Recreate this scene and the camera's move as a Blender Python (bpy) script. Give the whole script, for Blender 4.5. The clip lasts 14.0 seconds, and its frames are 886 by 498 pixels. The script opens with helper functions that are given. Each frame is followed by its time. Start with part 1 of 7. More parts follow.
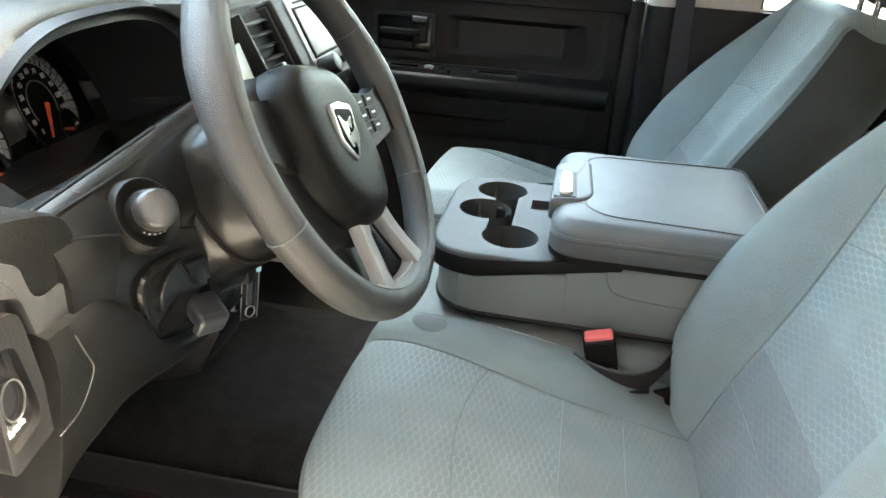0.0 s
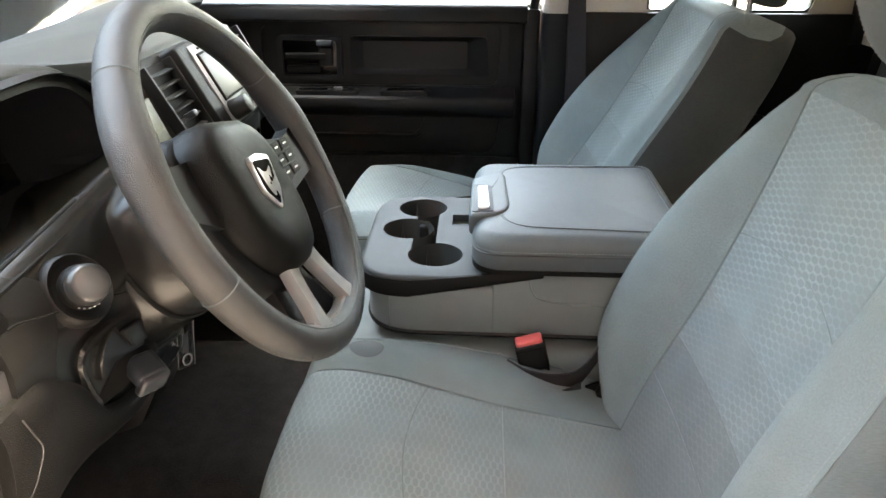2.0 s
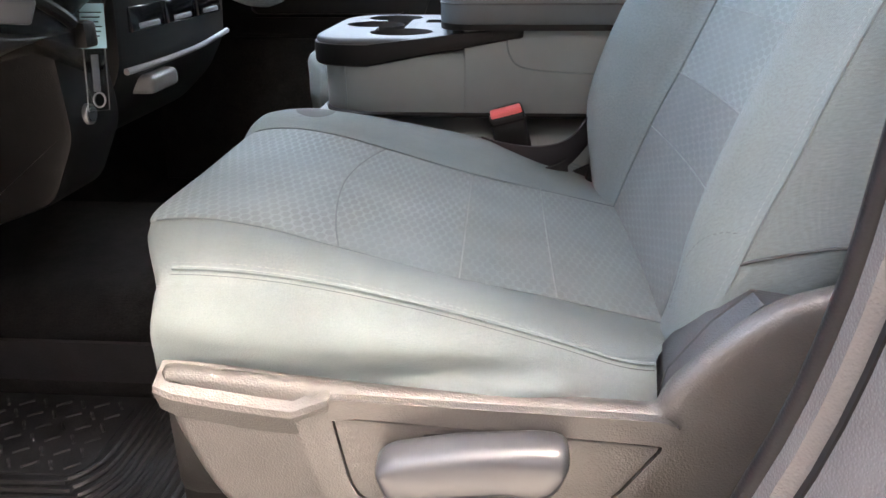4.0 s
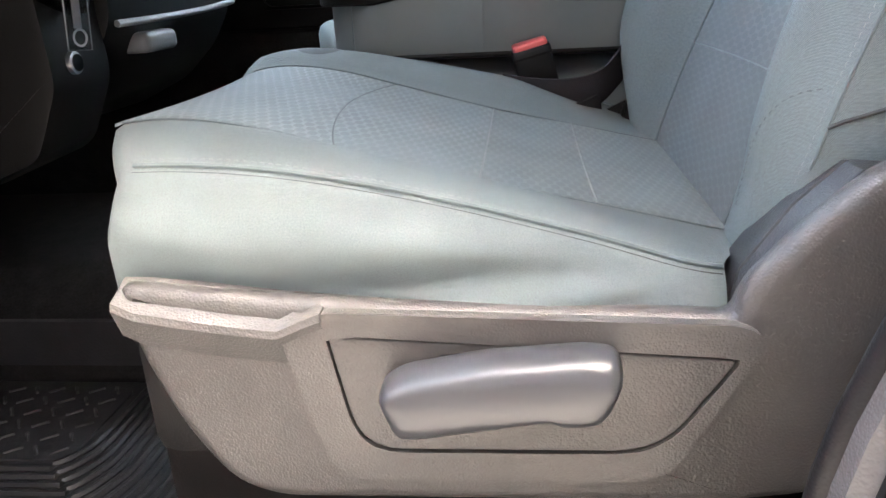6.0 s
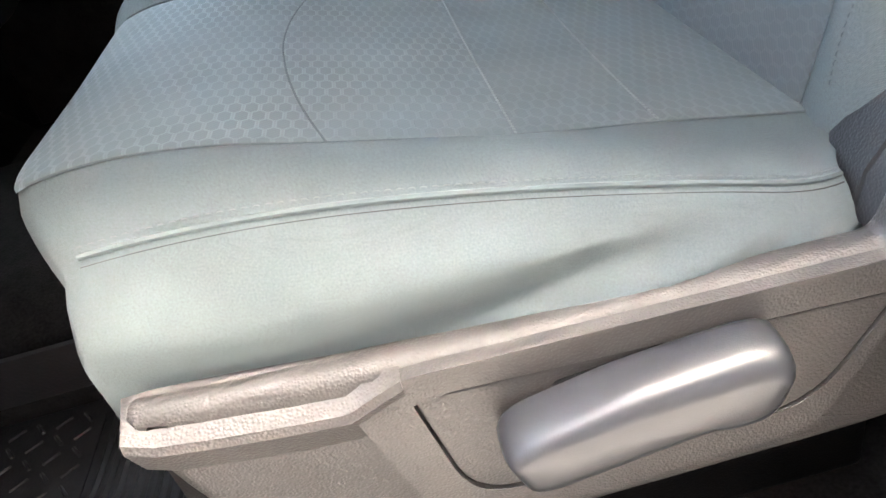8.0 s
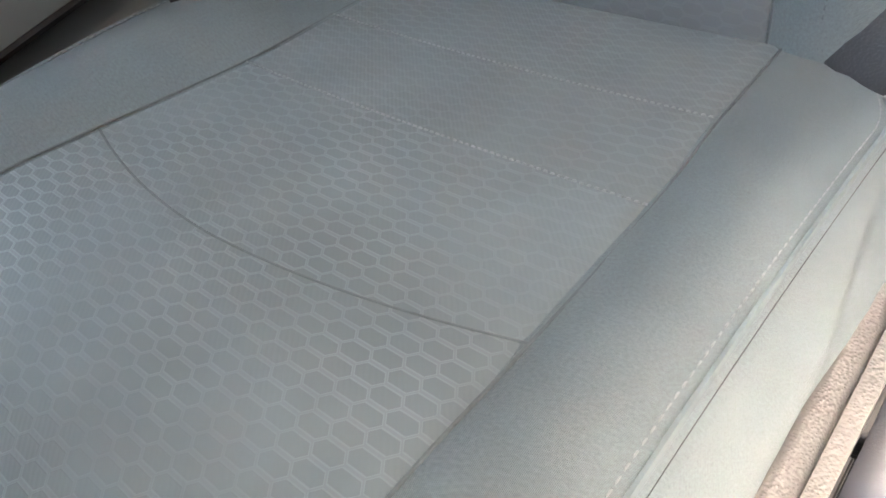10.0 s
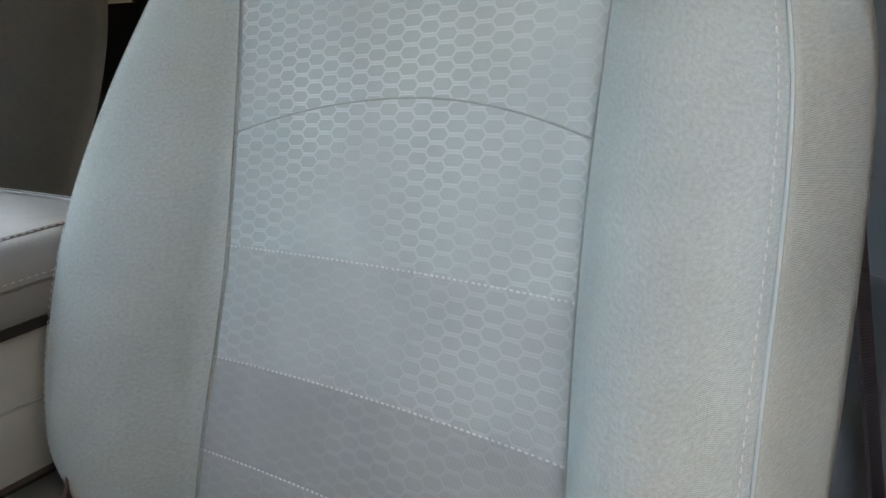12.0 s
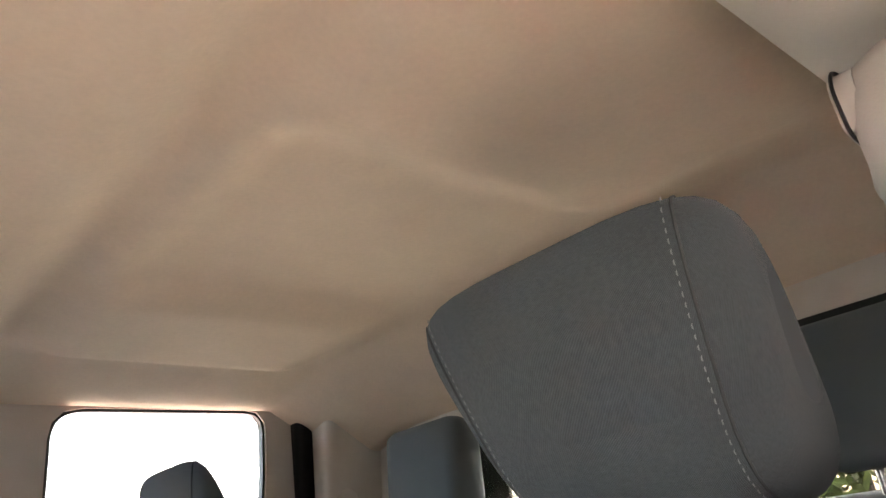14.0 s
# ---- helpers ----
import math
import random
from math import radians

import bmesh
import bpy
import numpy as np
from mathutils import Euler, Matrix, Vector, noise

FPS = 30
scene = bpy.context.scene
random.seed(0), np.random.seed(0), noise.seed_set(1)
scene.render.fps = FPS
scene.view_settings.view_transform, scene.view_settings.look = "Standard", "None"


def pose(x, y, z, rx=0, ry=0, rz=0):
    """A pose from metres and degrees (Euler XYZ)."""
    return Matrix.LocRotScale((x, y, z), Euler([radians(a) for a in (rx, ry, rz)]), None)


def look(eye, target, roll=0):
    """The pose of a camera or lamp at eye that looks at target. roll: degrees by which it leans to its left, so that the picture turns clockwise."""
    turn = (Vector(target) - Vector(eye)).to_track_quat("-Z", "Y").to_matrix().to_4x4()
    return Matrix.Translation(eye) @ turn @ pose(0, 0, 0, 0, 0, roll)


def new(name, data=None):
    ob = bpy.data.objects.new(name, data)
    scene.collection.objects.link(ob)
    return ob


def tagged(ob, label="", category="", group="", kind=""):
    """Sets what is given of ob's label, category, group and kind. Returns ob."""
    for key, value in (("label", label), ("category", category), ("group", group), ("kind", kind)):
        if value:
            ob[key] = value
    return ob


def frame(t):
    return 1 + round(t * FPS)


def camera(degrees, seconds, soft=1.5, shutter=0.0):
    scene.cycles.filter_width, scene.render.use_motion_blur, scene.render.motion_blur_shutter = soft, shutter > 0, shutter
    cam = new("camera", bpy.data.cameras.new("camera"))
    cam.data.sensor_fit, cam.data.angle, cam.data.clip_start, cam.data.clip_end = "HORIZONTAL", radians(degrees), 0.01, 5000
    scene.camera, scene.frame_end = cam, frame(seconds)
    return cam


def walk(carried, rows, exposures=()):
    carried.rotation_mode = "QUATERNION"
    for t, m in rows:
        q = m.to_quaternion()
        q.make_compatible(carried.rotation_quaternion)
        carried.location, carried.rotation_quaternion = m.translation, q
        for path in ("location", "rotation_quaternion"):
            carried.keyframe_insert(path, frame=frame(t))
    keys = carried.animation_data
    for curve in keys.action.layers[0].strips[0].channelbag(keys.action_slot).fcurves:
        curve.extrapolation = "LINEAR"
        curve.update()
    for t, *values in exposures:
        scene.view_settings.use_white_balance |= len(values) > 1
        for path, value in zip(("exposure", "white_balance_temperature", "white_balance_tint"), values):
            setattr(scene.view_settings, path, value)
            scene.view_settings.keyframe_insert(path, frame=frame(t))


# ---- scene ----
cam = camera(62.0, 14.0)
PATH = [
    (0, (0.215, -1.226, 1.656), (-0.068, 0.562, 0.807), 3.7),
    (0.5, (0.207, -1.244, 1.701), (0.062, 0.571, 0.874), 2.6),
    (1, (0.208, -1.243, 1.704), (0.109, 0.572, 0.871), 1.6),
    (1.5, (0.213, -1.245, 1.703), (0.124, 0.570, 0.867), 0.6),
    (2, (0.218, -1.249, 1.703), (0.129, 0.564, 0.864), 0.1),
    (2.5, (0.215, -1.251, 1.702), (0.134, 0.564, 0.866), 0.0),
    (3, (0.219, -1.251, 1.695), (0.129, 0.571, 0.877), 0.1),
    (3.3, (0.229, -1.257, 1.613), (0.129, 0.576, 0.818), 0.8),
    (3.4, (0.229, -1.272, 1.587), (0.133, 0.554, 0.775), 1.0),
    (3.5, (0.248, -1.277, 1.522), (0.130, 0.552, 0.720), 0.7),
    (3.7, (0.274, -1.271, 1.403), (0.138, 0.561, 0.609), 0.1),
    (3.9, (0.284, -1.251, 1.306), (0.160, 0.595, 0.543), -0.3),
    (4, (0.296, -1.244, 1.287), (0.155, 0.596, 0.514), -0.5),
    (4.1, (0.278, -1.238, 1.227), (0.167, 0.633, 0.517), -1.1),
    (4.2, (0.296, -1.220, 1.225), (0.157, 0.631, 0.480), -0.8),
    (6.3, (0.300, -1.177, 1.145), (0.074, 0.688, 0.460), -3.2),
    (6.5, (0.301, -1.174, 1.151), (0.071, 0.687, 0.455), -3.2),
    (7, (0.302, -1.170, 1.148), (0.041, 0.679, 0.431), -3.2),
    (7.2, (0.302, -1.165, 1.149), (0.028, 0.656, 0.369), -4.8),
    (9.3, (0.005, -0.772, 1.312), (0.383, 0.429, -0.242), -33.4),
    (9.5, (0.019, -0.769, 1.304), (0.479, 0.398, -0.253), -31.6),
    (10, (0.050, -0.764, 1.288), (0.804, 0.325, -0.210), -22.0),
    (10.2, (0.072, -0.762, 1.281), (0.920, 0.322, -0.175), -20.0),
    (10.5, (0.100, -0.759, 1.280), (1.139, 0.322, -0.044), -13.8),
    (11, (0.152, -0.758, 1.308), (1.391, 0.326, 0.172), -9.6),
    (11.5, (0.218, -0.776, 1.334), (1.540, 0.427, 0.437), -8.0),
    (12, (0.230, -0.774, 1.370), (1.704, 0.429, 0.753), -6.5),
    (12.3, (0.236, -0.771, 1.373), (1.777, 0.448, 1.024), -4.4),
    (12.5, (0.258, -0.776, 1.396), (1.790, 0.491, 1.176), -4.9),
    (13, (0.282, -0.746, 1.455), (1.810, 0.536, 1.608), -4.8),
    (13.5, (0.275, -0.745, 1.495), (1.725, 0.538, 1.997), -6.2),
    (14, (0.263, -0.739, 1.530), (1.543, 0.592, 2.296), -7.7),
]
walk(cam, [(t, look(eye, target, roll)) for t, eye, target, roll in PATH],
     exposures=[(0, 6.70, 7500, 2), (0.5, 6.25, 7750, 7), (1.5, 6.36, 8050, 11), (3.0, 6.40, 8150, 12), (3.5, 6.40, 8100, 15), (4.2, 6.45, 7150, 15), (7.2, 6.28, 6850, 10), (9.5, 6.15, 7050, 12), (10.0, 6.12, 7300, 13), (11.0, 6.45, 8400, 15), (11.5, 6.45, 8600, 15), (12.0, 6.35, 8450, 14), (12.5, 5.85, 7800, 11), (13.0, 5.25, 7500, 14), (13.5, 5.58, 7750, 17), (14, 5.80, 7500, 18)])

# ---- world, sun, exposure ----
world = bpy.data.worlds.new("sky_world")
scene.world = world
world.use_nodes = True
wn, wl = world.node_tree.nodes, world.node_tree.links
sky = wn.new("ShaderNodeTexSky")
sky.sky_type = "NISHITA"
sky.sun_disc = False
sky.air_density, sky.dust_density, sky.ozone_density = 1.0, 6.0, 0.6
SUN_EL, SUN_AZ = radians(66), radians(88)
sky.sun_elevation, sky.sun_rotation = SUN_EL, SUN_AZ
wl.new(sky.outputs[0], wn["Background"].inputs[0])
wn["Background"].inputs[1].default_value = 0.15
sun = new("sun", bpy.data.lights.new("sun", "SUN"))
sun.data.energy, sun.data.angle, sun.data.color = 2.2, radians(0.6), (1.0, 0.95, 0.87)
# sun_rotation turns clockwise from +y seen from above
sun_dir = Vector((math.sin(SUN_AZ) * math.cos(SUN_EL), math.cos(SUN_AZ) * math.cos(SUN_EL), math.sin(SUN_EL)))
sun.matrix_world = sun_dir.to_track_quat("Z", "Y").to_matrix().to_4x4()


# ---- materials ----
def material(name, color, rough=0.6, metal=0.0, noise_scale=40.0, vary=0.15, bump=0.0, bump_scale=300.0, stain=0.0, spec=0.5, sheen=0.0, second=None):
    m = bpy.data.materials.new(name)
    m.use_nodes = True
    n, l = m.node_tree.nodes, m.node_tree.links
    b = n["Principled BSDF"]
    b.inputs["Roughness"].default_value = rough
    b.inputs["Metallic"].default_value = metal
    b.inputs["Specular IOR Level"].default_value = spec
    b.inputs["Sheen Weight"].default_value = sheen
    b.inputs["Sheen Roughness"].default_value = 0.4
    co = n.new("ShaderNodeTexCoord")
    t1 = n.new("ShaderNodeTexNoise")
    t1.inputs["Scale"].default_value = noise_scale
    t1.inputs["Detail"].default_value = 5
    l.new(co.outputs["Object"], t1.inputs["Vector"])
    t2 = n.new("ShaderNodeTexNoise")
    t2.inputs["Scale"].default_value = noise_scale * 0.12
    t2.inputs["Detail"].default_value = 3
    l.new(co.outputs["Object"], t2.inputs["Vector"])
    mix = n.new("ShaderNodeMix")
    mix.data_type = "RGBA"
    c = Vector(color[:3])
    d = Vector(second) if second else c * (1 - vary)
    mix.inputs[6].default_value = (*d, 1)
    mix.inputs[7].default_value = (*(c * (1 + 0.5 * vary)), 1)
    add = n.new("ShaderNodeMath")
    add.operation = "ADD"
    l.new(t1.outputs["Fac"], add.inputs[0])
    l.new(t2.outputs["Fac"], add.inputs[1])
    ramp = n.new("ShaderNodeMapRange")
    ramp.inputs["From Min"].default_value, ramp.inputs["From Max"].default_value = 0.65, 1.35
    l.new(add.outputs[0], ramp.inputs["Value"])
    l.new(ramp.outputs[0], mix.inputs[0])
    l.new(mix.outputs[2], b.inputs["Base Color"])
    rr = n.new("ShaderNodeMapRange")
    rr.inputs["To Min"].default_value, rr.inputs["To Max"].default_value = max(0.02, rough - 0.08), min(1.0, rough + 0.08)
    l.new(t2.outputs["Fac"], rr.inputs["Value"])
    l.new(rr.outputs[0], b.inputs["Roughness"])
    if bump:
        t3 = n.new("ShaderNodeTexNoise")
        t3.inputs["Scale"].default_value = bump_scale
        t3.inputs["Detail"].default_value = 2
        l.new(co.outputs["Object"], t3.inputs["Vector"])
        bp = n.new("ShaderNodeBump")
        bp.inputs["Strength"].default_value = bump
        bp.inputs["Distance"].default_value = 0.001
        l.new(t3.outputs["Fac"], bp.inputs["Height"])
        l.new(bp.outputs[0], b.inputs["Normal"])
    return m


def grain(name, color, rough, scale=420.0, strength=0.35, vary=0.2, spec=0.5):
    """Moulded plastic with a leather-like cell grain."""
    m = material(name, color, rough, noise_scale=25, vary=vary, spec=spec)
    n, l = m.node_tree.nodes, m.node_tree.links
    co = n.new("ShaderNodeTexCoord")
    v = n.new("ShaderNodeTexVoronoi")
    v.feature = "SMOOTH_F1"
    v.inputs["Scale"].default_value = scale
    l.new(co.outputs["Object"], v.inputs["Vector"])
    bp = n.new("ShaderNodeBump")
    bp.inputs["Strength"].default_value = strength
    bp.inputs["Distance"].default_value = 0.0008
    bp.invert = True
    l.new(v.outputs["Distance"], bp.inputs["Height"])
    l.new(bp.outputs[0], n["Principled BSDF"].inputs["Normal"])
    return m


def math_node(n, l, op, a, b=None, c=None):
    q = n.new("ShaderNodeMath")
    q.operation = op
    for i, x in enumerate((a, b, c)):
        if x is None:
            continue
        if isinstance(x, (int, float)):
            q.inputs[i].default_value = x
        else:
            l.new(x, q.inputs[i])
    return q.outputs[0]


def twill(m, scale=900.0, strength=0.25):
    """Adds a diagonal weave in the cloth's own metric UV."""
    n, l = m.node_tree.nodes, m.node_tree.links
    uv = n.new("ShaderNodeTexCoord")
    w = n.new("ShaderNodeTexWave")
    w.wave_type, w.bands_direction = "BANDS", "DIAGONAL"
    w.inputs["Scale"].default_value = scale / 6.283
    w.inputs["Distortion"].default_value = 1.5
    w.inputs["Detail"].default_value = 1
    l.new(uv.outputs["UV"], w.inputs["Vector"])
    bp = n.new("ShaderNodeBump")
    bp.inputs["Strength"].default_value = strength
    bp.inputs["Distance"].default_value = 0.0006
    l.new(w.outputs["Fac"], bp.inputs["Height"])
    l.new(bp.outputs[0], n["Principled BSDF"].inputs["Normal"])
    # light and dark threads, and lint
    base = n["Principled BSDF"].inputs["Base Color"].links[0].from_socket
    lint = n.new("ShaderNodeTexNoise")
    lint.inputs["Scale"].default_value = 420
    lint.inputs["Detail"].default_value = 4
    l.new(uv.outputs["UV"], lint.inputs["Vector"])
    tone = math_node(n, l, "ADD", math_node(n, l, "MULTIPLY", w.outputs["Fac"], 0.22), math_node(n, l, "MULTIPLY", lint.outputs["Fac"], 0.56))
    tone = math_node(n, l, "ADD", tone, 0.61)
    mul = n.new("ShaderNodeVectorMath")
    mul.operation = "SCALE"
    l.new(base, mul.inputs[0])
    l.new(tone, mul.inputs["Scale"])
    l.new(mul.outputs[0], n["Principled BSDF"].inputs["Base Color"])
    return m


def hex_cloth(name, color, line, px=0.0285, py=0.0098, worn=0.0):
    """Woven cloth with long hexagons: darker cells in a net of lighter satin thread. px, py: the net's repeat in metres."""
    m = material(name, color, 0.75, noise_scale=18, vary=0.14, sheen=0.06, spec=0.3)
    n, l = m.node_tree.nodes, m.node_tree.links
    b = n["Principled BSDF"]
    base = b.inputs["Base Color"].links[0].from_socket
    uv = n.new("ShaderNodeTexCoord")
    sep = n.new("ShaderNodeSeparateXYZ")
    l.new(uv.outputs["UV"], sep.inputs[0])
    u = math_node(n, l, "DIVIDE", sep.outputs[0], px)
    v = math_node(n, l, "DIVIDE", sep.outputs[1], py)
    p, f, hh = 0.0092, px / 2 - 0.0092, py / 2
    norm = math.hypot(hh, p - f)

    def cell(du):
        """Distance to the rim of a long hexagon round this set of centres, in metres; below nought outside it."""
        a = math_node(n, l, "SUBTRACT", math_node(n, l, "FRACT", math_node(n, l, "ADD", u, du)), 0.5)
        a = math_node(n, l, "MULTIPLY", math_node(n, l, "ABSOLUTE", a), px)
        c = math_node(n, l, "SUBTRACT", math_node(n, l, "FRACT", math_node(n, l, "ADD", v, du)), 0.5)
        c = math_node(n, l, "MULTIPLY", math_node(n, l, "ABSOLUTE", c), py)
        e1 = math_node(n, l, "SUBTRACT", hh, c)
        e2 = math_node(n, l, "SUBTRACT", math_node(n, l, "MULTIPLY", math_node(n, l, "SUBTRACT", p, a), hh / norm), math_node(n, l, "MULTIPLY", c, (p - f) / norm))
        # the slanted sides are half as broad as the flat ones
        return math_node(n, l, "MINIMUM", e1, math_node(n, l, "MULTIPLY", e2, 1.7))

    d = math_node(n, l, "MAXIMUM", cell(0.0), cell(0.5))
    net = n.new("ShaderNodeMapRange")
    net.interpolation_type = "SMOOTHSTEP"
    net.inputs["From Min"].default_value, net.inputs["From Max"].default_value = 0.0016, 0.0010
    l.new(d, net.inputs["Value"])
    # wear: the net fades where the cloth is rubbed
    wear = n.new("ShaderNodeTexNoise")
    wear.inputs["Scale"].default_value = 7
    wear.inputs["Detail"].default_value = 3
    l.new(uv.outputs["UV"], wear.inputs["Vector"])
    wr = n.new("ShaderNodeMapRange")
    wr.inputs["From Min"].default_value, wr.inputs["From Max"].default_value = 0.36, 0.68
    wr.inputs["To Min"].default_value, wr.inputs["To Max"].default_value = 0.08 * (1 - worn), 1.0 - 0.9 * worn
    l.new(wear.outputs["Fac"], wr.inputs["Value"])
    # each band is a pair of bright threads with a duller one between them
    core = n.new("ShaderNodeMapRange")
    core.interpolation_type = "SMOOTHSTEP"
    core.inputs["From Min"].default_value, core.inputs["From Max"].default_value = 0.0009, 0.0003
    core.inputs["To Min"].default_value, core.inputs["To Max"].default_value = 1.0, 0.45
    l.new(d, core.inputs["Value"])
    amount = math_node(n, l, "MULTIPLY", math_node(n, l, "MULTIPLY", net.outputs[0], core.outputs[0]), wr.outputs[0])
    mix = n.new("ShaderNodeMix")
    mix.data_type = "RGBA"
    l.new(amount, mix.inputs[0])
    l.new(base, mix.inputs[6])
    mix.inputs[7].default_value = (*line, 1)
    l.new(mix.outputs[2], b.inputs["Base Color"])
    ro = n.new("ShaderNodeMapRange")
    ro.inputs["To Min"].default_value, ro.inputs["To Max"].default_value = 0.85, 0.72
    l.new(net.outputs[0], ro.inputs["Value"])
    l.new(ro.outputs[0], b.inputs["Roughness"])
    w = n.new("ShaderNodeTexWave")
    w.wave_type, w.bands_direction = "BANDS", "DIAGONAL"
    w.inputs["Scale"].default_value = 170
    w.inputs["Distortion"].default_value = 1.0
    l.new(uv.outputs["UV"], w.inputs["Vector"])
    hgt = math_node(n, l, "ADD", math_node(n, l, "MULTIPLY", w.outputs["Fac"], 0.45), math_node(n, l, "MULTIPLY", net.outputs[0], 0.8 - 0.7 * worn))
    bp = n.new("ShaderNodeBump")
    bp.inputs["Strength"].default_value = 0.32
    bp.inputs["Distance"].default_value = 0.0006
    l.new(hgt, bp.inputs["Height"])
    l.new(bp.outputs[0], b.inputs["Normal"])
    return m


def glass_material(name, tint):
    m = bpy.data.materials.new(name)
    m.use_nodes = True
    n, l = m.node_tree.nodes, m.node_tree.links
    n.clear()
    out = n.new("ShaderNodeOutputMaterial")
    mix = n.new("ShaderNodeMixShader")
    tr = n.new("ShaderNodeBsdfTransparent")
    tr.inputs[0].default_value = (*tint, 1)
    gl = n.new("ShaderNodeBsdfGlossy")
    gl.inputs["Roughness"].default_value = 0.02
    fr = n.new("ShaderNodeFresnel")
    fr.inputs[0].default_value = 1.45
    l.new(fr.outputs[0], mix.inputs[0])
    l.new(tr.outputs[0], mix.inputs[1])
    l.new(gl.outputs[0], mix.inputs[2])
    l.new(mix.outputs[0], out.inputs[0])
    return m


CLOTH = twill(material("cloth_bolster", (0.166, 0.207, 0.214), 0.82, noise_scale=14, vary=0.16, sheen=0.08, spec=0.3), 3800, 0.60)
CLOTH_WORN = twill(material("cloth_worn", (0.100, 0.119, 0.123), 0.85, noise_scale=14, vary=0.16, sheen=0.08, spec=0.3), 3800, 0.60)
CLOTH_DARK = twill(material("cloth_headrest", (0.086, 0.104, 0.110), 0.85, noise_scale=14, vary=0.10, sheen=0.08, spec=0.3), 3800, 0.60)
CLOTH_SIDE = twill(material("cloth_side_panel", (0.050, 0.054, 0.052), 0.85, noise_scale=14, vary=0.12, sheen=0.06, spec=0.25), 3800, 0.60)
HEX = hex_cloth("cloth_insert", (0.170, 0.205, 0.211), (0.232, 0.276, 0.282))
# lower backrest panels: net rubbed faint, their shade also put into the colour
HEX_WORN_SHADED = hex_cloth("cloth_insert_worn_shaded", (0.132, 0.149, 0.151), (0.172, 0.197, 0.199), worn=0.7)
HEX_HALF_SHADED = hex_cloth("cloth_insert_half_shaded", (0.157, 0.184, 0.188), (0.210, 0.248, 0.252), worn=0.3)
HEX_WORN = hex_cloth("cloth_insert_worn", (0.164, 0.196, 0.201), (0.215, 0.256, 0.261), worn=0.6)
VINYL = grain("console_vinyl", (0.085, 0.098, 0.103), 0.48, 700, 0.40, 0.12, spec=0.3)
TRAY = grain("console_tray", (0.046, 0.051, 0.052), 0.52, 900, 0.30, 0.12, spec=0.22)
CLOTH_SMOOTH = twill(material("cloth_console", (0.184, 0.214, 0.216), 0.8, noise_scale=14, vary=0.12, sheen=0.2, spec=0.3), 3800, 0.60)
PLASTIC_DARK = grain("plastic_dark", (0.0085, 0.0086, 0.009), 0.42, 600, 0.28, 0.25, spec=0.2)
PLASTIC_DASH = grain("plastic_dash", (0.0052, 0.0052, 0.0051), 0.42, 900, 0.45, 0.12, spec=0.13)
PLASTIC_SMOOTH = material("plastic_smooth", (0.0085, 0.0085, 0.0082), 0.26, noise_scale=25, vary=0.12, bump=0.05, bump_scale=1500, spec=0.30)
PLASTIC_BAY = material("plastic_bay", (0.030, 0.032, 0.035), 0.35, noise_scale=25, vary=0.12, bump=0.05, bump_scale=1500, spec=0.35)
PLASTIC_TOP = grain("plastic_dash_top", (0.0190, 0.0215, 0.0208), 0.5, 520, 0.4, 0.15, spec=0.25)
PLASTIC_SHIELD = grain("plastic_shield", (0.065, 0.0625, 0.060), 0.45, 620, 0.6, 0.2)
PLASTIC_TOWER = grain("plastic_tower", (0.046, 0.049, 0.052), 0.45, 620, 0.6, 0.2)
PLASTIC_LEVER = material("plastic_lever", (0.032, 0.035, 0.040), 0.36, noise_scale=20, vary=0.15, bump=0.1, bump_scale=900)
PLASTIC_GREY = material("plastic_silver", (0.17, 0.175, 0.18), 0.38, noise_scale=30, vary=0.1, bump=0.08, bump_scale=1200)
PLASTIC_SATIN = material("plastic_satin_grey", (0.026, 0.027, 0.028), 0.36, noise_scale=30, vary=0.1, bump=0.08, bump_scale=1200)
PLASTIC_PALE = material("pale_scale", (0.36, 0.37, 0.36), 0.5, noise_scale=60, vary=0.1)
GLOSS_BLACK = material("gloss_black", (0.008, 0.008, 0.009), 0.12, noise_scale=30, vary=0.3)
LEATHER = grain("wheel_leather", (0.0150, 0.0154, 0.0158), 0.38, 1300, 1.0, 0.10, spec=0.80)
MATTE_BLACK = material("matte_black", (0.006, 0.006, 0.006), 0.7, noise_scale=60, vary=0.3, spec=0.12)
RUBBER = grain("rubber_mat", (0.032, 0.032, 0.034), 0.42, 300, 0.4, 0.4)
CARPET = material("carpet", (0.019, 0.0182, 0.0185), 0.95, noise_scale=260, vary=0.6, bump=0.9, bump_scale=500, spec=0.15)
HEADLINER = material("headliner", (0.64, 0.520, 0.405), 0.92, noise_scale=160, vary=0.06, bump=0.25, bump_scale=900, spec=0.2)
PILLAR = grain("pillar_trim", (0.50, 0.455, 0.40), 0.55, 500, 0.25, 0.06)
SILVER = material("badge_silver", (0.62, 0.62, 0.62), 0.32, metal=0.85, noise_scale=30, vary=0.15)
CHROME = material("chrome", (0.80, 0.80, 0.80), 0.12, metal=1.0, noise_scale=20, vary=0.1)
STEEL = material("zinc_steel", (0.42, 0.42, 0.43), 0.38, metal=1.0, noise_scale=60, vary=0.25)
WEB = twill(material("belt_webbing", (0.022, 0.0195, 0.023), 0.7, noise_scale=80, vary=0.2), 1400, 0.5)
RED = material("red_plastic", (0.56, 0.10, 0.10), 0.35, noise_scale=50, vary=0.12)
PAINT = material("red_paint", (0.42, 0.012, 0.010), 0.15, noise_scale=30, vary=0.1)
GLASS = glass_material("window_glass", (0.70, 0.73, 0.71))
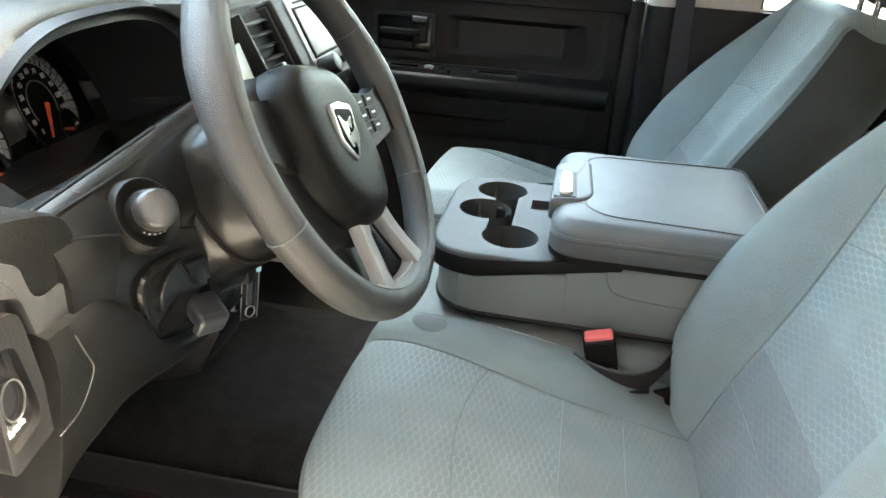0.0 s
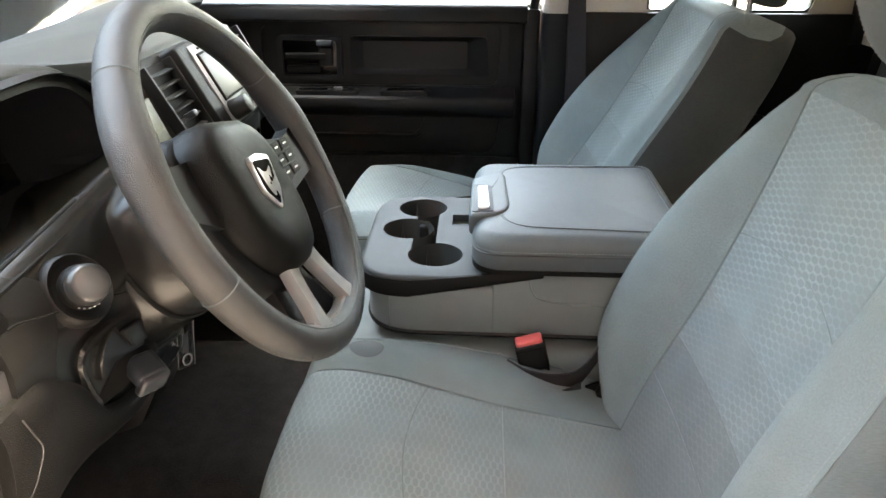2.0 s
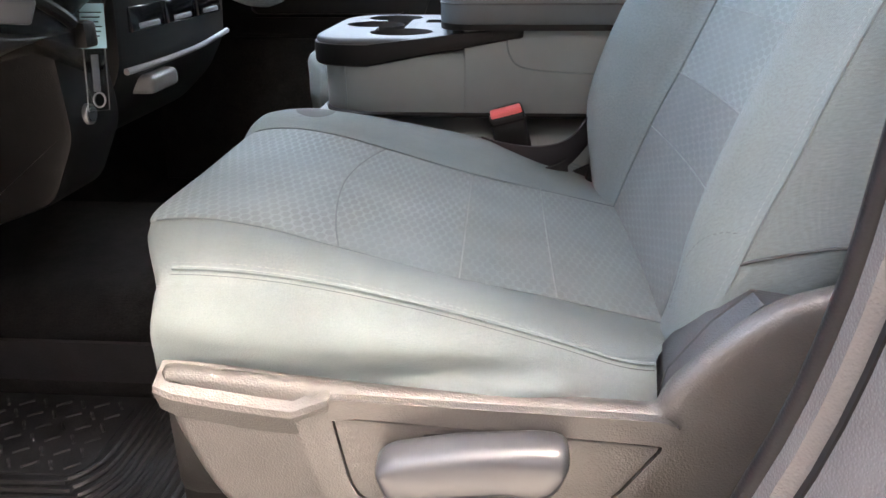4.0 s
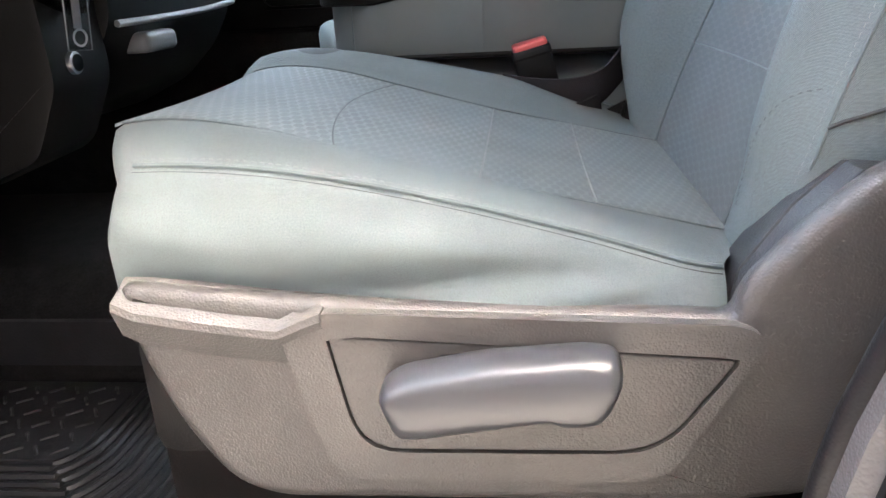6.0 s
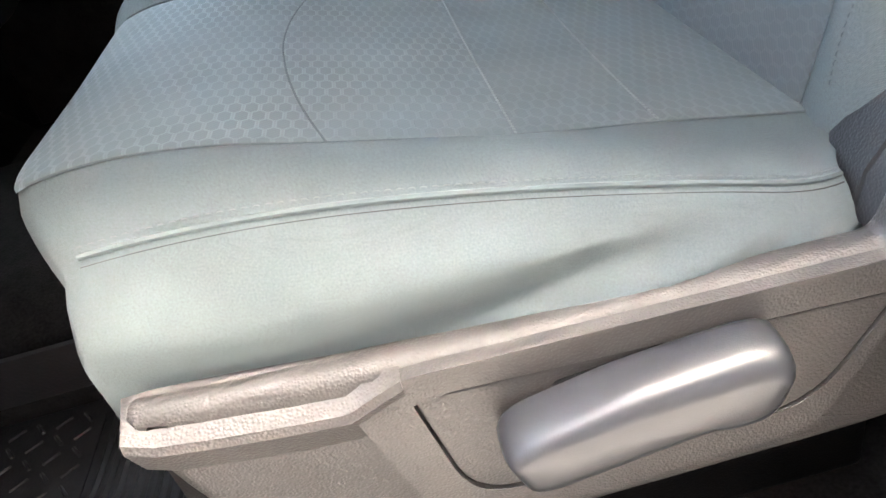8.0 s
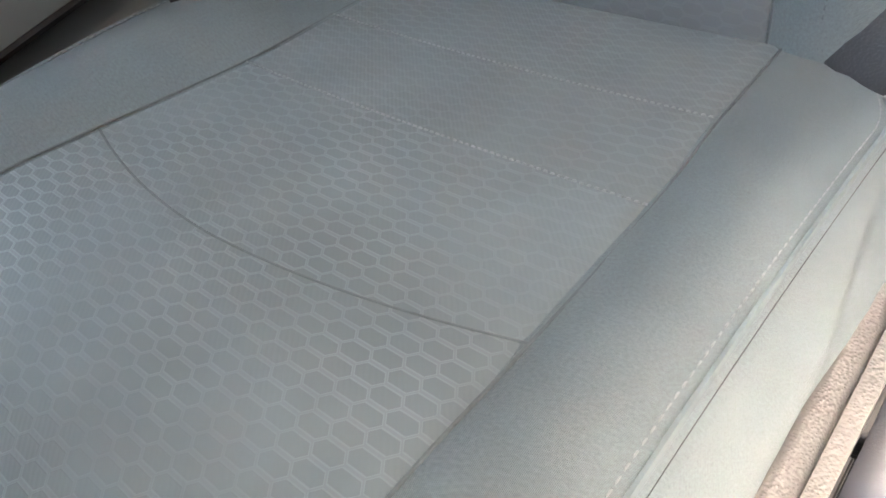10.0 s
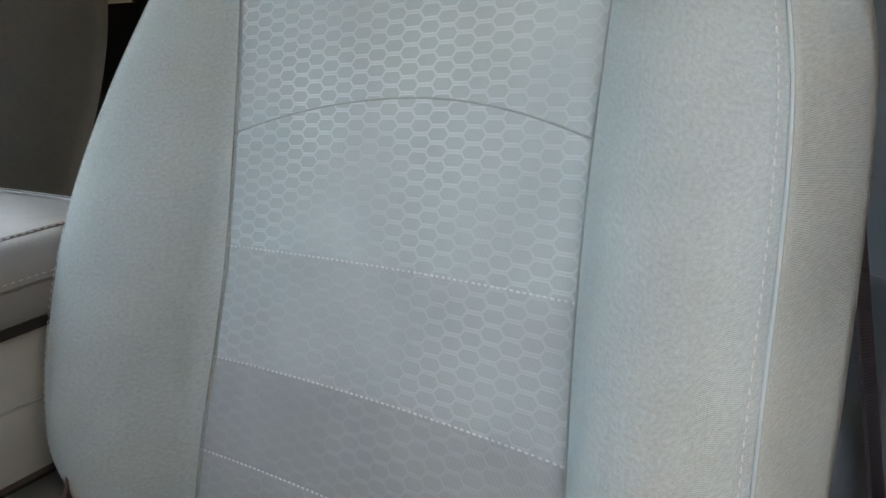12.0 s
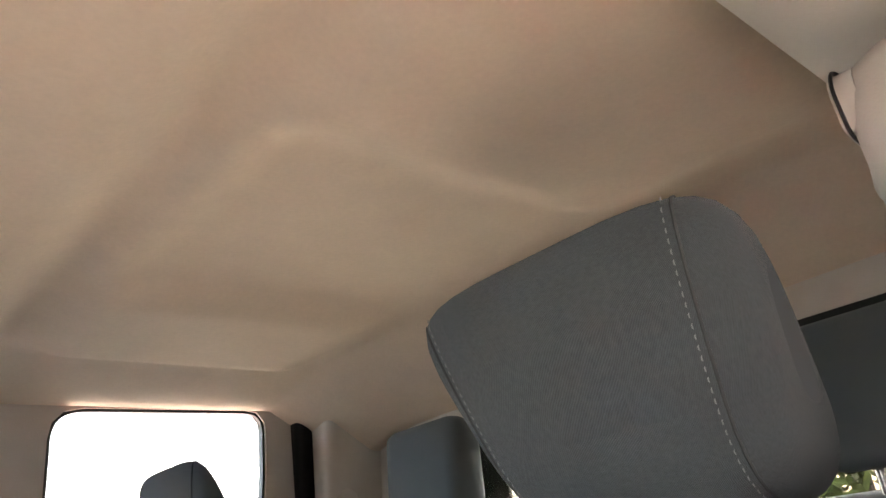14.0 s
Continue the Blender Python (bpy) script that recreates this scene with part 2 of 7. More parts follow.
RENDER = material("wall_render", (0.10, 0.088, 0.076), 0.9, noise_scale=4, vary=0.25, bump=0.4, bump_scale=90)
CLEAR = glass_material("clear_plastic", (0.80, 0.82, 0.82))
STITCH = material("stitch_thread", (0.245, 0.275, 0.275), 0.8, noise_scale=300, vary=0.2)
SEAM_DARK = material("seam_fold", (0.055, 0.062, 0.064), 0.9, noise_scale=300, vary=0.2)
SEAM = material("seam_shadow_thread", (0.125, 0.148, 0.152), 0.85, noise_scale=300, vary=0.2)
WHITE = material("white_print", (0.75, 0.76, 0.74), 0.5, noise_scale=80, vary=0.05)
PAPER = material("blue_paper", (0.35, 0.60, 0.68), 0.7, noise_scale=60, vary=0.1)
NEEDLE = material("orange_needle", (0.80, 0.10, 0.03), 0.4, noise_scale=60, vary=0.1)
SCREEN = material("screen_glass", (0.030, 0.028, 0.024), 0.38, noise_scale=20, vary=0.2)
PAVE = material("asphalt_lot", (0.105, 0.101, 0.097), 0.9, noise_scale=3, vary=0.25, bump=0.5, bump_scale=60)


# ---- mesh helpers ----
def empty(name, at=(0, 0, 0)):
    ob = new(name)
    ob.location = at
    ob.empty_display_size = 0.05
    return ob


def part(name, bm, mat, parent=None, label="", smooth=40):
    bmesh.ops.recalc_face_normals(bm, faces=bm.faces)
    me = bpy.data.meshes.new(name)
    bm.to_mesh(me)
    bm.free()
    me.materials.append(mat)
    for p in me.polygons:
        p.use_smooth = smooth > 0
    if smooth:
        me.set_sharp_from_angle(angle=radians(smooth))
    ob = new(name, me)
    if parent is not None:
        ob.parent = parent
        ob.matrix_parent_inverse = Matrix.Translation(parent.matrix_basis.translation).inverted() if parent.parent is None else Matrix.Identity(4)
        if parent.parent is not None:
            ob.matrix_parent_inverse = Matrix.Identity(4)
    if label:
        ob["label"] = label
    return ob


def loft(rings, closed=True, caps=True, uv=None):
    """A skin over rings of points; rings of equal length. uv: a function (ring, index) to metres."""
    bm = bmesh.new()
    vs = [[bm.verts.new(p) for p in ring] for ring in rings]
    lay = bm.loops.layers.uv.new("UVMap") if uv else None
    k = len(rings[0])
    for i in range(len(rings) - 1):
        for j in range(k if closed else k - 1):
            jj = (j + 1) % k
            try:
                f = bm.faces.new((vs[i][j], vs[i][jj], vs[i + 1][jj], vs[i + 1][j]))
            except ValueError:
                continue
            if lay:
                for lp, (a, b) in zip(f.loops, ((i, j), (i, j + 1), (i + 1, j + 1), (i + 1, j))):
                    lp[lay].uv = uv(a, b)
    if caps and closed:
        bm.faces.new(vs[0][::-1])
        bm.faces.new(vs[-1])
    return bm


def rbox(size, bevel=0.004, seg=2, m=None):
    bm = bmesh.new()
    bmesh.ops.create_cube(bm, size=1.0)
    bmesh.ops.scale(bm, vec=size, verts=bm.verts)
    if bevel:
        bmesh.ops.bevel(bm, geom=bm.edges[:], offset=min(bevel, 0.45 * min(size)), segments=seg, profile=0.6, affect="EDGES")
    if m is not None:
        bm.transform(m)
    return bm


def at_box(x0, x1, y0, y1, z0, z1, bevel=0.004, seg=2):
    return rbox((x1 - x0, y1 - y0, z1 - z0), bevel, seg, Matrix.Translation(((x0 + x1) / 2, (y0 + y1) / 2, (z0 + z1) / 2)))


def merge(*bms):
    out = bmesh.new()
    for b in bms:
        me = bpy.data.meshes.new("tmp")
        b.to_mesh(me)
        b.free()
        out.from_mesh(me)
        bpy.data.meshes.remove(me)
    return out


def tube(points, r, seg=8, closed=False, flat=None):
    """A rod along points. flat: (half width, half height) for a strap."""
    pts = [Vector(p) for p in points]
    rings = []
    nrm = None
    count = len(pts)
    for i, p in enumerate(pts):
        a = pts[(i - 1) % count] if closed or i else p
        b = pts[(i + 1) % count] if closed or i < count - 1 else p
        t = (b - a).normalized()
        if nrm is None:
            nrm = t.orthogonal().normalized()
        nrm = (nrm - t * nrm.dot(t)).normalized()
        bi = t.cross(nrm)
        rr = r[i] if isinstance(r, (list, tuple)) else r
        rings.append([p + rr * (math.cos(q) * nrm + math.sin(q) * bi) for q in (2 * math.pi * s / seg for s in range(seg))])
    if closed:
        bm = bmesh.new()
        vs = [[bm.verts.new(p) for p in ring] for ring in rings]
        for i in range(count):
            for j in range(seg):
                bm.faces.new((vs[i][j], vs[i][(j + 1) % seg], vs[(i + 1) % count][(j + 1) % seg], vs[(i + 1) % count][j]))
        return bm
    return loft(rings)


def strap(points, sides, half=0.023, thick=0.0012):
    """Webbing through points; sides gives the width's direction at each point."""
    pts = [Vector(p) for p in points]
    rings = []
    run = [0.0]
    for i in range(1, len(pts)):
        run.append(run[-1] + (pts[i] - pts[i - 1]).length)
    for i, p in enumerate(pts):
        t = (pts[min(i + 1, len(pts) - 1)] - pts[max(i - 1, 0)]).normalized()
        s = Vector(sides[i] if isinstance(sides, list) else sides)
        s = (s - t * s.dot(t)).normalized()
        k = t.cross(s)
        rings.append([p + s * a + k * b for a, b in ((-half, -thick), (half, -thick), (half, thick), (-half, thick))])
    return loft(rings, uv=lambda a, b: (b * 0.02, run[a]))


def cyl(r0, r1, h, seg=32, m=None, bevel=0.0):
    bm = bmesh.new()
    bmesh.ops.create_cone(bm, cap_ends=True, segments=seg, radius1=r0, radius2=r1, depth=h)
    if bevel:
        es = [e for e in bm.edges if len(e.link_faces) == 2 and abs(e.verts[0].co.z - e.verts[1].co.z) < 1e-6]
        bmesh.ops.bevel(bm, geom=es, offset=bevel, segments=2, profile=0.5, affect="EDGES")
    if m is not None:
        bm.transform(m)
    return bm


def prism(outline, axis, a, b, bevel=0.0, seg=2):
    """A flat outline pulled out along an axis from a to b. Outline in the other two axes, in xyz order."""
    bm = bmesh.new()

    def put(p, h):
        return {"x": (h, p[0], p[1]), "y": (p[0], h, p[1]), "z": (p[0], p[1], h)}[axis]

    v0 = [bm.verts.new(put(p, a)) for p in outline]
    v1 = [bm.verts.new(put(p, b)) for p in outline]
    k = len(outline)
    bm.faces.new(v0)
    bm.faces.new(v1[::-1])
    rim = []
    for i in range(k):
        bm.faces.new((v0[i], v0[(i + 1) % k], v1[(i + 1) % k], v1[i]))
    bmesh.ops.recalc_face_normals(bm, faces=bm.faces)
    if bevel:
        bm.edges.ensure_lookup_table()
        rim = [e for e in bm.edges if abs(axis_of(e.verts[0].co, axis) - axis_of(e.verts[1].co, axis)) < 1e-7]
        bmesh.ops.bevel(bm, geom=rim, offset=bevel, segments=seg, profile=0.6, affect="EDGES")
    return bm


def axis_of(v, axis):
    return v["xyz".index(axis)]


def round_poly(pts, r, seg=5):
    """Rounds the corners of a polygon. r: one radius or one a corner."""
    out = []
    k = len(pts)
    for i in range(k):
        p, a, b = Vector(pts[i]), Vector(pts[i - 1]), Vector(pts[(i + 1) % k])
        rr = r[i] if isinstance(r, (list, tuple)) else r
        d0, d1 = (a - p), (b - p)
        q = min(rr, 0.48 * d0.length, 0.48 * d1.length)
        if q < 1e-5:
            out.append(tuple(p))
            continue
        s, e = p + d0.normalized() * q, p + d1.normalized() * q
        for j in range(seg + 1):
            t = j / seg
            out.append(tuple((1 - t) ** 2 * s + 2 * t * (1 - t) * p + t * t * e))
    return out


def spline(points, n):
    """Catmull-Rom through points, n samples."""
    pts = [Vector(p) for p in points]
    out = []
    for i in range(n):
        t = i / (n - 1) * (len(pts) - 1)
        k = min(int(t), len(pts) - 2)
        f = t - k
        p0, p1, p2, p3 = pts[max(k - 1, 0)], pts[k], pts[k + 1], pts[min(k + 2, len(pts) - 1)]
        out.append(0.5 * (2 * p1 + (p2 - p0) * f + (2 * p0 - 5 * p1 + 4 * p2 - p3) * f * f + (3 * p1 - p0 - 3 * p2 + p3) * f ** 3))
    return out


def curve1(x, xs, ys):
    return float(np.interp(x, xs, ys))


def smooth1(x, xs, ys):
    """Smooth interpolation through a short table."""
    if x <= xs[0]:
        return ys[0]
    if x >= xs[-1]:
        return ys[-1]
    k = max(i for i in range(len(xs)) if xs[i] <= x)
    k = min(k, len(xs) - 2)
    h = xs[k + 1] - xs[k]
    f = (x - xs[k]) / h

    def slope(i):
        if i == 0:
            return (ys[1] - ys[0]) / (xs[1] - xs[0])
        if i == len(xs) - 1:
            return (ys[-1] - ys[-2]) / (xs[-1] - xs[-2])
        return (ys[i + 1] - ys[i - 1]) / (xs[i + 1] - xs[i - 1])

    m0, m1 = slope(k) * h, slope(k + 1) * h
    return (2 * f ** 3 - 3 * f * f + 1) * ys[k] + (f ** 3 - 2 * f * f + f) * m0 + (3 * f * f - 2 * f ** 3) * ys[k + 1] + (f ** 3 - f * f) * m1


def step(x, a, b):
    t = min(1.0, max(0.0, (x - a) / (b - a)))
    return t * t * (3 - 2 * t)


# ---- ground and surroundings ----
bm = bmesh.new()
bmesh.ops.create_grid(bm, x_segments=60, y_segments=60, size=1500)
tagged(part("ground", bm, PAVE), "worn grey-brown asphalt lot that reaches to the horizon", "ground", kind="structure")

# unseen wall, added to hold back sky light on the driver side
tagged(part("wall_sky_blocker", at_box(-5.0, 8.0, -2.9, -2.5, 0.0, 9.5, 0.02), RENDER), "unseen plain brown wall added beyond the driver door to block sky light", "wall", kind="structure")


# ---- cab shell ----
def frame_panel(outer, hole, axis, a, b):
    """A plate with one hole through it; outlines with the same number of points."""
    bm = bmesh.new()

    def put(p, h):
        return {"x": (h, p[0], p[1]), "y": (p[0], h, p[1]), "z": (p[0], p[1], h)}[axis]

    k = len(outer)
    r = [[bm.verts.new(put(p, h)) for p in loop] for loop, h in ((outer, a), (hole, a), (hole, b), (outer, b))]
    for i in range(4):
        for j in range(k):
            bm.faces.new((r[i][j], r[i][(j + 1) % k], r[(i + 1) % 4][(j + 1) % k], r[(i + 1) % 4][j]))
    return bm


def polar_pair(outer, hole, n=64):
    """Both loops cast from the hole's middle, so that their points face one another."""
    c = sum((Vector(p) for p in hole), Vector((0, 0))) / len(hole)

    def cast(loop, ang):
        d = Vector((math.cos(ang), math.sin(ang)))
        best = None
        for i in range(len(loop)):
            p, q = Vector(loop[i]) - c, Vector(loop[(i + 1) % len(loop)]) - c
            e = q - p
            den = d.x * e.y - d.y * e.x
            if abs(den) < 1e-12:
                continue
            t = (p.x * e.y - p.y * e.x) / den
            s = (p.x * d.y - p.y * d.x) / den
            if t > 0 and -1e-9 <= s <= 1 + 1e-9 and (best is None or t > best):
                best = t
        return tuple(c + d * best)

    angs = sorted([2 * math.pi * i / n for i in range(n)] + [math.atan2(p[1] - c.y, p[0] - c.x) % (2 * math.pi) for p in outer])
    return [cast(outer, a) for a in angs], [cast(hole, a) for a in angs]


FLOOR = 0.62
fl = part("floor", at_box(-1.0, 1.4, -0.86, 0.90, FLOOR - 0.05, FLOOR, 0), CARPET)
tagged(fl, "black loop-pile carpet on the cab floor", "floor", kind="structure")

# headliner: a gently domed sheet with a raised middle field and a sloping header at the back
def roof_z(x, y):
    edge = 1.935 - 0.045 * step(abs(y), 0.56, 0.80)
    back = -0.125 * min(1.0, max(0.0, (x - 1.135 - 0.05 * (0.5 - y)) / 0.21))
    front = -0.045 * step(-x, -0.12, 0.14)
    field = (1 - step(abs(y), 0.52, 0.62)) * (1 - step(x, 0.98, 1.12))
    groove = step(x, 0.43, 0.51) * (1 - step(x, 0.505, 0.60))
    ribs = -0.036 * field * (1 - 0.9 * groove)
    ribs += 0.034 * step(y, -0.27, -0.17) * (1 - step(y, 0.20, 0.28)) * step(x, 0.54, 0.62) * field
    return edge + back + front + ribs + 0.012 * (1 - (y / 0.8) ** 2)


NX, NY = 110, 90
xs = [-0.15 + (1.37 + 0.15) * i / NX for i in range(NX + 1)]
ys = [-0.80 + 1.60 * j / NY for j in range(NY + 1)]
bm = bmesh.new()
low = [[bm.verts.new((x, y, roof_z(x, y))) for y in ys] for x in xs]
top = [[bm.verts.new((x, y, roof_z(x, y) + 0.02)) for y in ys] for x in xs]
for i in range(NX):
    for j in range(NY):
        bm.faces.new((low[i][j], low[i + 1][j], low[i + 1][j + 1], low[i][j + 1]))
        bm.faces.new((top[i][j], top[i][j + 1], top[i + 1][j + 1], top[i + 1][j]))
for i in range(NX):
    bm.faces.new((low[i][0], top[i][0], top[i + 1][0], low[i + 1][0]))
    bm.faces.new((low[i][NY], low[i + 1][NY], top[i + 1][NY], top[i][NY]))
for j in range(NY):
    bm.faces.new((low[0][j], low[0][j + 1], top[0][j + 1], top[0][j]))
    bm.faces.new((low[NX][j], top[NX][j], top[NX][j + 1], low[NX][j + 1]))
tagged(part("ceiling", bm, HEADLINER), "beige woven headliner moulded over the cab roof", "headliner", kind="structure")
roof = part("roof", at_box(-0.17, 1.46, -0.86, 0.86, 1.975, 2.02, 0.02), PAINT)
tagged(roof, "red painted steel roof skin of the pickup cab", "roof", kind="structure")

# back wall with the rear window
wall_outer = [(-0.86, 0.55), (0.86, 0.55), (0.80, 1.50), (0.72, 1.98), (-0.72, 1.98), (-0.80, 1.50)]
rear_hole = round_poly([(-0.66, 1.42), (0.66, 1.42), (0.638, 1.776), (-0.638, 1.776)], 0.05)
wo, wh = polar_pair(wall_outer, rear_hole)
tagged(part("wall_rear", frame_panel(wo, wh, "x", 1.36, 1.44), PILLAR), "beige trimmed back wall of the cab", "wall", kind="structure")
w1 = empty("window_1", (1.39, 0, 1.44))
tagged(w1, "fixed rear cab window with a black rubber seal", "window", kind="structure")
wo, wh = polar_pair(round_poly([(-0.666, 1.414), (0.666, 1.414), (0.644, 1.782), (-0.644, 1.782)], 0.052), round_poly([(-0.657, 1.424), (0.657, 1.424), (0.635, 1.772), (-0.635, 1.772)], 0.05))
part("window_frame", frame_panel(wo, wh, "x", 1.352, 1.372), PLASTIC_DARK, w1)
part("pane", prism(round_poly([(-0.655, 1.426), (0.655, 1.426), (0.633, 1.770), (-0.633, 1.770)], 0.05), "x", 1.372, 1.377), GLASS, w1)


def side_shell(side):
    """Pillars, roof rail and window surround of one side. side: -1 for the open side."""
    s = side
    name = "passenger" if s > 0 else "driver"
    # roof rail; the driver's carries a fuller pillar head
    if s < 0:
        rings = []
        for i in range(31):
            x = 0.30 + 1.06 * i / 30
            k = step(x, 0.30, 0.46)
            rings.append([(x, -y, z + 0.05 * (1 - k)) for y, z in ((0.598, 1.892), (0.588, 1.862), (0.596, 1.836), (0.630, 1.806), (0.680, 1.782), (0.740, 1.768), (0.835, 1.79), (0.850, 1.90))])
        tagged(part("trim_pillar_head", loft(rings), PILLAR), "beige moulded trim over the driver door pillar", "trim", kind="structure")
    rings = []
    for i in range(25):
        x = -0.15 + 1.55 * i / 24
        z = 1.882 - 0.045 * step(-x, -0.12, 0.14) - 0.03 * step(x, 1.15, 1.38)
        rings.append([(x, s * y, z + h) for y, h in ((0.735, 0.045), (0.762, 0.018), (0.79, 0.02), (0.83, 0.04), (0.85, 0.11), (0.74, 0.11))])
    tagged(part("trim_roof_rail", loft(rings), HEADLINER), "beige padded rail between headliner and doors", "trim", kind="structure")

    # centre pillar, upper trim
    def pillar(x0, x1, xt0, xt1, z0, z1, mat, nm, lab, y_in=0.80, y_top=0.745, thick=0.09):
        rings = []
        for i in range(9):
            t = i / 8
            z = z0 + (z1 - z0) * t
            a, b = x0 + (xt0 - x0) * t, x1 + (xt1 - x1) * t
            yi = y_in + (y_top - y_in) * t
            ring = round_poly([(a, yi + thick), (a, yi), (b, yi), (b, yi + thick)], [0.004, 0.022, 0.022, 0.004], 4)
            rings.append([(p[0], s * p[1], z) for p in ring])
        tagged(part(nm, loft(rings), mat), lab, "pillar", kind="structure")

    if s > 0:
        pillar(0.385, 0.478, 0.42, 0.505, 1.45, 1.875, PILLAR, "trim_center_pillar", "beige upper trim of the centre pillar")
        pillar(0.376, 0.478, 0.384, 0.478, FLOOR, 1.45, PLASTIC_DARK, "trim_center_pillar_lower", "black lower trim of the centre pillar", 0.81, 0.80)
    else:
        pillar(0.655, 0.76, 0.645, 0.75, 1.40, 1.875, PILLAR, "trim_center_pillar", "beige upper trim of the centre pillar", 0.80, 0.735)
        pillar(0.64, 0.80, 0.655, 0.76, FLOOR, 1.40, PLASTIC_SHIELD, "trim_center_pillar_lower", "grey-brown lower trim of the centre pillar", 0.81, 0.80)
    if s < 0:
        # door jamb: the pillar's front edge with its rubber seal, leaning back as it rises
        def edge_x(z):
            return smooth1(z, [0.60, 0.926, 0.985, 1.026, 1.082, 1.133, 1.20, 1.40], [0.40, 0.436, 0.452, 0.465, 0.477, 0.484, 0.488, 0.50])

        zs = [FLOOR + 0.012 + (1.40 - FLOOR - 0.012) * i / 24 for i in range(25)]
        jamb = empty("trim_door_jamb", (0.55, -0.90, FLOOR))
        tagged(jamb, "grey-brown door jamb of the centre pillar with a rubber seal", "pillar", kind="structure")
        part("jamb_panel", loft([[(edge_x(z) + a, y, z) for a, y in ((0.006, -0.869), (0.002, -0.876), (0.004, -0.893), (0.013, -0.899), (0.011, -0.912), (0.020, -0.948), (0.20, -0.948), (0.20, -0.869))] for z in zs]), PLASTIC_SHIELD, jamb, smooth=30)
        part("rubber_seal", tube([(edge_x(z) + 0.004, -0.8745, z) for z in zs], 0.0075, 10), PLASTIC_DARK, jamb, "black rubber seal")
        part("groove", tube([(edge_x(z) + 0.0125, -0.905, z) for z in zs], 0.0035, 6), MATTE_BLACK, jamb)
        part("painted_edge", at_box(0.53, 0.81, -0.985, -0.949, 0.50, 1.39, 0.02), PAINT, jamb, "red painted steel")
    # window surround of the rear door, with a rounded opening
    x0 = 0.47 if s > 0 else 0.76
    hole = round_poly([(x0 + 0.182 if s > 0 else x0 + 0.02, 1.455), (1.078, 1.455), (1.106, 1.75), (1.108, 1.892), (x0 + 0.182 if s > 0 else x0 + 0.02, 1.886)], [0.01, 0.02, 0.02, 0.045, 0.06], 6)
    o_, i_ = polar_pair([(x0 - 0.02, 1.38), (1.19, 1.38), (1.19, 1.93), (x0 - 0.02, 1.93)], hole)
    tagged(part("trim_door_frame", frame_panel(o_, i_, "y", s * 0.800, s * 0.835), PILLAR), "beige rear door frame round the window", "trim", kind="structure")
    c_ = sum((Vector(p) for p in hole), Vector((0, 0))) / len(hole)
    o_, i_ = polar_pair([tuple(c_ + (Vector(p) - c_) * 1.004) for p in hole], [tuple(c_ + (Vector(p) - c_) * 0.972) for p in hole])
    tagged(part("trim_window_seal", frame_panel(o_, i_, "y", s * 0.806, s * 0.822), PLASTIC_DARK), "black rubber window seal", "trim", kind="structure")
    pillar(1.222, 1.40, 1.212, 1.40, 1.38, 1.87, PILLAR, "trim_rear_pillar", "beige rear corner pillar trim", 0.745, 0.70)
    pillar(1.186, 1.232, 1.172, 1.222, 1.20, 1.90, PLASTIC_DARK, "trim_door_seal", "black rubber seal beside the rear door", 0.80, 0.765)
    pillar(1.08, 1.42, 1.08, 1.40, FLOOR, 1.38, PLASTIC_DARK, "trim_rear_quarter", "black lower trim of the rear corner", 0.80, 0.79)
    # front pillar, slanted
    rings = []
    for i in range(9):
        t = i / 8
        x = -1.02 + 0.85 * t
        rings.append([(x + a, s * b, 1.36 + 0.53 * t) for a, b in ((0.0, 0.86), (0.0, 0.80 - 0.03 * t), (0.09, 0.80 - 0.03 * t), (0.09, 0.86))])
    tagged(part("trim_front_pillar", loft(rings), PILLAR), "beige front pillar trim", "pillar", kind="structure")
    # outer body side below the doors
    tagged(part("door_sill", at_box(-0.95, 0.64 if s < 0 else 1.4, min(s * 0.84, s * 0.98), max(s * 0.84, s * 0.98), 0.45, FLOOR + 0.01, 0.02), PLASTIC_DARK), "black scuff plate on the door sill", "sill", kind="structure")
    # outer skin behind and in front of the openings
    tagged(part("body_side", at_box(0.80 if s < 0 else 0.375, 1.46, min(s * 0.90, s * 0.99), max(s * 0.90, s * 0.99), 0.45, 1.40, 0.03), PAINT), "red painted body side of the pickup", "body panel", kind="structure")
    tagged(part("fender", at_box(-2.3, -0.80, min(s * 0.86, s * 1.0), max(s * 0.86, s * 1.0), 0.60, 1.33, 0.05), PAINT), "red painted front fender", "fender", kind="structure")


side_shell(1)
side_shell(-1)
tagged(part("trim_door_gap", at_box(0.325, 0.395, 0.905, 0.928, 0.62, 1.462, 0.004), PLASTIC_DARK), "black rubber seal behind the passenger door", "trim", kind="structure")
tagged(part("wall_front", at_box(-1.10, -0.975, -0.88, 0.88, 0.5, 1.355, 0.01), PLASTIC_DARK), "black firewall behind the dashboard", "wall", kind="structure")
tagged(part("hood", at_box(-2.3, -1.05, -0.86, 0.86, 1.20, 1.33, 0.05), PAINT), "red painted engine hood", "hood", kind="structure")
# windshield
w2 = empty("window_2", (-0.8, 0, 1.36))
tagged(w2, "raked windshield", "window", kind="structure")
part("pane", loft([[(-1.02, -0.80, 1.37), (-1.02, 0.80, 1.37), (-1.025, 0.80, 1.373), (-1.025, -0.80, 1.373)], [(-0.155, -0.76, 1.89), (-0.155, 0.76, 1.89), (-0.16, 0.76, 1.893), (-0.16, -0.76, 1.893)]]), GLASS, w2)


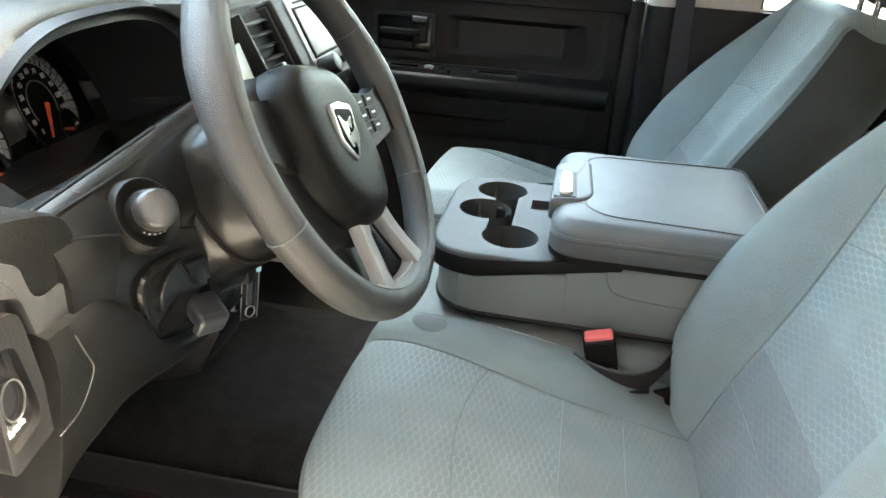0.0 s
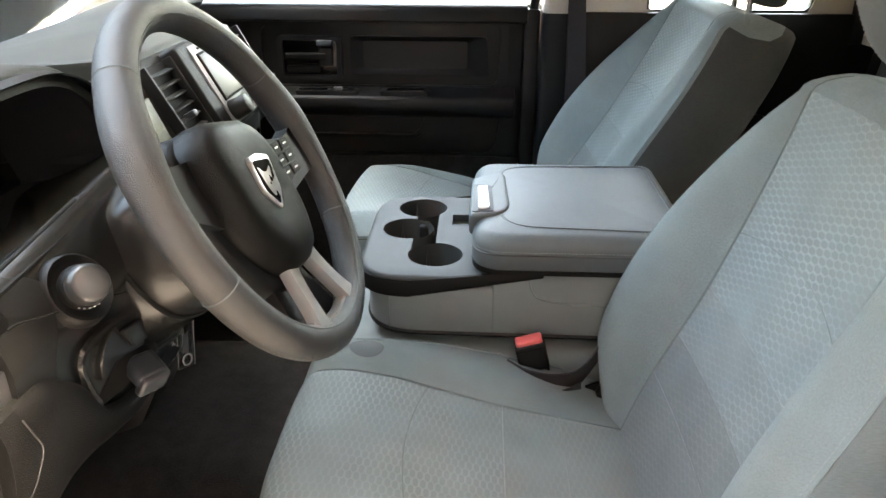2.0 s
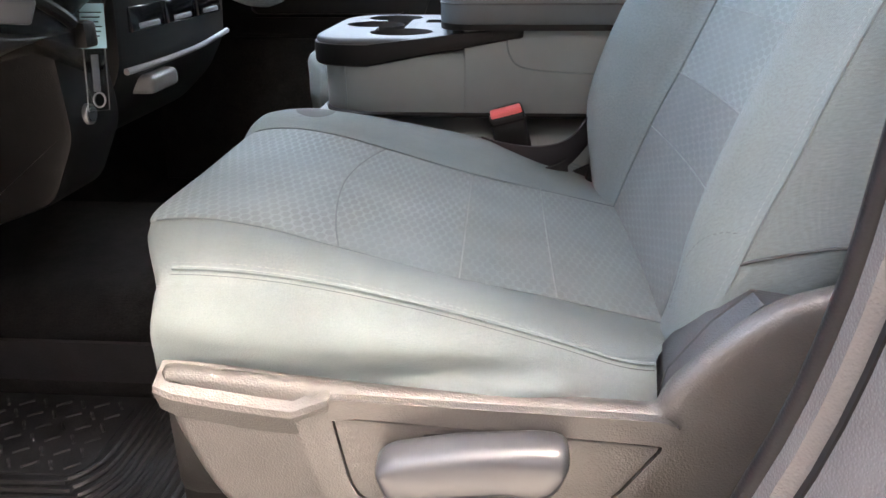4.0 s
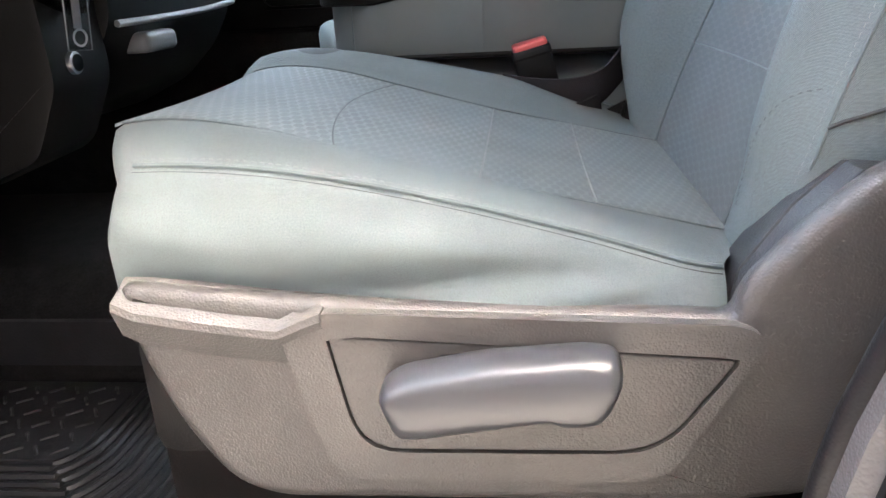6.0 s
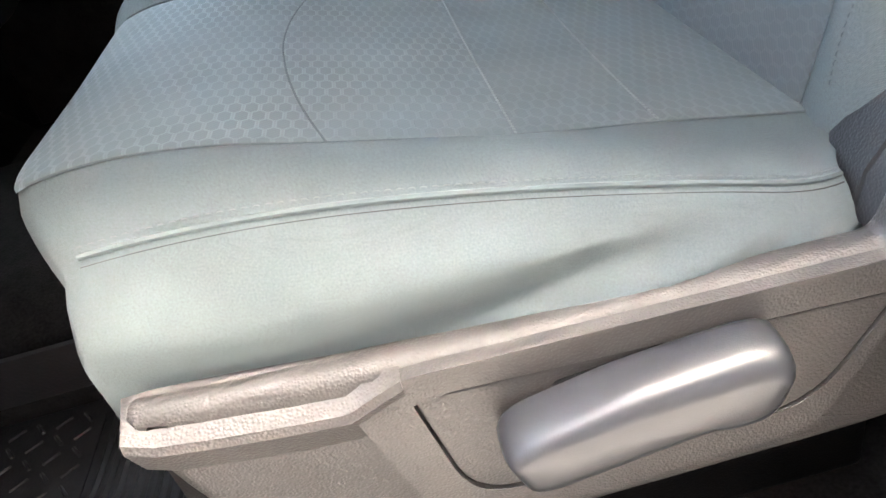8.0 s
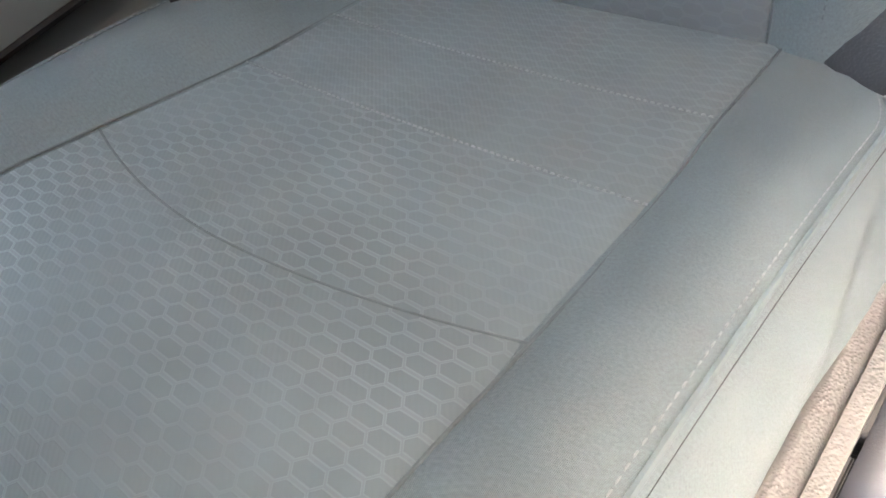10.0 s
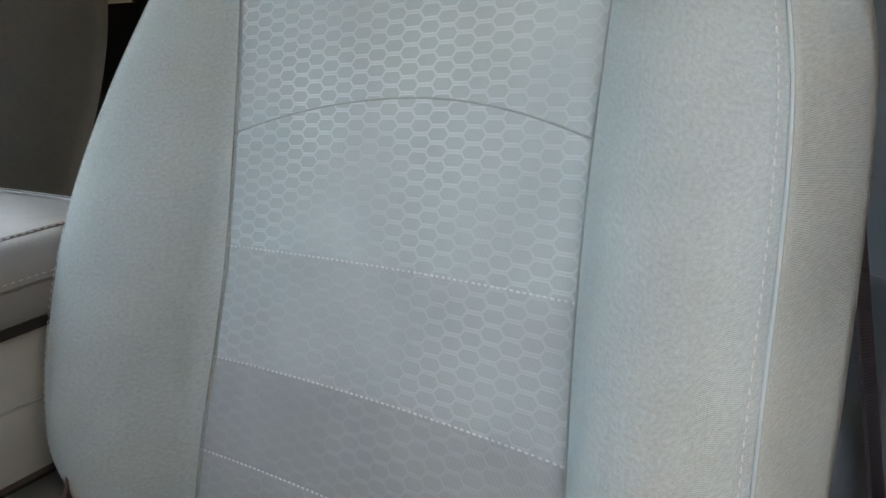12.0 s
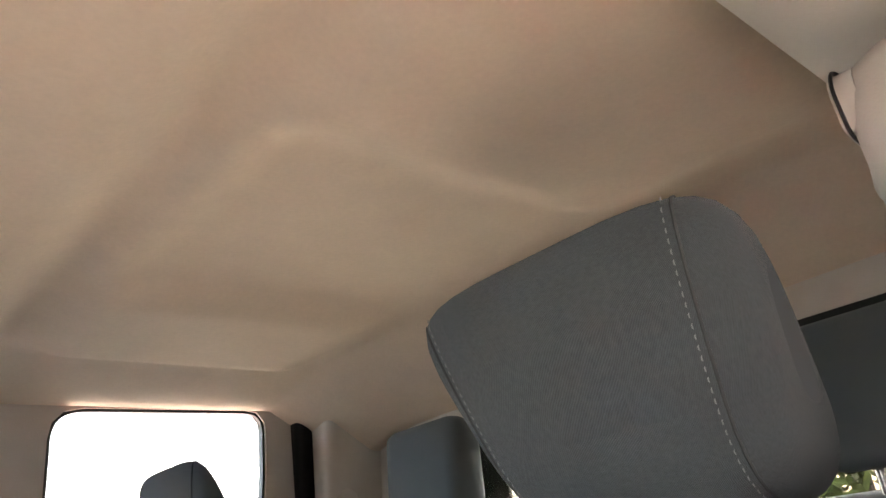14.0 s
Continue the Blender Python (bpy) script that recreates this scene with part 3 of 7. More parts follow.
# ---- passenger side doors ----
def front_door():
    d = empty("door_1", (-0.1, 0.9, 0.7))
    tagged(d, "closed front passenger door with black plastic trim panel", "door", kind="structure")
    part("outer_skin", at_box(-0.80, 0.37, 0.93, 0.985, 0.55, 1.45, 0.02), PAINT, d, "red painted steel")
    part("trim_panel", at_box(-0.75, 0.335, 0.858, 0.93, 0.66, 1.445, 0.008), PLASTIC_DARK, d)
    # top roll under the glass
    part("window_ledge", prism(round_poly([(0.832, 1.418), (0.93, 1.418), (0.93, 1.466), (0.848, 1.464)], [0.010, 0.003, 0.003, 0.022]), "x", -0.75, 0.345, 0.004), PLASTIC_DARK, d)
    # recessed upper field: raised rim round it
    wo_, wh_ = polar_pair(round_poly([(-0.425, 1.232), (0.298, 1.232), (0.296, 1.425), (-0.425, 1.425)], 0.034), round_poly([(-0.402, 1.242), (0.268, 1.246), (0.276, 1.412), (-0.396, 1.408)], 0.024))
    part("panel_rim", frame_panel(wo_, wh_, "y", 0.846, 0.862), PLASTIC_DARK, d)
    # inner framed field: a sloping facet runs down to it on all sides
    o4 = round_poly([(-0.146, 1.272), (0.245, 1.272), (0.236, 1.380), (-0.146, 1.380)], 0.012)
    i4 = round_poly([(-0.112, 1.290), (0.182, 1.290), (0.182, 1.366), (-0.112, 1.366)], 0.010)
    o4, i4 = polar_pair(o4, i4)
    part("panel_frame", loft([[(x, 0.861, z) for x, z in o4], [(x, 0.8465, z) for x, z in o4], [(x, 0.8465, z) for x, z in ((a + (b[0] - a) * 0.18, c + (b[1] - c) * 0.18) for (a, c), b in zip(o4, i4))], [(x, 0.8565, z) for x, z in i4]], caps=False), PLASTIC_DASH, d)
    # latch box
    wo_, wh_ = polar_pair(round_poly([(-0.352, 1.258), (-0.172, 1.258), (-0.172, 1.380), (-0.352, 1.380)], 0.014), round_poly([(-0.340, 1.270), (-0.184, 1.270), (-0.184, 1.368), (-0.340, 1.368)], 0.010))
    part("handle_bezel", frame_panel(wo_, wh_, "y", 0.840, 0.862), PLASTIC_DARK, d)
    part("handle_cup", at_box(-0.338, -0.186, 0.854, 0.866, 1.272, 1.366, 0.004), GLOSS_BLACK, d)
    part("door_handle", at_box(-0.332, -0.215, 0.836, 0.852, 1.314, 1.334, 0.006, 3), PLASTIC_DASH, d, "dark grey pull lever")
    part("handle_hinge", at_box(-0.236, -0.196, 0.840, 0.854, 1.296, 1.350, 0.008, 3), PLASTIC_DARK, d)
    part("lock_button", at_box(-0.240, -0.194, 0.834, 0.852, 1.352, 1.370, 0.006, 3), PLASTIC_LEVER, d, "grey lock rocker")
    part("handle_ledge", at_box(-0.330, -0.235, 0.840, 0.856, 1.278, 1.298, 0.004), PLASTIC_DASH, d)
    # armrest: a deep roll along the panel that rises to its rear end
    arm = [(0.86, 1.150), (0.80, 1.168), (0.780, 1.192), (0.784, 1.224), (0.86, 1.244)]
    part("armrest", prism(round_poly(arm, [0.002, 0.02, 0.015, 0.012, 0.002], 5), "x", -0.62, 0.318, 0.01), PLASTIC_DARK, d)
    b1 = part("window_switch", prism(round_poly([(-0.300, 0.793), (-0.120, 0.793), (-0.120, 0.833), (-0.300, 0.833)], 0.01), "z", 1.222, 1.238, 0.003), PLASTIC_DARK, d)
    part("switch_rocker", at_box(-0.193, -0.168, 0.802, 0.826, 1.234, 1.2445, 0.003), PLASTIC_GREY, b1)
    part("lock_switch", at_box(-0.153, -0.135, 0.802, 0.826, 1.234, 1.2445, 0.003), PLASTIC_DASH, b1)
    part("switch_recess", at_box(-0.292, -0.210, 0.802, 0.826, 1.234, 1.2395, 0.002), GLOSS_BLACK, b1)
    p1 = part("pull_cup", prism(round_poly([(-0.060, 0.792), (0.078, 0.792), (0.078, 0.836), (-0.060, 0.836)], 0.01), "z", 1.222, 1.239, 0.003), PLASTIC_DARK, d)
    part("cup_recess", at_box(-0.042, 0.062, 0.801, 0.828, 1.236, 1.2405, 0.002), GLOSS_BLACK, p1)
    # map pocket with a pale lip
    wo_, wh_ = polar_pair(round_poly([(-0.40, 1.080), (0.085, 1.080), (0.118, 1.180), (-0.40, 1.180)], 0.03), round_poly([(-0.39, 1.102), (0.040, 1.102), (0.072, 1.180), (-0.39, 1.180)], 0.025))
    part("map_pocket", frame_panel(wo_, wh_, "y", 0.842, 0.862), PLASTIC_DARK, d)
    part("pocket_lip", tube([(-0.38, 0.842, 1.097), (0.035, 0.842, 1.097), (0.052, 0.842, 1.106)], 0.0042, 6), PLASTIC_DASH, d)
    part("carpet_strip", tube([(-0.65, 0.856, 1.044), (0.225, 0.856, 1.044), (0.252, 0.856, 1.052), (0.268, 0.856, 1.080), (0.280, 0.856, 1.165)], 0.0020, 6), PLASTIC_DASH, d, "thin grey edge line")
    part("lower_panel", at_box(-0.76, 0.335, 0.848, 0.925, 0.57, 1.036, 0.006), CARPET, d)
    part("door_seal", at_box(0.338, 0.380, 0.846, 0.990, 0.54, 1.455, 0.008), PLASTIC_DARK, d)
    # glass frame
    w = empty("window_3", (-0.2, 0.87, 1.42))
    tagged(w, "front passenger door window", "window", kind="structure")
    part("pane", loft([[(-0.86, 0.872, 1.44), (0.36, 0.872, 1.44), (0.36, 0.876, 1.44), (-0.86, 0.876, 1.44)], [(-0.12, 0.80, 1.86), (0.39, 0.80, 1.86), (0.39, 0.804, 1.86), (-0.12, 0.804, 1.86)]]), GLASS, w)
    part("window_frame", tube([(0.362, 0.868, 1.44), (0.392, 0.806, 1.86)], 0.014), PLASTIC_DARK, w)


def rear_door(side):
    s = side
    d = empty("door_2", (0.7, s * 0.9, 0.7))
    tagged(d, "closed rear door with black plastic trim panel", "door", kind="structure")

    def box(x0, x1, a, b, z0, z1, bev):
        return at_box(x0, x1, min(s * a, s * b), max(s * a, s * b), z0, z1, bev)

    x0 = 0.482 if s > 0 else 0.80
    part("outer_skin", box(x0, 1.18, 0.93, 0.985, 0.55, 1.40, 0.02), PAINT, d, "red painted steel")
    part("trim_panel", box(x0, 1.12, 0.845, 0.93, 0.66, 1.452, 0.012), PLASTIC_DARK, d)
    part("armrest", box(x0 + 0.03, 1.02, 0.79, 0.85, 1.12, 1.18, 0.02), PLASTIC_DARK, d)
    part("window_ledge", box(x0, 1.185, 0.782, 0.797, 1.20, 1.456, 0.006), PLASTIC_DARK, d)
    w = empty("window_4", (0.7, s * 0.87, 1.42))
    tagged(w, "rear door window", "window", kind="structure")
    pts = [[(x0, 0.868, 1.40), (1.115, 0.868, 1.40), (1.115, 0.872, 1.40), (x0, 0.872, 1.40)], [(x0, 0.80, 1.86), (1.105, 0.80, 1.86), (1.105, 0.804, 1.86), (x0, 0.804, 1.86)]]
    part("pane", loft([[(p[0], s * p[1], p[2]) for p in r] for r in pts]), GLASS, w)


def driver_door():
    """Stands open, swung out on its front hinges."""
    d = empty("door_3", (-0.76, -0.95, 0.6))
    tagged(d, "open driver door with black trim panel and red outer skin", "door", kind="structure")
    m = Matrix.Translation((-0.76, -0.95, 0)) @ Matrix.Rotation(radians(-66), 4, "Z")

    def board(x0, x1, y0, y1, z0, z1, bev):
        bm = at_box(x0, x1, y0, y1, z0, z1, bev)
        bm.transform(m)
        return bm

    part("outer_skin", board(0.0, 1.06, -0.05, 0.0, 0.50, 1.40, 0.02), PAINT, d, "red painted steel")
    part("trim_panel", board(0.02, 1.03, 0.002, 0.07, 0.60, 1.40, 0.012), PLASTIC_DARK, d)
    part("armrest", board(0.15, 0.98, 0.07, 0.13, 1.10, 1.18, 0.02), PLASTIC_DARK, d)
    part("map_pocket", board(0.10, 0.80, 0.07, 0.11, 0.66, 0.84, 0.015), PLASTIC_DARK, d)
    top = [(0.02, 1.40), (0.60, 1.86), (1.05, 1.87), (1.06, 1.40)]
    bm = tube([(x, 0.01, z) for x, z in top], 0.022, 8)
    bm.transform(m)
    part("window_frame", bm, PLASTIC_DARK, d)
    bm = prism(top, "y", 0.006, 0.010)
    bm.transform(m)
    part("pane", bm, GLASS, d)


driver_door()
front_door()
rear_door(1)
rear_door(-1)


# ---- front seats ----
YC = 0.46
BZ = [0.93, 1.0, 1.066, 1.139, 1.213, 1.30, 1.40, 1.51, 1.56]
BX = [0.452, 0.474, 0.498, 0.529, 0.559, 0.591, 0.624, 0.655, 0.668]


def back_x(z):
    return smooth1(z, BZ, BX)


def back_wi(z, inner=False):
    """Half width of the backrest's insert, inboard or outboard of the middle line."""
    if inner:
        return smooth1(z, [0.93, 1.07, 1.2, 1.3, 1.52], [0.160, 0.162, 0.162, 0.167, 0.176])
    return smooth1(z, [0.93, 1.07, 1.2, 1.3, 1.52], [0.154, 0.149, 0.138, 0.136, 0.145])


def back_ac(z, inner=False):
    """Where the bolster's face ends at its welted seam."""
    if inner:
        return smooth1(z, [0.93, 1.0, 1.2, 1.34, 1.41, 1.455, 1.48, 1.50], [0.240, 0.252, 0.256, 0.248, 0.236, 0.218, 0.200, 0.184])
    return smooth1(z, [0.93, 1.0, 1.2, 1.34, 1.41, 1.455, 1.48, 1.50], [0.216, 0.226, 0.229, 0.226, 0.216, 0.202, 0.188, 0.172])


def back_fwd(z, inner=False):
    if inner:
        return smooth1(z, [0.93, 1.0, 1.05, 1.12, 1.2, 1.3, 1.44, 1.51], [0.028, 0.066, 0.086, 0.096, 0.096, 0.078, 0.032, 0.006])
    return smooth1(z, [0.93, 1.05, 1.12, 1.2, 1.3, 1.44, 1.51], [-0.004, 0.008, 0.013, 0.019, 0.018, 0.010, 0.0])


def back_hump(z):
    """The outer bolster swells between its two seams."""
    return smooth1(z, [0.93, 1.0, 1.05, 1.12, 1.2, 1.3, 1.44, 1.51], [0.004, 0.014, 0.024, 0.034, 0.036, 0.030, 0.012, 0.002])


def back_low(a):
    """The lower edge of the backrest, which rises towards its sides."""
    return 0.94 + (0.085 * step(a, 0.195, 0.262) if a > 0 else 0.060 * step(-a, 0.168, 0.285))


def back_d(a, z):
    """How far the backrest's front stands forward of its middle line."""
    inner = a < 0
    wi, ac, fw = back_wi(z, inner), back_ac(z, inner), back_fwd(z, inner)
    a = abs(a)
    if a <= wi:
        return 0.006 * (a / wi) ** 2
    t = min(1.0, (a - wi) / (ac - wi))
    if inner:
        return 0.006 + (fw - 0.006) * (1 - (1 - t) ** 1.9)
    return 0.006 + (fw - 0.006) * t + back_hump(z) * math.sin(math.pi * t ** 0.9)


class Placer:
    """Turns seat coordinates (x back, a outboard, z up) into the cab's."""

    def __init__(self, side, dx=0.0, dz=0.0):
        self.s, self.dx, self.dz = side, dx, dz

    def __call__(self, x, a, z):
        return (x + self.dx, self.s * (YC + a), z + self.dz)


def grid_panel(P, fn, a_of, b_vals, na, height=0.004, edge=0.007, mat=None, parent=None, name="insert_panel", lo=None, hi=None, length=0.1, uvo=(0, 0), dip=0.0007):
    """A padded cloth panel over fn(a, b, lift); a_of(b) gives its half width."""
    nb = len(b_vals)
    bm = bmesh.new()
    lay = bm.loops.layers.uv.new("UVMap")
    grid = []
    for i, b in enumerate(b_vals):
        row = []
        for j in range(na + 1):
            u = -1 + 2 * j / na
            # crowd the points towards the rim
            u = math.copysign(1 - (1 - abs(u)) ** 1.35, u)
            w = a_of(b)
            if isinstance(w, tuple):
                w = w[1] if u > 0 else w[0]
            a = u * w
            bb = b + (lo(u) * (1 - i / (nb - 1)) if lo else 0) + (hi(u) * (i / (nb - 1)) if hi else 0)
            side, row_end = (1 - abs(u)) * w, length * min(i, nb - 1 - i) / (nb - 1)
            lift = height - (height + 0.0006) * (1 - math.sqrt(min(1.0, side / edge))) - dip * (1 - math.sqrt(min(1.0, row_end / edge)))
            row.append((bm.verts.new(P(*fn(a, bb, lift))), (a + uvo[0], bb + uvo[1])))
        # the cloth's own width runs along the surface
        run = [0.0]
        for j in range(na):
            run.append(run[-1] + (row[j + 1][0].co - row[j][0].co).length)
        mid = run[na // 2]
        grid.append([(v, (s - mid + uvo[0], uv[1])) for (v, uv), s in zip(row, run)])
    for i in range(nb - 1):
        for j in range(na):
            q = (grid[i][j], grid[i][j + 1], grid[i + 1][j + 1], grid[i + 1][j])
            f = bm.faces.new([v for v, _ in q])
            for lp, (_, uv) in zip(f.loops, q):
                lp[lay].uv = uv
    return part(name, bm, mat, parent, smooth=60)


def dashes(P, pts, normal, size=(0.0044, 0.0005), gap=0.0060, lift=0.0009):
    """A row of stitches along points."""
    bm = bmesh.new()
    pts = [Vector(p) for p in pts]
    run = 0.0
    pos = 0.0
    for p, q in zip(pts, pts[1:]):
        d = (q - p).length
        while pos < run + d:
            c = p.lerp(q, (pos - run) / d)
            t = (q - p).normalized()
            n = Vector(normal)
            n = (n - t * n.dot(t)).normalized()
            k = t.cross(n)
            e = [c + t * (sx * size[0] / 2) + k * (sy * size[1]) + n * h for sx, sy, h in ((-1, 0, -0.0006), (-0.5, 1, lift * 0.5), (-0.5, 0, lift), (-0.5, -1, lift * 0.5), (0.5, 1, lift * 0.5), (0.5, 0, lift), (0.5, -1, lift * 0.5), (1, 0, -0.0006))]
            v = [bm.verts.new(x) for x in e]
            for idx in ((0, 1, 2), (0, 2, 3), (1, 4, 5, 2), (2, 5, 6, 3), (4, 7, 5), (5, 7, 6)):
                bm.faces.new([v[i] for i in idx])
            pos += gap
        run += d
    return bm


# cushion
def cush_zi(x):
    return smooth1(x, [-0.06, -0.02, 0.03, 0.09, 0.147, 0.262, 0.354, 0.47], [1.030, 1.051, 1.056, 1.047, 1.031, 0.998, 0.976, 0.948])


def cush_zp(x, inner=False):
    """Height of the welted edge; the outboard one falls further towards the back."""
    if inner:
        return smooth1(x, [-0.03, 0.02, 0.11, 0.227, 0.336, 0.442, 0.47], [1.036, 1.046, 1.045, 1.030, 1.006, 0.973, 0.964])
    return smooth1(x, [-0.03, 0.02, 0.115, 0.22, 0.34, 0.427, 0.47], [1.028, 1.038, 1.034, 1.015, 0.983, 0.955, 0.944])


EDGE_IN, EDGE_OUT = 0.262, 0.245


def edge_of(a):
    return EDGE_OUT if a > 0 else EDGE_IN


def cush_front(a):
    if a > 0:
        return -0.056 + 0.070 * min(1.0, a / 0.245) ** 2.3
    return -0.056 + 0.068 * min(1.0, -a / 0.27) ** 3.4


def cush_back(a):
    return 0.468 - 0.034 * step(a, 0.165, 0.25)


def cush_wi(x):
    """Half widths of the insert, inboard and outboard."""
    return smooth1(x, [-0.05, 0.06, 0.147, 0.262, 0.46], [0.152, 0.149, 0.150, 0.149, 0.160]), smooth1(x, [-0.05, 0.06, 0.147, 0.262, 0.354, 0.46], [0.186, 0.184, 0.182, 0.176, 0.168, 0.163])


def fold(x, z):
    """Slack folds in the cushion's side cloth that fan out from its lower rear corner."""
    ang = math.atan2(z - 0.955, 0.47 - x)
    r = math.hypot(z - 0.955, 0.47 - x)
    return 0.0034 * math.sin(ang * 26 + 4 * math.sin(7 * x)) * step(r, 0.02, 0.10) * (1 - 0.75 * step(r, 0.22, 0.45)) + 0.0024 * math.sin(105 * (z - 1.0) + 12 * x + 1.6 * math.sin(13 * x)) * step(0.44 - x, 0.0, 0.12)


def tuck(x, a):
    """The outer rear corner of the cushion is rounded off."""
    if a < 0.16:
        return a
    return a - 0.016 * min(1.0, max(0.0, (x - 0.385) / 0.05)) ** 2 * (a - 0.16) / 0.10


def cush_z(a, x):
    inner = a < 0
    wp = edge_of(a)
    a = abs(a)
    wi = cush_wi(x)[0 if inner else 1]
    zi, zp = cush_zi(x), cush_zp(x, inner)
    if a <= wi:
        return zi + 0.004 * (a / wi) ** 2
    t = (a - wi) / (wp - wi)
    crest = (0.030 if inner else 0.014 * step(x, -0.01, 0.12)) * (1 - step(x, 0.26, 0.44))
    line = zi + 0.004 + (zp - zi - 0.004) * t
    return line + crest * math.sin(math.pi * min(1, t) ** 0.85) * 0.75


def front_seat(side, dx=0.0, tip=0.0):
    P = Placer(side, dx, 0.0 if side < 0 else 0.012)
    driver = side < 0
    seat = empty("front_seat", P(0.25, 0, FLOOR))
    tagged(seat, "grey-green cloth driver seat with honeycomb inserts and plastic side shield" if driver else "grey-green cloth passenger seat with honeycomb inserts", "car seat", group="front seats")
    # --- cushion ---
    NA = 46
    a_top = [edge_of(u) * math.copysign(1 - (1 - abs(u)) ** 1.15, u) for u in (-1 + 2 * j / NA for j in range(NA + 1))]
    side_pts = [(0.2680, -0.006), (0.2725, -0.014), (0.2765, -0.024), (0.2790, -0.035), (0.2805, -0.046), (0.2810, -0.057), (0.2800, -0.068), (0.2785, -0.078), (0.2765, -0.088)]

    side_pts = [tuple(Vector(p).lerp(Vector(q), f)) for p, q in zip(side_pts, side_pts[1:]) for f in (0.0, 0.5)] + side_pts[-1:]

    def ring(xf, drop, inset, zmin=0.930, wr=0.0):
        r = []
        for a in a_top:
            x = cush_front(a) + xf * (cush_back(a) - cush_front(a)) + inset
            z = cush_z(a, x)
            r.append(P(x, tuck(x, a) * (1 - wr), max(z - drop, zmin + 0.006)))
        for sgn, seq in ((1, side_pts), (-1, side_pts[::-1])):
            edge = edge_of(sgn)
            for a, dz in seq:
                x = cush_front(sgn * edge) + xf * (cush_back(sgn * edge) - cush_front(sgn * edge)) + inset
                zp = cush_zp(x, sgn < 0)
                wob = fold(x, zp + dz) * step(-dz, 0.004, 0.03)
                a = edge + (a - 0.262) * (1.5 if sgn > 0 else 1.0)
                r.append(P(x, tuck(x, sgn * (a + wob)) * (1 - wr), max(zp + dz - drop, zmin)))
            if sgn == 1:
                r.append(P(x, 0.268 * (1 - wr), zmin))
                r.append(P(x, -0.268 * (1 - wr), zmin))
        return r

    rings = [ring(0, 0.10, 0.004, wr=0.01), ring(0, 0.07, 0.001, wr=0.004), ring(0, 0.035, 0.002), ring(0, 0.014, 0.001), ring(0, 0.004, 0.006), ring(0, 0.0, 0.016)]
    NS = 60
    for i in range(1, NS + 1):
        rings.append(ring(i / NS, 0.0, 0.016 * (1 - i / NS)))
    cush = part("cushion", loft(rings, uv=lambda i, j: (j * 0.0125, i * 0.0125)), CLOTH, seat, smooth=70)
    lines = [-0.044, 0.150, 0.264, 0.354, 0.462]

    for k in range(4):
        b0, b1 = lines[k], lines[k + 1]
        n = max(8, int((b1 - b0) / 0.008))
        bv = [b0 + (b1 - b0) * i / n for i in range(n + 1)]
        # the seam behind the first panel bows backwards in the middle
        bow = (lambda u: -0.024 * (1 - u * u) + 0.006 * max(u, 0))
        front_bow = (lambda u: cush_front(u * 0.172) - cush_front(0.0))
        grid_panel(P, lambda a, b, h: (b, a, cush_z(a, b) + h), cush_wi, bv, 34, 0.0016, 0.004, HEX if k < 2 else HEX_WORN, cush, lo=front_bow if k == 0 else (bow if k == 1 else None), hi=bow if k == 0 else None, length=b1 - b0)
    for b in (lines[2], lines[3]):
        pts = [P(b, a, cush_z(a, b) + 0.0012) for a in (-cush_wi(b)[0] + sum(cush_wi(b)) * i / 40 for i in range(41))]
        part("stitching", dashes(P, pts, (0, 0, 1), (0.0036, 0.0009), 0.0046), STITCH, cush)
    for sgn in (-1, 1):
        ed = edge_of(sgn)
        f0 = cush_front(sgn * ed)
        pts = [P(x, sgn * (w_ + 0.001), cush_z(sgn * (w_ + 0.001), x) + 0.0004) for x, w_ in ((x, cush_wi(x)[0 if sgn < 0 else 1]) for x in (cush_front(sgn * 0.17) + 0.020 + 0.50 * i / 60 for i in range(61))) if x < 0.460]
        part("seam", tube(pts, 0.0009, 5), SEAM, cush)
        run = [f0 + 0.016 + (0.416 - f0) * i / 50 for i in range(51)]
        part("piping", tube([P(x, tuck(x, sgn * (ed + 0.001)), cush_z(sgn * ed, x) + 0.0005) for x in run], 0.0019, 6), CLOTH, cush)
        part("seam", tube([P(x, tuck(x, sgn * (ed + 0.0045)), cush_zp(x, sgn < 0) - 0.0042) for x in run], 0.0012, 5), SEAM_DARK, cush)
        part("stitching", dashes(P, [P(x, tuck(x, sgn * (ed - 0.0045)), cush_z(sgn * (ed - 0.0045), x) + 0.0006) for x in run], (0, 0, 1)), STITCH, cush)
    pts = [P(0.150 + bow(u), u * cush_wi(0.15)[0 if u < 0 else 1], cush_z(u * cush_wi(0.15)[0 if u < 0 else 1], 0.150 + bow(u)) + 0.0006) for u in (-1 + i / 20 for i in range(41))]
    part("seam", tube(pts, 0.0009, 5), SEAM, cush)
    # round dark patch on the inner bolster
    if driver:
        bm = bmesh.new()
        c0 = bm.verts.new(P(0.05, -0.194, cush_z(-0.194, 0.05) + 0.0012))
        rim = []
        for i in range(40):
            q = 2 * math.pi * i / 40
            x, a = 0.05 + 0.027 * math.cos(q), -0.194 + 0.024 * math.sin(q)
            rim.append(bm.verts.new(P(x, a, cush_z(a, x) + 0.0005)))
        mid = []
        for i in range(40):
            q = 2 * math.pi * i / 40
            x, a = 0.05 + 0.015 * math.cos(q), -0.194 + 0.013 * math.sin(q)
            mid.append(bm.verts.new(P(x, a, cush_z(a, x) + 0.0011)))
        for i in range(40):
            bm.faces.new((c0, mid[i], mid[(i + 1) % 40]))
            bm.faces.new((mid[i], rim[i], rim[(i + 1) % 40], mid[(i + 1) % 40]))
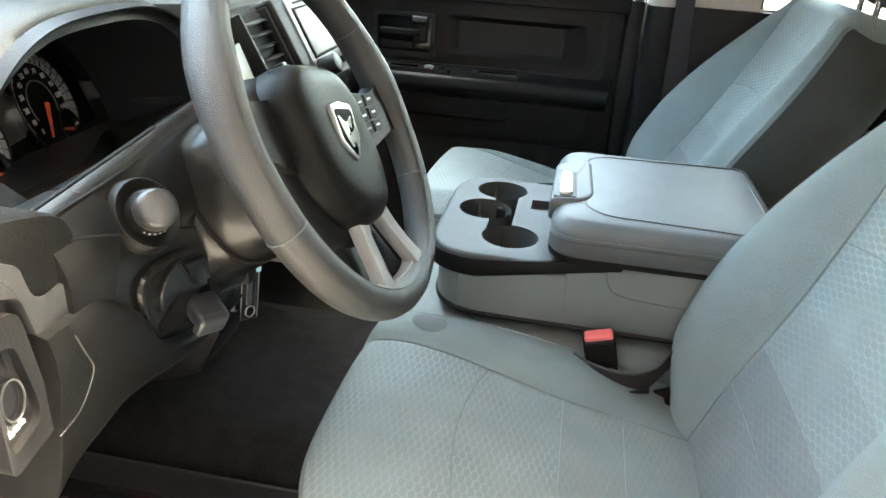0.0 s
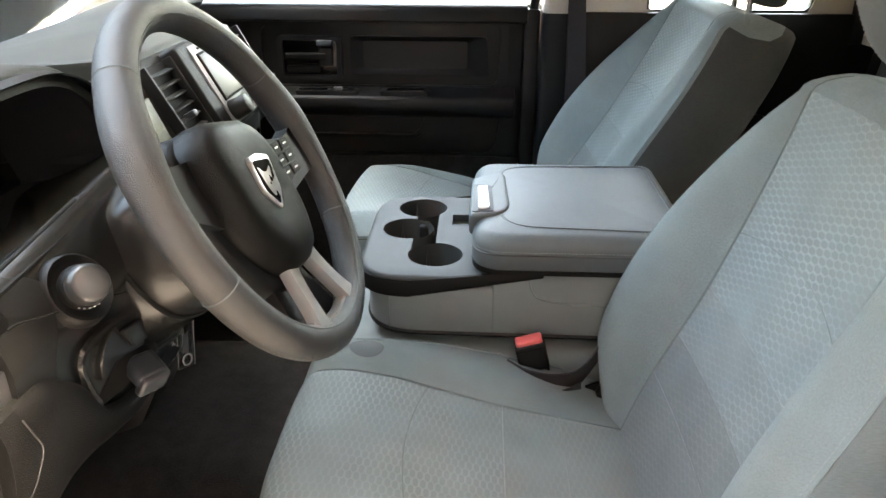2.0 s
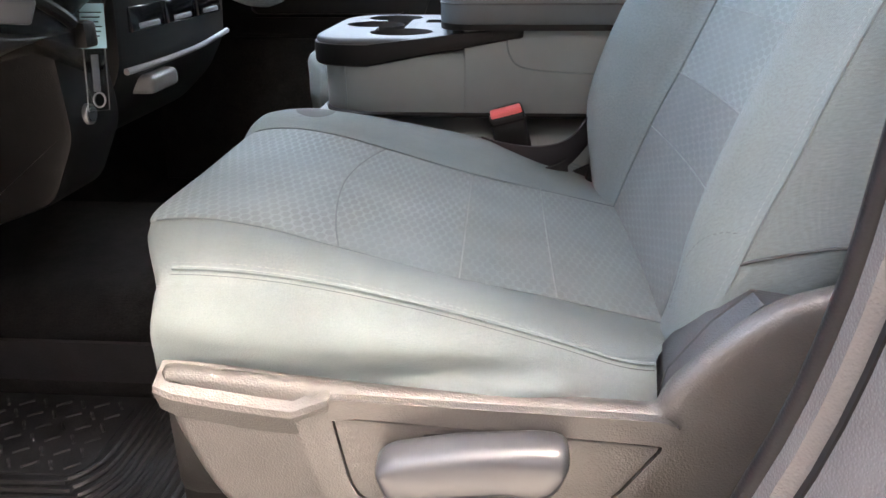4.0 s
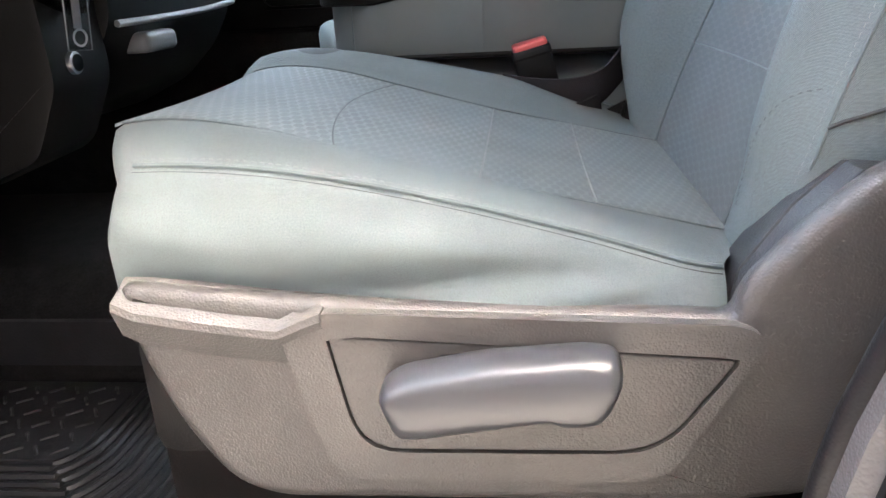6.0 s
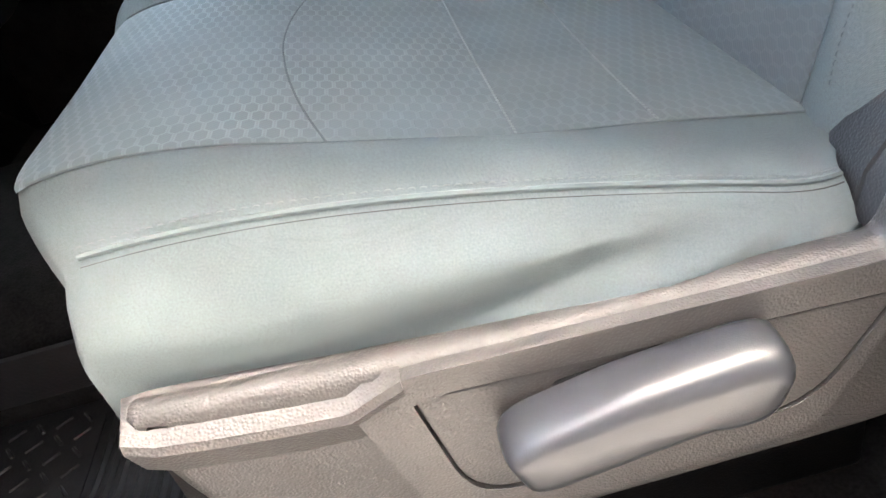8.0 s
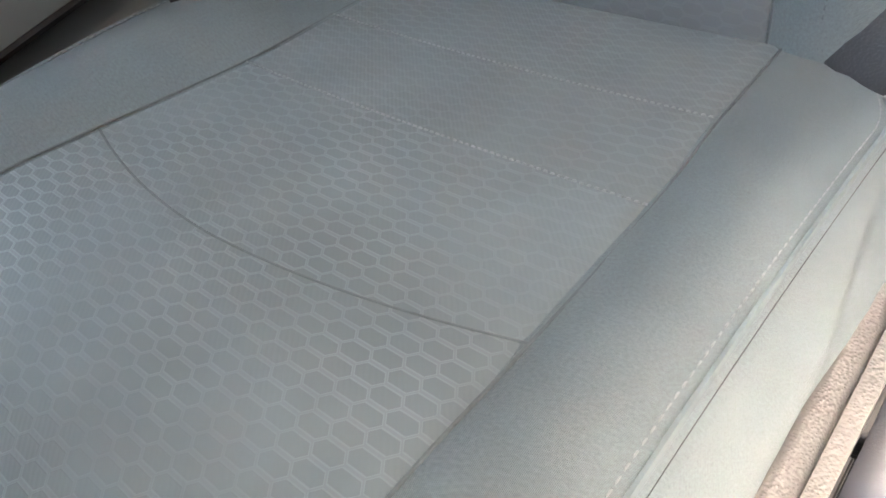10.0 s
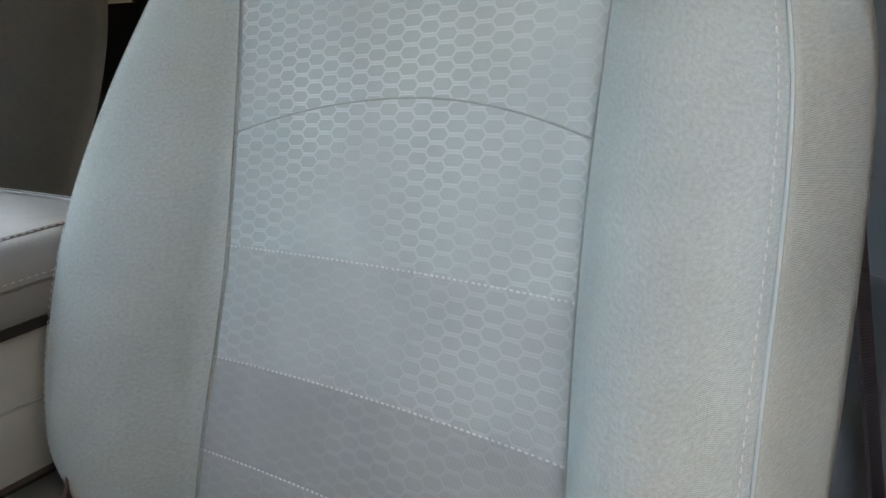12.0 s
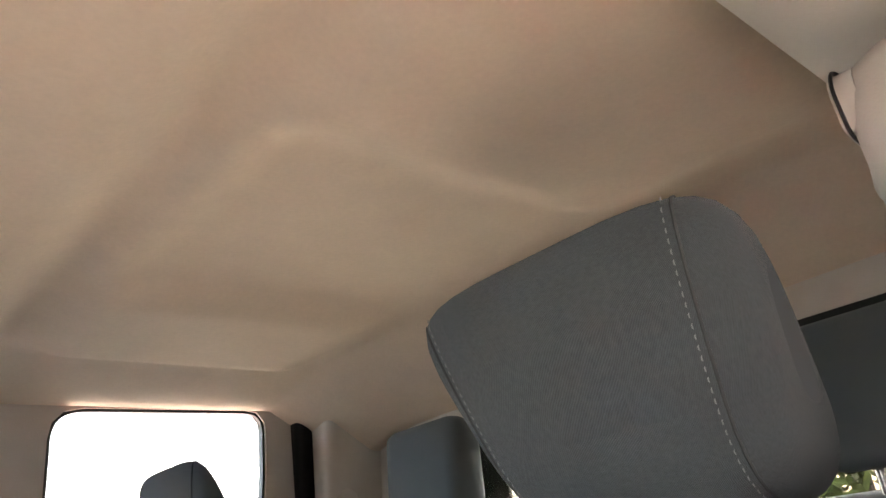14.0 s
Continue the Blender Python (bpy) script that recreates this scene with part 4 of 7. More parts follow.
        part("wear_patch", bm, CLOTH_WORN, cush, "round darker worn patch")

    # --- backrest ---
    def lean(x, z):
        """The recline beyond that of the driver seat, about the seam with the cushion."""
        c, s_ = math.cos(tip), math.sin(tip)
        z = z if driver else 0.95 + (z - 0.95) * 1.06
        return 0.45 + (x - 0.45) * c + (z - 0.95) * s_, 0.95 + (z - 0.95) * c - (x - 0.45) * s_

    def Q(x, a, z):
        x, z = lean(x, z)
        return P(x, a if driver else -a, z + (0.0 if driver else 0.008))

    def bring(z, shrink=0.0, rise=0.0, wfac=1.0):
        def half(sgn):
            inner = sgn < 0
            wi, fw = back_wi(z, inner), back_fwd(z, inner)
            ac = max(back_ac(z, inner), wi + 0.012)
            h = [(wi * i / 9, back_d(sgn * wi * i / 9, z)) for i in range(10)]
            h += [(wi + (ac - wi) * i / 9, back_d(sgn * (wi + (ac - wi) * i / 9), z)) for i in range(1, 10)]
            h += [(ac + 0.010, fw - 0.005), (ac + 0.018, fw - 0.020), (ac + 0.025, fw * 0.4 - 0.03)] if inner else [(ac + 0.008, fw - 0.003), (ac + 0.011, fw - 0.010), (ac + 0.018, fw * 0.5 - 0.03)]
            h += [(ac + 0.028, -0.050), (ac + 0.027, -0.085), (ac + 0.006, -0.105), (ac - 0.03, -0.115), (0.12, -0.120), (0.06, -0.122), (0.0, -0.123)]
            if not driver:
                h = [(a, d if d > -0.03 else -0.03 + (d + 0.03) * 1.55) for a, d in h]
            return [(sgn * a * wfac, -0.05 + (d + 0.05) * (1 - shrink)) for a, d in h]

        def up(a):
            lo = back_low(a)
            hi = BTOP - ((0.072 if driver else 0.050) * step(a, 0.14, 0.26) if a > 0 else 0.018 * step(-a, 0.16, 0.285))
            return lo + (hi - lo) * (z - 0.94) / (BTOP - 0.94)

        right = [Q(back_x(up(a)) - d, a, up(a) + rise) for a, d in half(1)]
        left = [Q(back_x(up(a)) - d, a, up(a) + rise) for a, d in half(-1)[1:-1]][::-1]
        return right + left

    BTOP = 1.490
    rings = [bring(0.925, 0.35, 0.0, 0.94), bring(0.932, 0.12, 0.0, 0.98)]
    NB = 56
    for i in range(NB + 1):
        rings.append(bring(0.94 + (BTOP - 0.94) * i / NB))
    for q in (20, 40, 60, 75, 86):
        rings.append(bring(BTOP, 1 - math.cos(radians(q)), 0.024 * math.sin(radians(q)), 1 - 0.10 * (1 - math.cos(radians(q)))))
    back = part("backrest", loft(rings, uv=lambda i, j: (j * 0.0115, i * 0.0105)), CLOTH, seat, smooth=70)
    count = len(rings[0])
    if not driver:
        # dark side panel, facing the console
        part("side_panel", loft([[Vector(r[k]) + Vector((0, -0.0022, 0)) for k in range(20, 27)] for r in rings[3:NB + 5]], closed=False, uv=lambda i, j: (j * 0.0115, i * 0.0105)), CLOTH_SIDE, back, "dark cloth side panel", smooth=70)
    cuts = [0.952, 1.067, 1.134, 1.214, 1.296, 1.492]
    for k in range(5):
        b0, b1 = cuts[k], cuts[k + 1]
        n = max(8, int((b1 - b0) / 0.008))
        bv = [b0 + (b1 - b0) * i / n for i in range(n + 1)]
        bow = (lambda u: 0.022 * (1 - u * u))
        # shade towards the cushion is put into the lower panels' colours
        grid_panel(Q, lambda a, b, h: (back_x(b) - back_d(a, b) - h, a, b), lambda z: (back_wi(z, True), back_wi(z)), bv, 34, 0.0020, 0.004, HEX if k > 2 else (HEX_HALF_SHADED if k == 2 else HEX_WORN_SHADED), back, lo=bow if k == 4 else None, hi=bow if k == 3 else None, length=b1 - b0, uvo=(0, 0.007))
    for b in cuts[1:4]:
        pts = [Q(back_x(b) - back_d(a, b) - 0.0012, a, b) for a in (-back_wi(b, True) + (back_wi(b, True) + back_wi(b)) * i / 40 for i in range(41))]
        part("stitching", dashes(P, pts, (-1, 0, 0.2), (0.0036, 0.0009), 0.0046), STITCH, back)
    pts = [Q(back_x(z) - back_d(a, z) - 0.001, a, z) for a, z in ((u * back_wi(1.3, u < 0), 1.296 + 0.022 * (1 - u * u)) for u in (-1 + i / 20 for i in range(41)))]
    part("seam", tube(pts, 0.0009, 5), SEAM, back)
    for sgn in (-1, 1):
        zs = [0.955 + 0.537 * i / 70 for i in range(71)]
        part("seam", tube([Q(back_x(z) - back_d(sgn * (back_wi(z, sgn < 0) + 0.001), z) - 0.0006, sgn * (back_wi(z, sgn < 0) + 0.001), z) for z in zs], 0.0007, 5), SEAM, back)
        k = 9 if sgn > 0 else count - 9
        part("seam", tube([r[k] for r in rings[NB - 1:-1]], 0.0010, 5), SEAM, back)
        k = 19 if sgn > 0 else count - 19
        part("piping", tube([r[k] for r in rings[6:NB + 5]], 0.0013, 6), CLOTH, back)
        k = 18 if sgn > 0 else count - 18
        k2 = 19 if sgn > 0 else count - 19
        part("stitching", dashes(P, [Vector(r[k]).lerp(Vector(r[k2]), 0.35) + Vector((-0.0008, 0, 0)) for r in rings[6:NB + 3]], (-1, 0, 0)), STITCH, back)
    # corner piece low on the outer bolster
    pts = []
    for i in range(25):
        t = i / 24
        z = 0.985 + 0.086 * math.sin(t * math.pi / 2)
        a = 0.186 + 0.042 * (1 - math.cos(t * math.pi / 2))
        pts.append(Q(back_x(z) - back_d(a, z) - 0.001, a, z))
    part("stitching", dashes(P, pts, (-1, 0, 0)), SEAM, back)
    # welt that runs back along the foot of the side panel
    low = min(range(len(rings)), key=lambda k: abs(rings[k][20][2] - 1.052))
    part("seam", tube(rings[low][19:27], 0.0016, 6), SEAM_DARK, back)
    part("back_shell", loft([[Q(back_x(z) + dd, a, z) for a, dd in ((-0.21, 0.112), (-0.18, 0.126), (0, 0.132), (0.18, 0.126), (0.21, 0.112))] + [Q(back_x(z) + dd, a, z) for a, dd in ((0.21, 0.100), (0.18, 0.113), (0, 0.119), (-0.18, 0.113), (-0.21, 0.100))] for z in (1.0 + (0.47 if driver else 0.37) * i / 20 for i in range(21))]), PLASTIC_DARK, seat)
    # --- headrest: a wedge, deep below and narrow above, that leans forward ---
    HZ, HH = 1.615, 0.086
    hx = 0.0 if driver else 0.05

    def hr_ring(a, k):
        """A section at a; k shrinks it."""
        r = []
        for i in range(32):
            q = 2 * math.pi * i / 32
            cx, cz = math.cos(q), math.sin(q)
            ez = math.copysign(abs(cz) ** 0.66, cz) * HH * (0.12 + 0.88 * k)
            deep = 0.070 - 0.050 * ez / HH
            front = 0.622 - 0.34 * ez
            ex = math.copysign(abs(cx) ** 0.72, cx)
            x = front + deep * (0.5 + 0.5 * ex * k) + 0.010
            r.append(Q(x + hx, a * (1 + 0.15 * ez / HH), HZ + ez))
        return r

    prof = [(-0.1200, 0.30), (-0.1195, 0.44), (-0.1175, 0.58), (-0.1135, 0.71), (-0.1070, 0.82), (-0.0980, 0.90), (-0.0860, 0.955), (-0.0700, 0.99), (-0.0500, 1.008)]

    def full(a):
        return curve1(abs(a), [-p[0] for p in prof[::-1]], [p[1] for p in prof[::-1]])

    seq = prof + [(a, 1.012) for a in (-0.028, 0, 0.028)] + [(-a, k) for a, k in prof[::-1]]
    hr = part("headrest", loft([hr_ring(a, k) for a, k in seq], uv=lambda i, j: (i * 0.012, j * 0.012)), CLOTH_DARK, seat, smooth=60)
    for sgn, sa in ((-1, 0.104), (1, 0.088)):
        rr2 = [Vector(p) for p in hr_ring(sgn * sa, full(sa))]
        c = sum(rr2, Vector()) / len(rr2)
        part("seam", tube([c + (p - c) * 1.003 for p in rr2], 0.0011, 5, closed=True), SEAM_DARK, hr)
        half = hr_ring(sgn * (sa - 0.005), full(sa - 0.005))[9:25]
        part("stitching", dashes(P, [Vector(p) + Vector((-0.0006, 0, 0)) for p in half], (-1, 0, 0), (0.0038, 0.0005)), STITCH, hr)
        part("post", cyl(0.0065, 0.0065, 0.10, 16, Matrix.Translation(Q(0.687 + hx, sgn * 0.051, 1.515))), CHROME, hr, "polished steel post")
        if driver:
            part("post_guide", cyl(0.014, 0.012, 0.010, 20, Matrix.Translation(Q(0.687 + hx, sgn * 0.051, 1.512)), 0.003), PLASTIC_DARK, seat)
    # seam of the underside panel
    rim_ = [Vector(hr_ring(a, k)[21]) for a, k in seq[7:-7]]
    part("seam", tube([p + Vector((-0.0004, 0, -0.0006)) for p in rim_], 0.0012, 5), SEAM, hr)
    # --- base ---
    for a in (-0.17, 0.17):
        yy = side * (YC + a)
        part("seat_track", at_box(-0.02 + dx, 0.50 + dx, yy - 0.03, yy + 0.03, FLOOR, 0.80, 0.006), PLASTIC_DARK, seat)
    part("seat_pan", at_box(0.0 + dx, 0.48 + dx, side * YC - 0.25, side * YC + 0.25, 0.80, 0.915, 0.02), PLASTIC_DARK, seat)
    # outboard shield
    out = [(0.022, 0.966), (0.10, 0.957), (0.20, 0.949), (0.428, 0.940), (0.436, 0.962), (0.472, 1.004), (0.508, 1.036), (0.585, 1.060), (0.655, 1.03), (0.66, 0.95), (0.60, 0.855), (0.52, 0.810), (0.43, 0.797), (0.115, 0.793), (0.082, 0.806), (0.052, 0.850), (0.028, 0.915)]
    out = round_poly(out, [0.01, 0.01, 0.01, 0.006, 0.01, 0.02, 0.02, 0.02, 0.04, 0.04, 0.05, 0.05, 0.02, 0.03, 0.03, 0.03, 0.02], 4)
    y0, y1 = sorted((P(0, 0.262, 0)[1], P(0, 0.288, 0)[1]))
    sh = part("side_shield", prism([(p[0] + dx, p[1]) for p in out], "y", y0, y1, 0.012, 3), PLASTIC_SHIELD, seat, "textured grey-brown plastic shield")

    def slab(outline, a0, a1, bevel, nm, mat, par, inner=None, lab=""):
        ys_ = sorted((P(0, a0, 0)[1], P(0, a1, 0)[1]))
        if inner:
            o_, i_ = polar_pair(outline, inner)
            return part(nm, frame_panel([(p[0] + dx, p[1]) for p in o_], [(p[0] + dx, p[1]) for p in i_], "y", *ys_), mat, par, lab)
        return part(nm, prism([(p[0] + dx, p[1]) for p in outline], "y", *ys_, bevel, 3), mat, par, lab)

    # raised field round the control panel, with a chamfered upper border
    ro = round_poly([(0.1350, 0.9330), (0.1650, 0.9490), (0.3000, 0.9440), (0.4300, 0.9390), (0.4460, 0.9320), (0.4420, 0.9150), (0.3950, 0.8310), (0.3740, 0.8220), (0.1800, 0.8190), (0.1620, 0.8300), (0.1480, 0.8780)], 0.008, 3)
    ri = round_poly([(0.1660, 0.9330), (0.4340, 0.9160), (0.3870, 0.8440), (0.1820, 0.8420)], [0.006, 0.006, 0.03, 0.03])
    slab(ro, 0.286, 0.2955, 0, "panel_rim", PLASTIC_SHIELD, sh, ri)
    ri2 = round_poly([(0.1676, 0.9313), (0.4310, 0.9144), (0.3862, 0.8458), (0.1836, 0.8438)], [0.006, 0.006, 0.03, 0.03])
    slab(ri2, 0.284, 0.2945, 0.0015, "control_panel", PLASTIC_SHIELD, sh)
    # ledge at the front: slopes outward from the upper edge
    led = []
    for x, zt, zb in ((0.022, 0.968, 0.954), (0.036, 0.967, 0.947), (0.07, 0.963, 0.941), (0.105, 0.958, 0.936), (0.134, 0.954, 0.933), (0.150, 0.952, 0.940), (0.165, 0.950, 0.946)):
        led.append([P(x, 0.262, zt), P(x, 0.270, zt - 0.001), P(x, 0.296, zb + 0.003), P(x, 0.298, zb - 0.002), P(x, 0.289, zb - 0.024), P(x, 0.264, zb - 0.024)])
    part("front_ledge", loft(led), PLASTIC_SHIELD, sh, smooth=30)
    part("rear_tower", loft([[P(x0_ + 0.006, 0.190, z_), P(x0_, 0.200, z_), P(x0_ - 0.004, 0.235, z_), P(x0_ - 0.004, 0.239, z_), P(x0_ - 0.001, 0.240, z_), P(x0_ - 0.001, 0.2415, z_), P(x0_ - 0.004, 0.2425, z_), P(x0_ - 0.002, 0.264, z_), P(x1_, 0.264, z_), P(x1_, 0.190, z_)] for z_, x0_, x1_ in ((0.88, 0.432, 0.60), (0.955, 0.446, 0.62), (1.00, 0.476, 0.63), (1.028, 0.504, 0.62))]), PLASTIC_TOWER, seat)
    if driver:
        # recline lever: deep at the back, rounded, with a notch below
        lv = [(0.2030, 0.9050), (0.2160, 0.9150), (0.2720, 0.9270), (0.3350, 0.9325), (0.3530, 0.9300), (0.3580, 0.9190), (0.3500, 0.8940), (0.3420, 0.8840), (0.3220, 0.8830), (0.3140, 0.8875), (0.3000, 0.8850), (0.2320, 0.8720), (0.2140, 0.8710)]
        lo_ = round_poly(lv, 0.010, 4)
        cx_, cz_ = 0.280, 0.902
        lever = part("recline_lever", loft([[P(cx_ + (x - cx_) * fx, a_, cz_ + (z - cz_) * fz) for x, z in lo_] for a_, fx, fz in ((0.298, 0.97, 0.90), (0.303, 1.0, 1.0), (0.314, 1.0, 1.0), (0.321, 0.995, 0.96), (0.327, 0.98, 0.88), (0.331, 0.95, 0.74), (0.3325, 0.90, 0.5))]), PLASTIC_LEVER, seat, "smooth grey recline lever", smooth=60)
        slab(round_poly([(0.2390, 0.8920), (0.3300, 0.9000), (0.3300, 0.9260), (0.2390, 0.9180)], 0.006), 0.290, 0.303, 0.002, "lever_foot", PLASTIC_DARK, lever)
    return seat


front_seat(-1)
front_seat(1, -0.058, radians(10.5))


# ---- centre seat folded down as a console ----
def cut(ob, cutter):
    """Takes the cutter's solid out of ob's mesh for good."""
    bmesh.ops.recalc_face_normals(cutter, faces=cutter.faces)
    me = bpy.data.meshes.new("cutter")
    cutter.to_mesh(me)
    cutter.free()
    tool = new("cutter", me)
    mod = ob.modifiers.new("cut", "BOOLEAN")
    mod.object, mod.operation, mod.solver = tool, "DIFFERENCE", "FAST"
    bpy.context.view_layer.update()
    done = bpy.data.meshes.new_from_object(ob.evaluated_get(bpy.context.evaluated_depsgraph_get()))
    ob.modifiers.clear()
    old, ob.data = ob.data, done
    bpy.data.meshes.remove(old)
    bpy.data.objects.remove(tool)
    bpy.data.meshes.remove(me)


def pillow(outline, z0, z1, crown, round_r, mat_name, n=6):
    """A cushion over a plan outline: rounded edges above, slightly domed."""
    c = sum((Vector(p) for p in outline), Vector((0, 0))) / len(outline)

    def inset(d):
        out = []
        k = len(outline)
        for i in range(k):
            p, a, b = Vector(outline[i]), Vector(outline[i - 1]), Vector(outline[(i + 1) % k])
            t = (b - a).normalized()
            nn = Vector((-t.y, t.x))
            if (c - p).dot(nn) < 0:
                nn = -nn
            out.append(p + nn * d)
        return out

    rings = [[(p[0], p[1], z0) for p in inset(0.006)], [(p[0], p[1], z0 + 0.006) for p in outline], [(p[0], p[1], z1 - round_r) for p in outline]]
    for i in range(1, n + 1):
        q = radians(90 * i / n)
        rings.append([(p[0], p[1], z1 - round_r + round_r * math.sin(q)) for p in inset(round_r * (1 - math.cos(q)))])
    base = inset(round_r)
    for f in (0.85, 0.6, 0.3, 0.06):
        rings.append([tuple((c + (p - c) * f).to_tuple()) + (z1 + crown * (1 - f * f),) for p in base])
    return rings


def console():
    seat = empty("center_seat", (0.2, 0, FLOOR))
    tagged(seat, "folded centre seat with grey armrest lid and three cup holders", "console seat")
    base = round_poly([(-0.03, -0.19), (0.46, -0.185), (0.46, 0.185), (-0.03, 0.19)], 0.05)
    part("cushion", loft(pillow(base, 0.78, 1.020, 0.012, 0.03, None)), CLOTH_SMOOTH, seat, smooth=60)
    part("cushion_seam", tube([(0.02, -0.188, 0.985), (0.2, -0.189, 0.975), (0.44, -0.184, 0.965)], 0.002, 5), SEAM, seat)
    part("support", at_box(0.0, 0.5, -0.17, 0.17, FLOOR, 0.79, 0.01), PLASTIC_DARK, seat)
    # cloth body
    body_out = round_poly([(0.030, -0.178), (0.52, -0.182), (0.52, 0.182), (0.030, 0.178)], [0.10, 0.02, 0.02, 0.10], 10)
    body = part("body", loft(pillow(body_out, 1.050, 1.142, 0.0, 0.012, None)), CLOTH_SMOOTH, seat, smooth=60)
    part("body_rear", loft(pillow(round_poly([(0.246, -0.1806), (0.522, -0.1832), (0.522, 0.1832), (0.246, 0.1806)], [0.004, 0.01, 0.01, 0.004], 3), 1.051, 1.184, 0.0, 0.006, None)), CLOTH_SMOOTH, seat, smooth=60)
    for s in (-1, 1):
        part("seam", tube(spline([(0.306, s * 0.1815, 1.160), (0.310, s * 0.1818, 1.138), (0.330, s * 0.1820, 1.120), (0.40, s * 0.1826, 1.113), (0.51, s * 0.1836, 1.112)], 24), 0.0013, 5), SEAM, body)
        part("seam", tube([(0.075, s * 0.1785, 1.14), (0.075, s * 0.179, 1.06)], 0.0009, 4), SEAM, body)
    part("piping", tube([(x, y, 1.052) for x, y in body_out], 0.004, 6, closed=True), PLASTIC_DARK, body)
    # tray
    t_out = round_poly([(0.022, -0.184), (0.255, -0.184), (0.255, 0.184), (0.022, 0.184)], [0.085, 0.01, 0.01, 0.085], 10)
    tray = part("tray", loft(pillow(t_out, 1.146, 1.160, 0.0, 0.006, None, 4)), TRAY, seat, smooth=40)
    cups = [(0.112, 0.118), (0.092, 0.014), (0.148, -0.098)]
    cutters = [cyl(0.0475, 0.0475, 0.2, 40, Matrix.Translation((x, y, 1.182))) for x, y in cups]
    cutters.append(at_box(0.104, 0.146, -0.09, 0.115, 1.085, 1.25, 0))
    cutters.append(at_box(0.172, 0.2503, 0.0351, 0.0853, 1.1283, 1.2507, 0))
    for c in cutters[::-1]:
        cut(tray, c)
    for x, y in cups:
        cut(body, cyl(0.0499, 0.0499, 0.2, 40, Matrix.Translation((x, y, 1.1783))))
    cut(body, at_box(0.1013, 0.1487, -0.0911, 0.1161, 1.0787, 1.2511, 0))
    # cup wells
    for x, y in cups:
        rings = [[(x + r * math.cos(2 * math.pi * i / 40), y + r * math.sin(2 * math.pi * i / 40), z) for i in range(40)] for r, z in [(0.0495, 1.150), (0.0495, 1.080), (0.001, 1.080), (0.001, 1.0835), (0.040, 1.0835), (0.0470, 1.088), (0.0470, 1.1585)]]
        well = part("cup_well", loft(rings, caps=False), TRAY, tray)
        for q in (20, 110, 200, 290):
            part("grip_rib", tube([(x + 0.0455 * math.cos(radians(q)), y + 0.0455 * math.sin(radians(q)), z) for z in (1.088, 1.12, 1.148)], [0.004, 0.004, 0.001], 8), PLASTIC_TOWER, well)
        for r in (0.012, 0.020, 0.028, 0.036):
            part("base_ring", tube([(x + r * math.cos(2 * math.pi * i / 32), y + r * math.sin(2 * math.pi * i / 32), 1.084) for i in range(32)], 0.0014, 5, closed=True), PLASTIC_DARK, well)
    part("cup_divider", merge(at_box(0.112, 0.138, -0.075, 0.06, 1.08, 1.118, 0.008), at_box(0.108, 0.132, 0.045, 0.075, 1.08, 1.152, 0.01, 3)), PLASTIC_DARK, tray, "black rubber divider between the cups")
    sk = round_poly([(0.018, -0.186), (0.330, -0.187), (0.330, 0.187), (0.018, 0.186)], [0.088, 0.01, 0.01, 0.088], 10)

    def dip(x):
        """The skirt's lower edge rises to the lid behind the tray."""
        return step(x, 0.19, 0.318)

    part("tray_skirt", loft([[(0.16 + (x - 0.16) * f, y * f, z + (zr - z) * dip(x)) for x, y in sk] for z, zr, f in ((1.121, 1.160, 0.985), (1.123, 1.162, 0.998), (1.127, 1.165, 1.0), (1.146, 1.174, 1.0), (1.151, 1.176, 0.994), (1.152, 1.176, 0.97))], caps=False), PLASTIC_DASH, tray, "dark grained band")
    # lid
    l_out = round_poly([(0.212, -0.196), (0.57, -0.196), (0.57, 0.196), (0.212, 0.196)], [0.055, 0.03, 0.03, 0.055], 10)
    lid = part("lid", loft(pillow(l_out, 1.176, 1.236, 0.006, 0.026, None, 7)), VINYL, seat, "padded grey vinyl lid", smooth=60)
    part("lid_rim", loft([[(x, y, z) for x, y in l_out] for z in (1.172, 1.180)]), PLASTIC_DASH, lid)
    part("stitch_line", tube([(x, y * 1.001, 1.2065) for x, y in l_out], 0.0014, 5, closed=True), PLASTIC_TOWER, lid)
    top_out = round_poly([(0.262, -0.150), (0.545, -0.165), (0.545, 0.165), (0.262, 0.150)], [0.06, 0.02, 0.02, 0.06], 10)
    part("stitch_line", tube([(x, y, 1.2375) for x, y in top_out], 0.0013, 5, closed=True), PLASTIC_TOWER, lid)
    for loop, z, f in ((l_out, 1.2115, 0.9985), (top_out, 1.2380, 1.030)):
        thread = [Vector((0.39 + (x - 0.39) * f, y * f, z)) for x, y in loop]
        part("lid_thread", dashes(None, thread, (0, 0, 1), (0.0040, 0.0007), 0.0058), STITCH, lid)
    # latch: a raised bezel round a bright lever
    lt = round_poly([(0.205, -0.118), (0.262, -0.100), (0.276, -0.070), (0.272, 0.096), (0.252, 0.104), (0.208, 0.070)], [0.012, 0.02, 0.02, 0.02, 0.02, 0.012])
    latch = part("latch", prism(lt, "z", 1.205, 1.2420, 0.009, 4), VINYL, lid, "grey moulded latch bezel")
    part("latch_recess", prism(round_poly([(0.210, -0.104), (0.247, -0.098), (0.244, 0.030), (0.212, 0.034)], 0.008), "z", 1.225, 1.2432, 0.001, 2), PLASTIC_DARK, latch)
    part("latch_lever", prism(round_poly([(0.220, -0.094), (0.241, -0.090), (0.238, 0.016), (0.219, 0.014)], 0.005), "z", 1.230, 1.2475, 0.003, 3), SILVER, latch, "bright silver lever")


console()


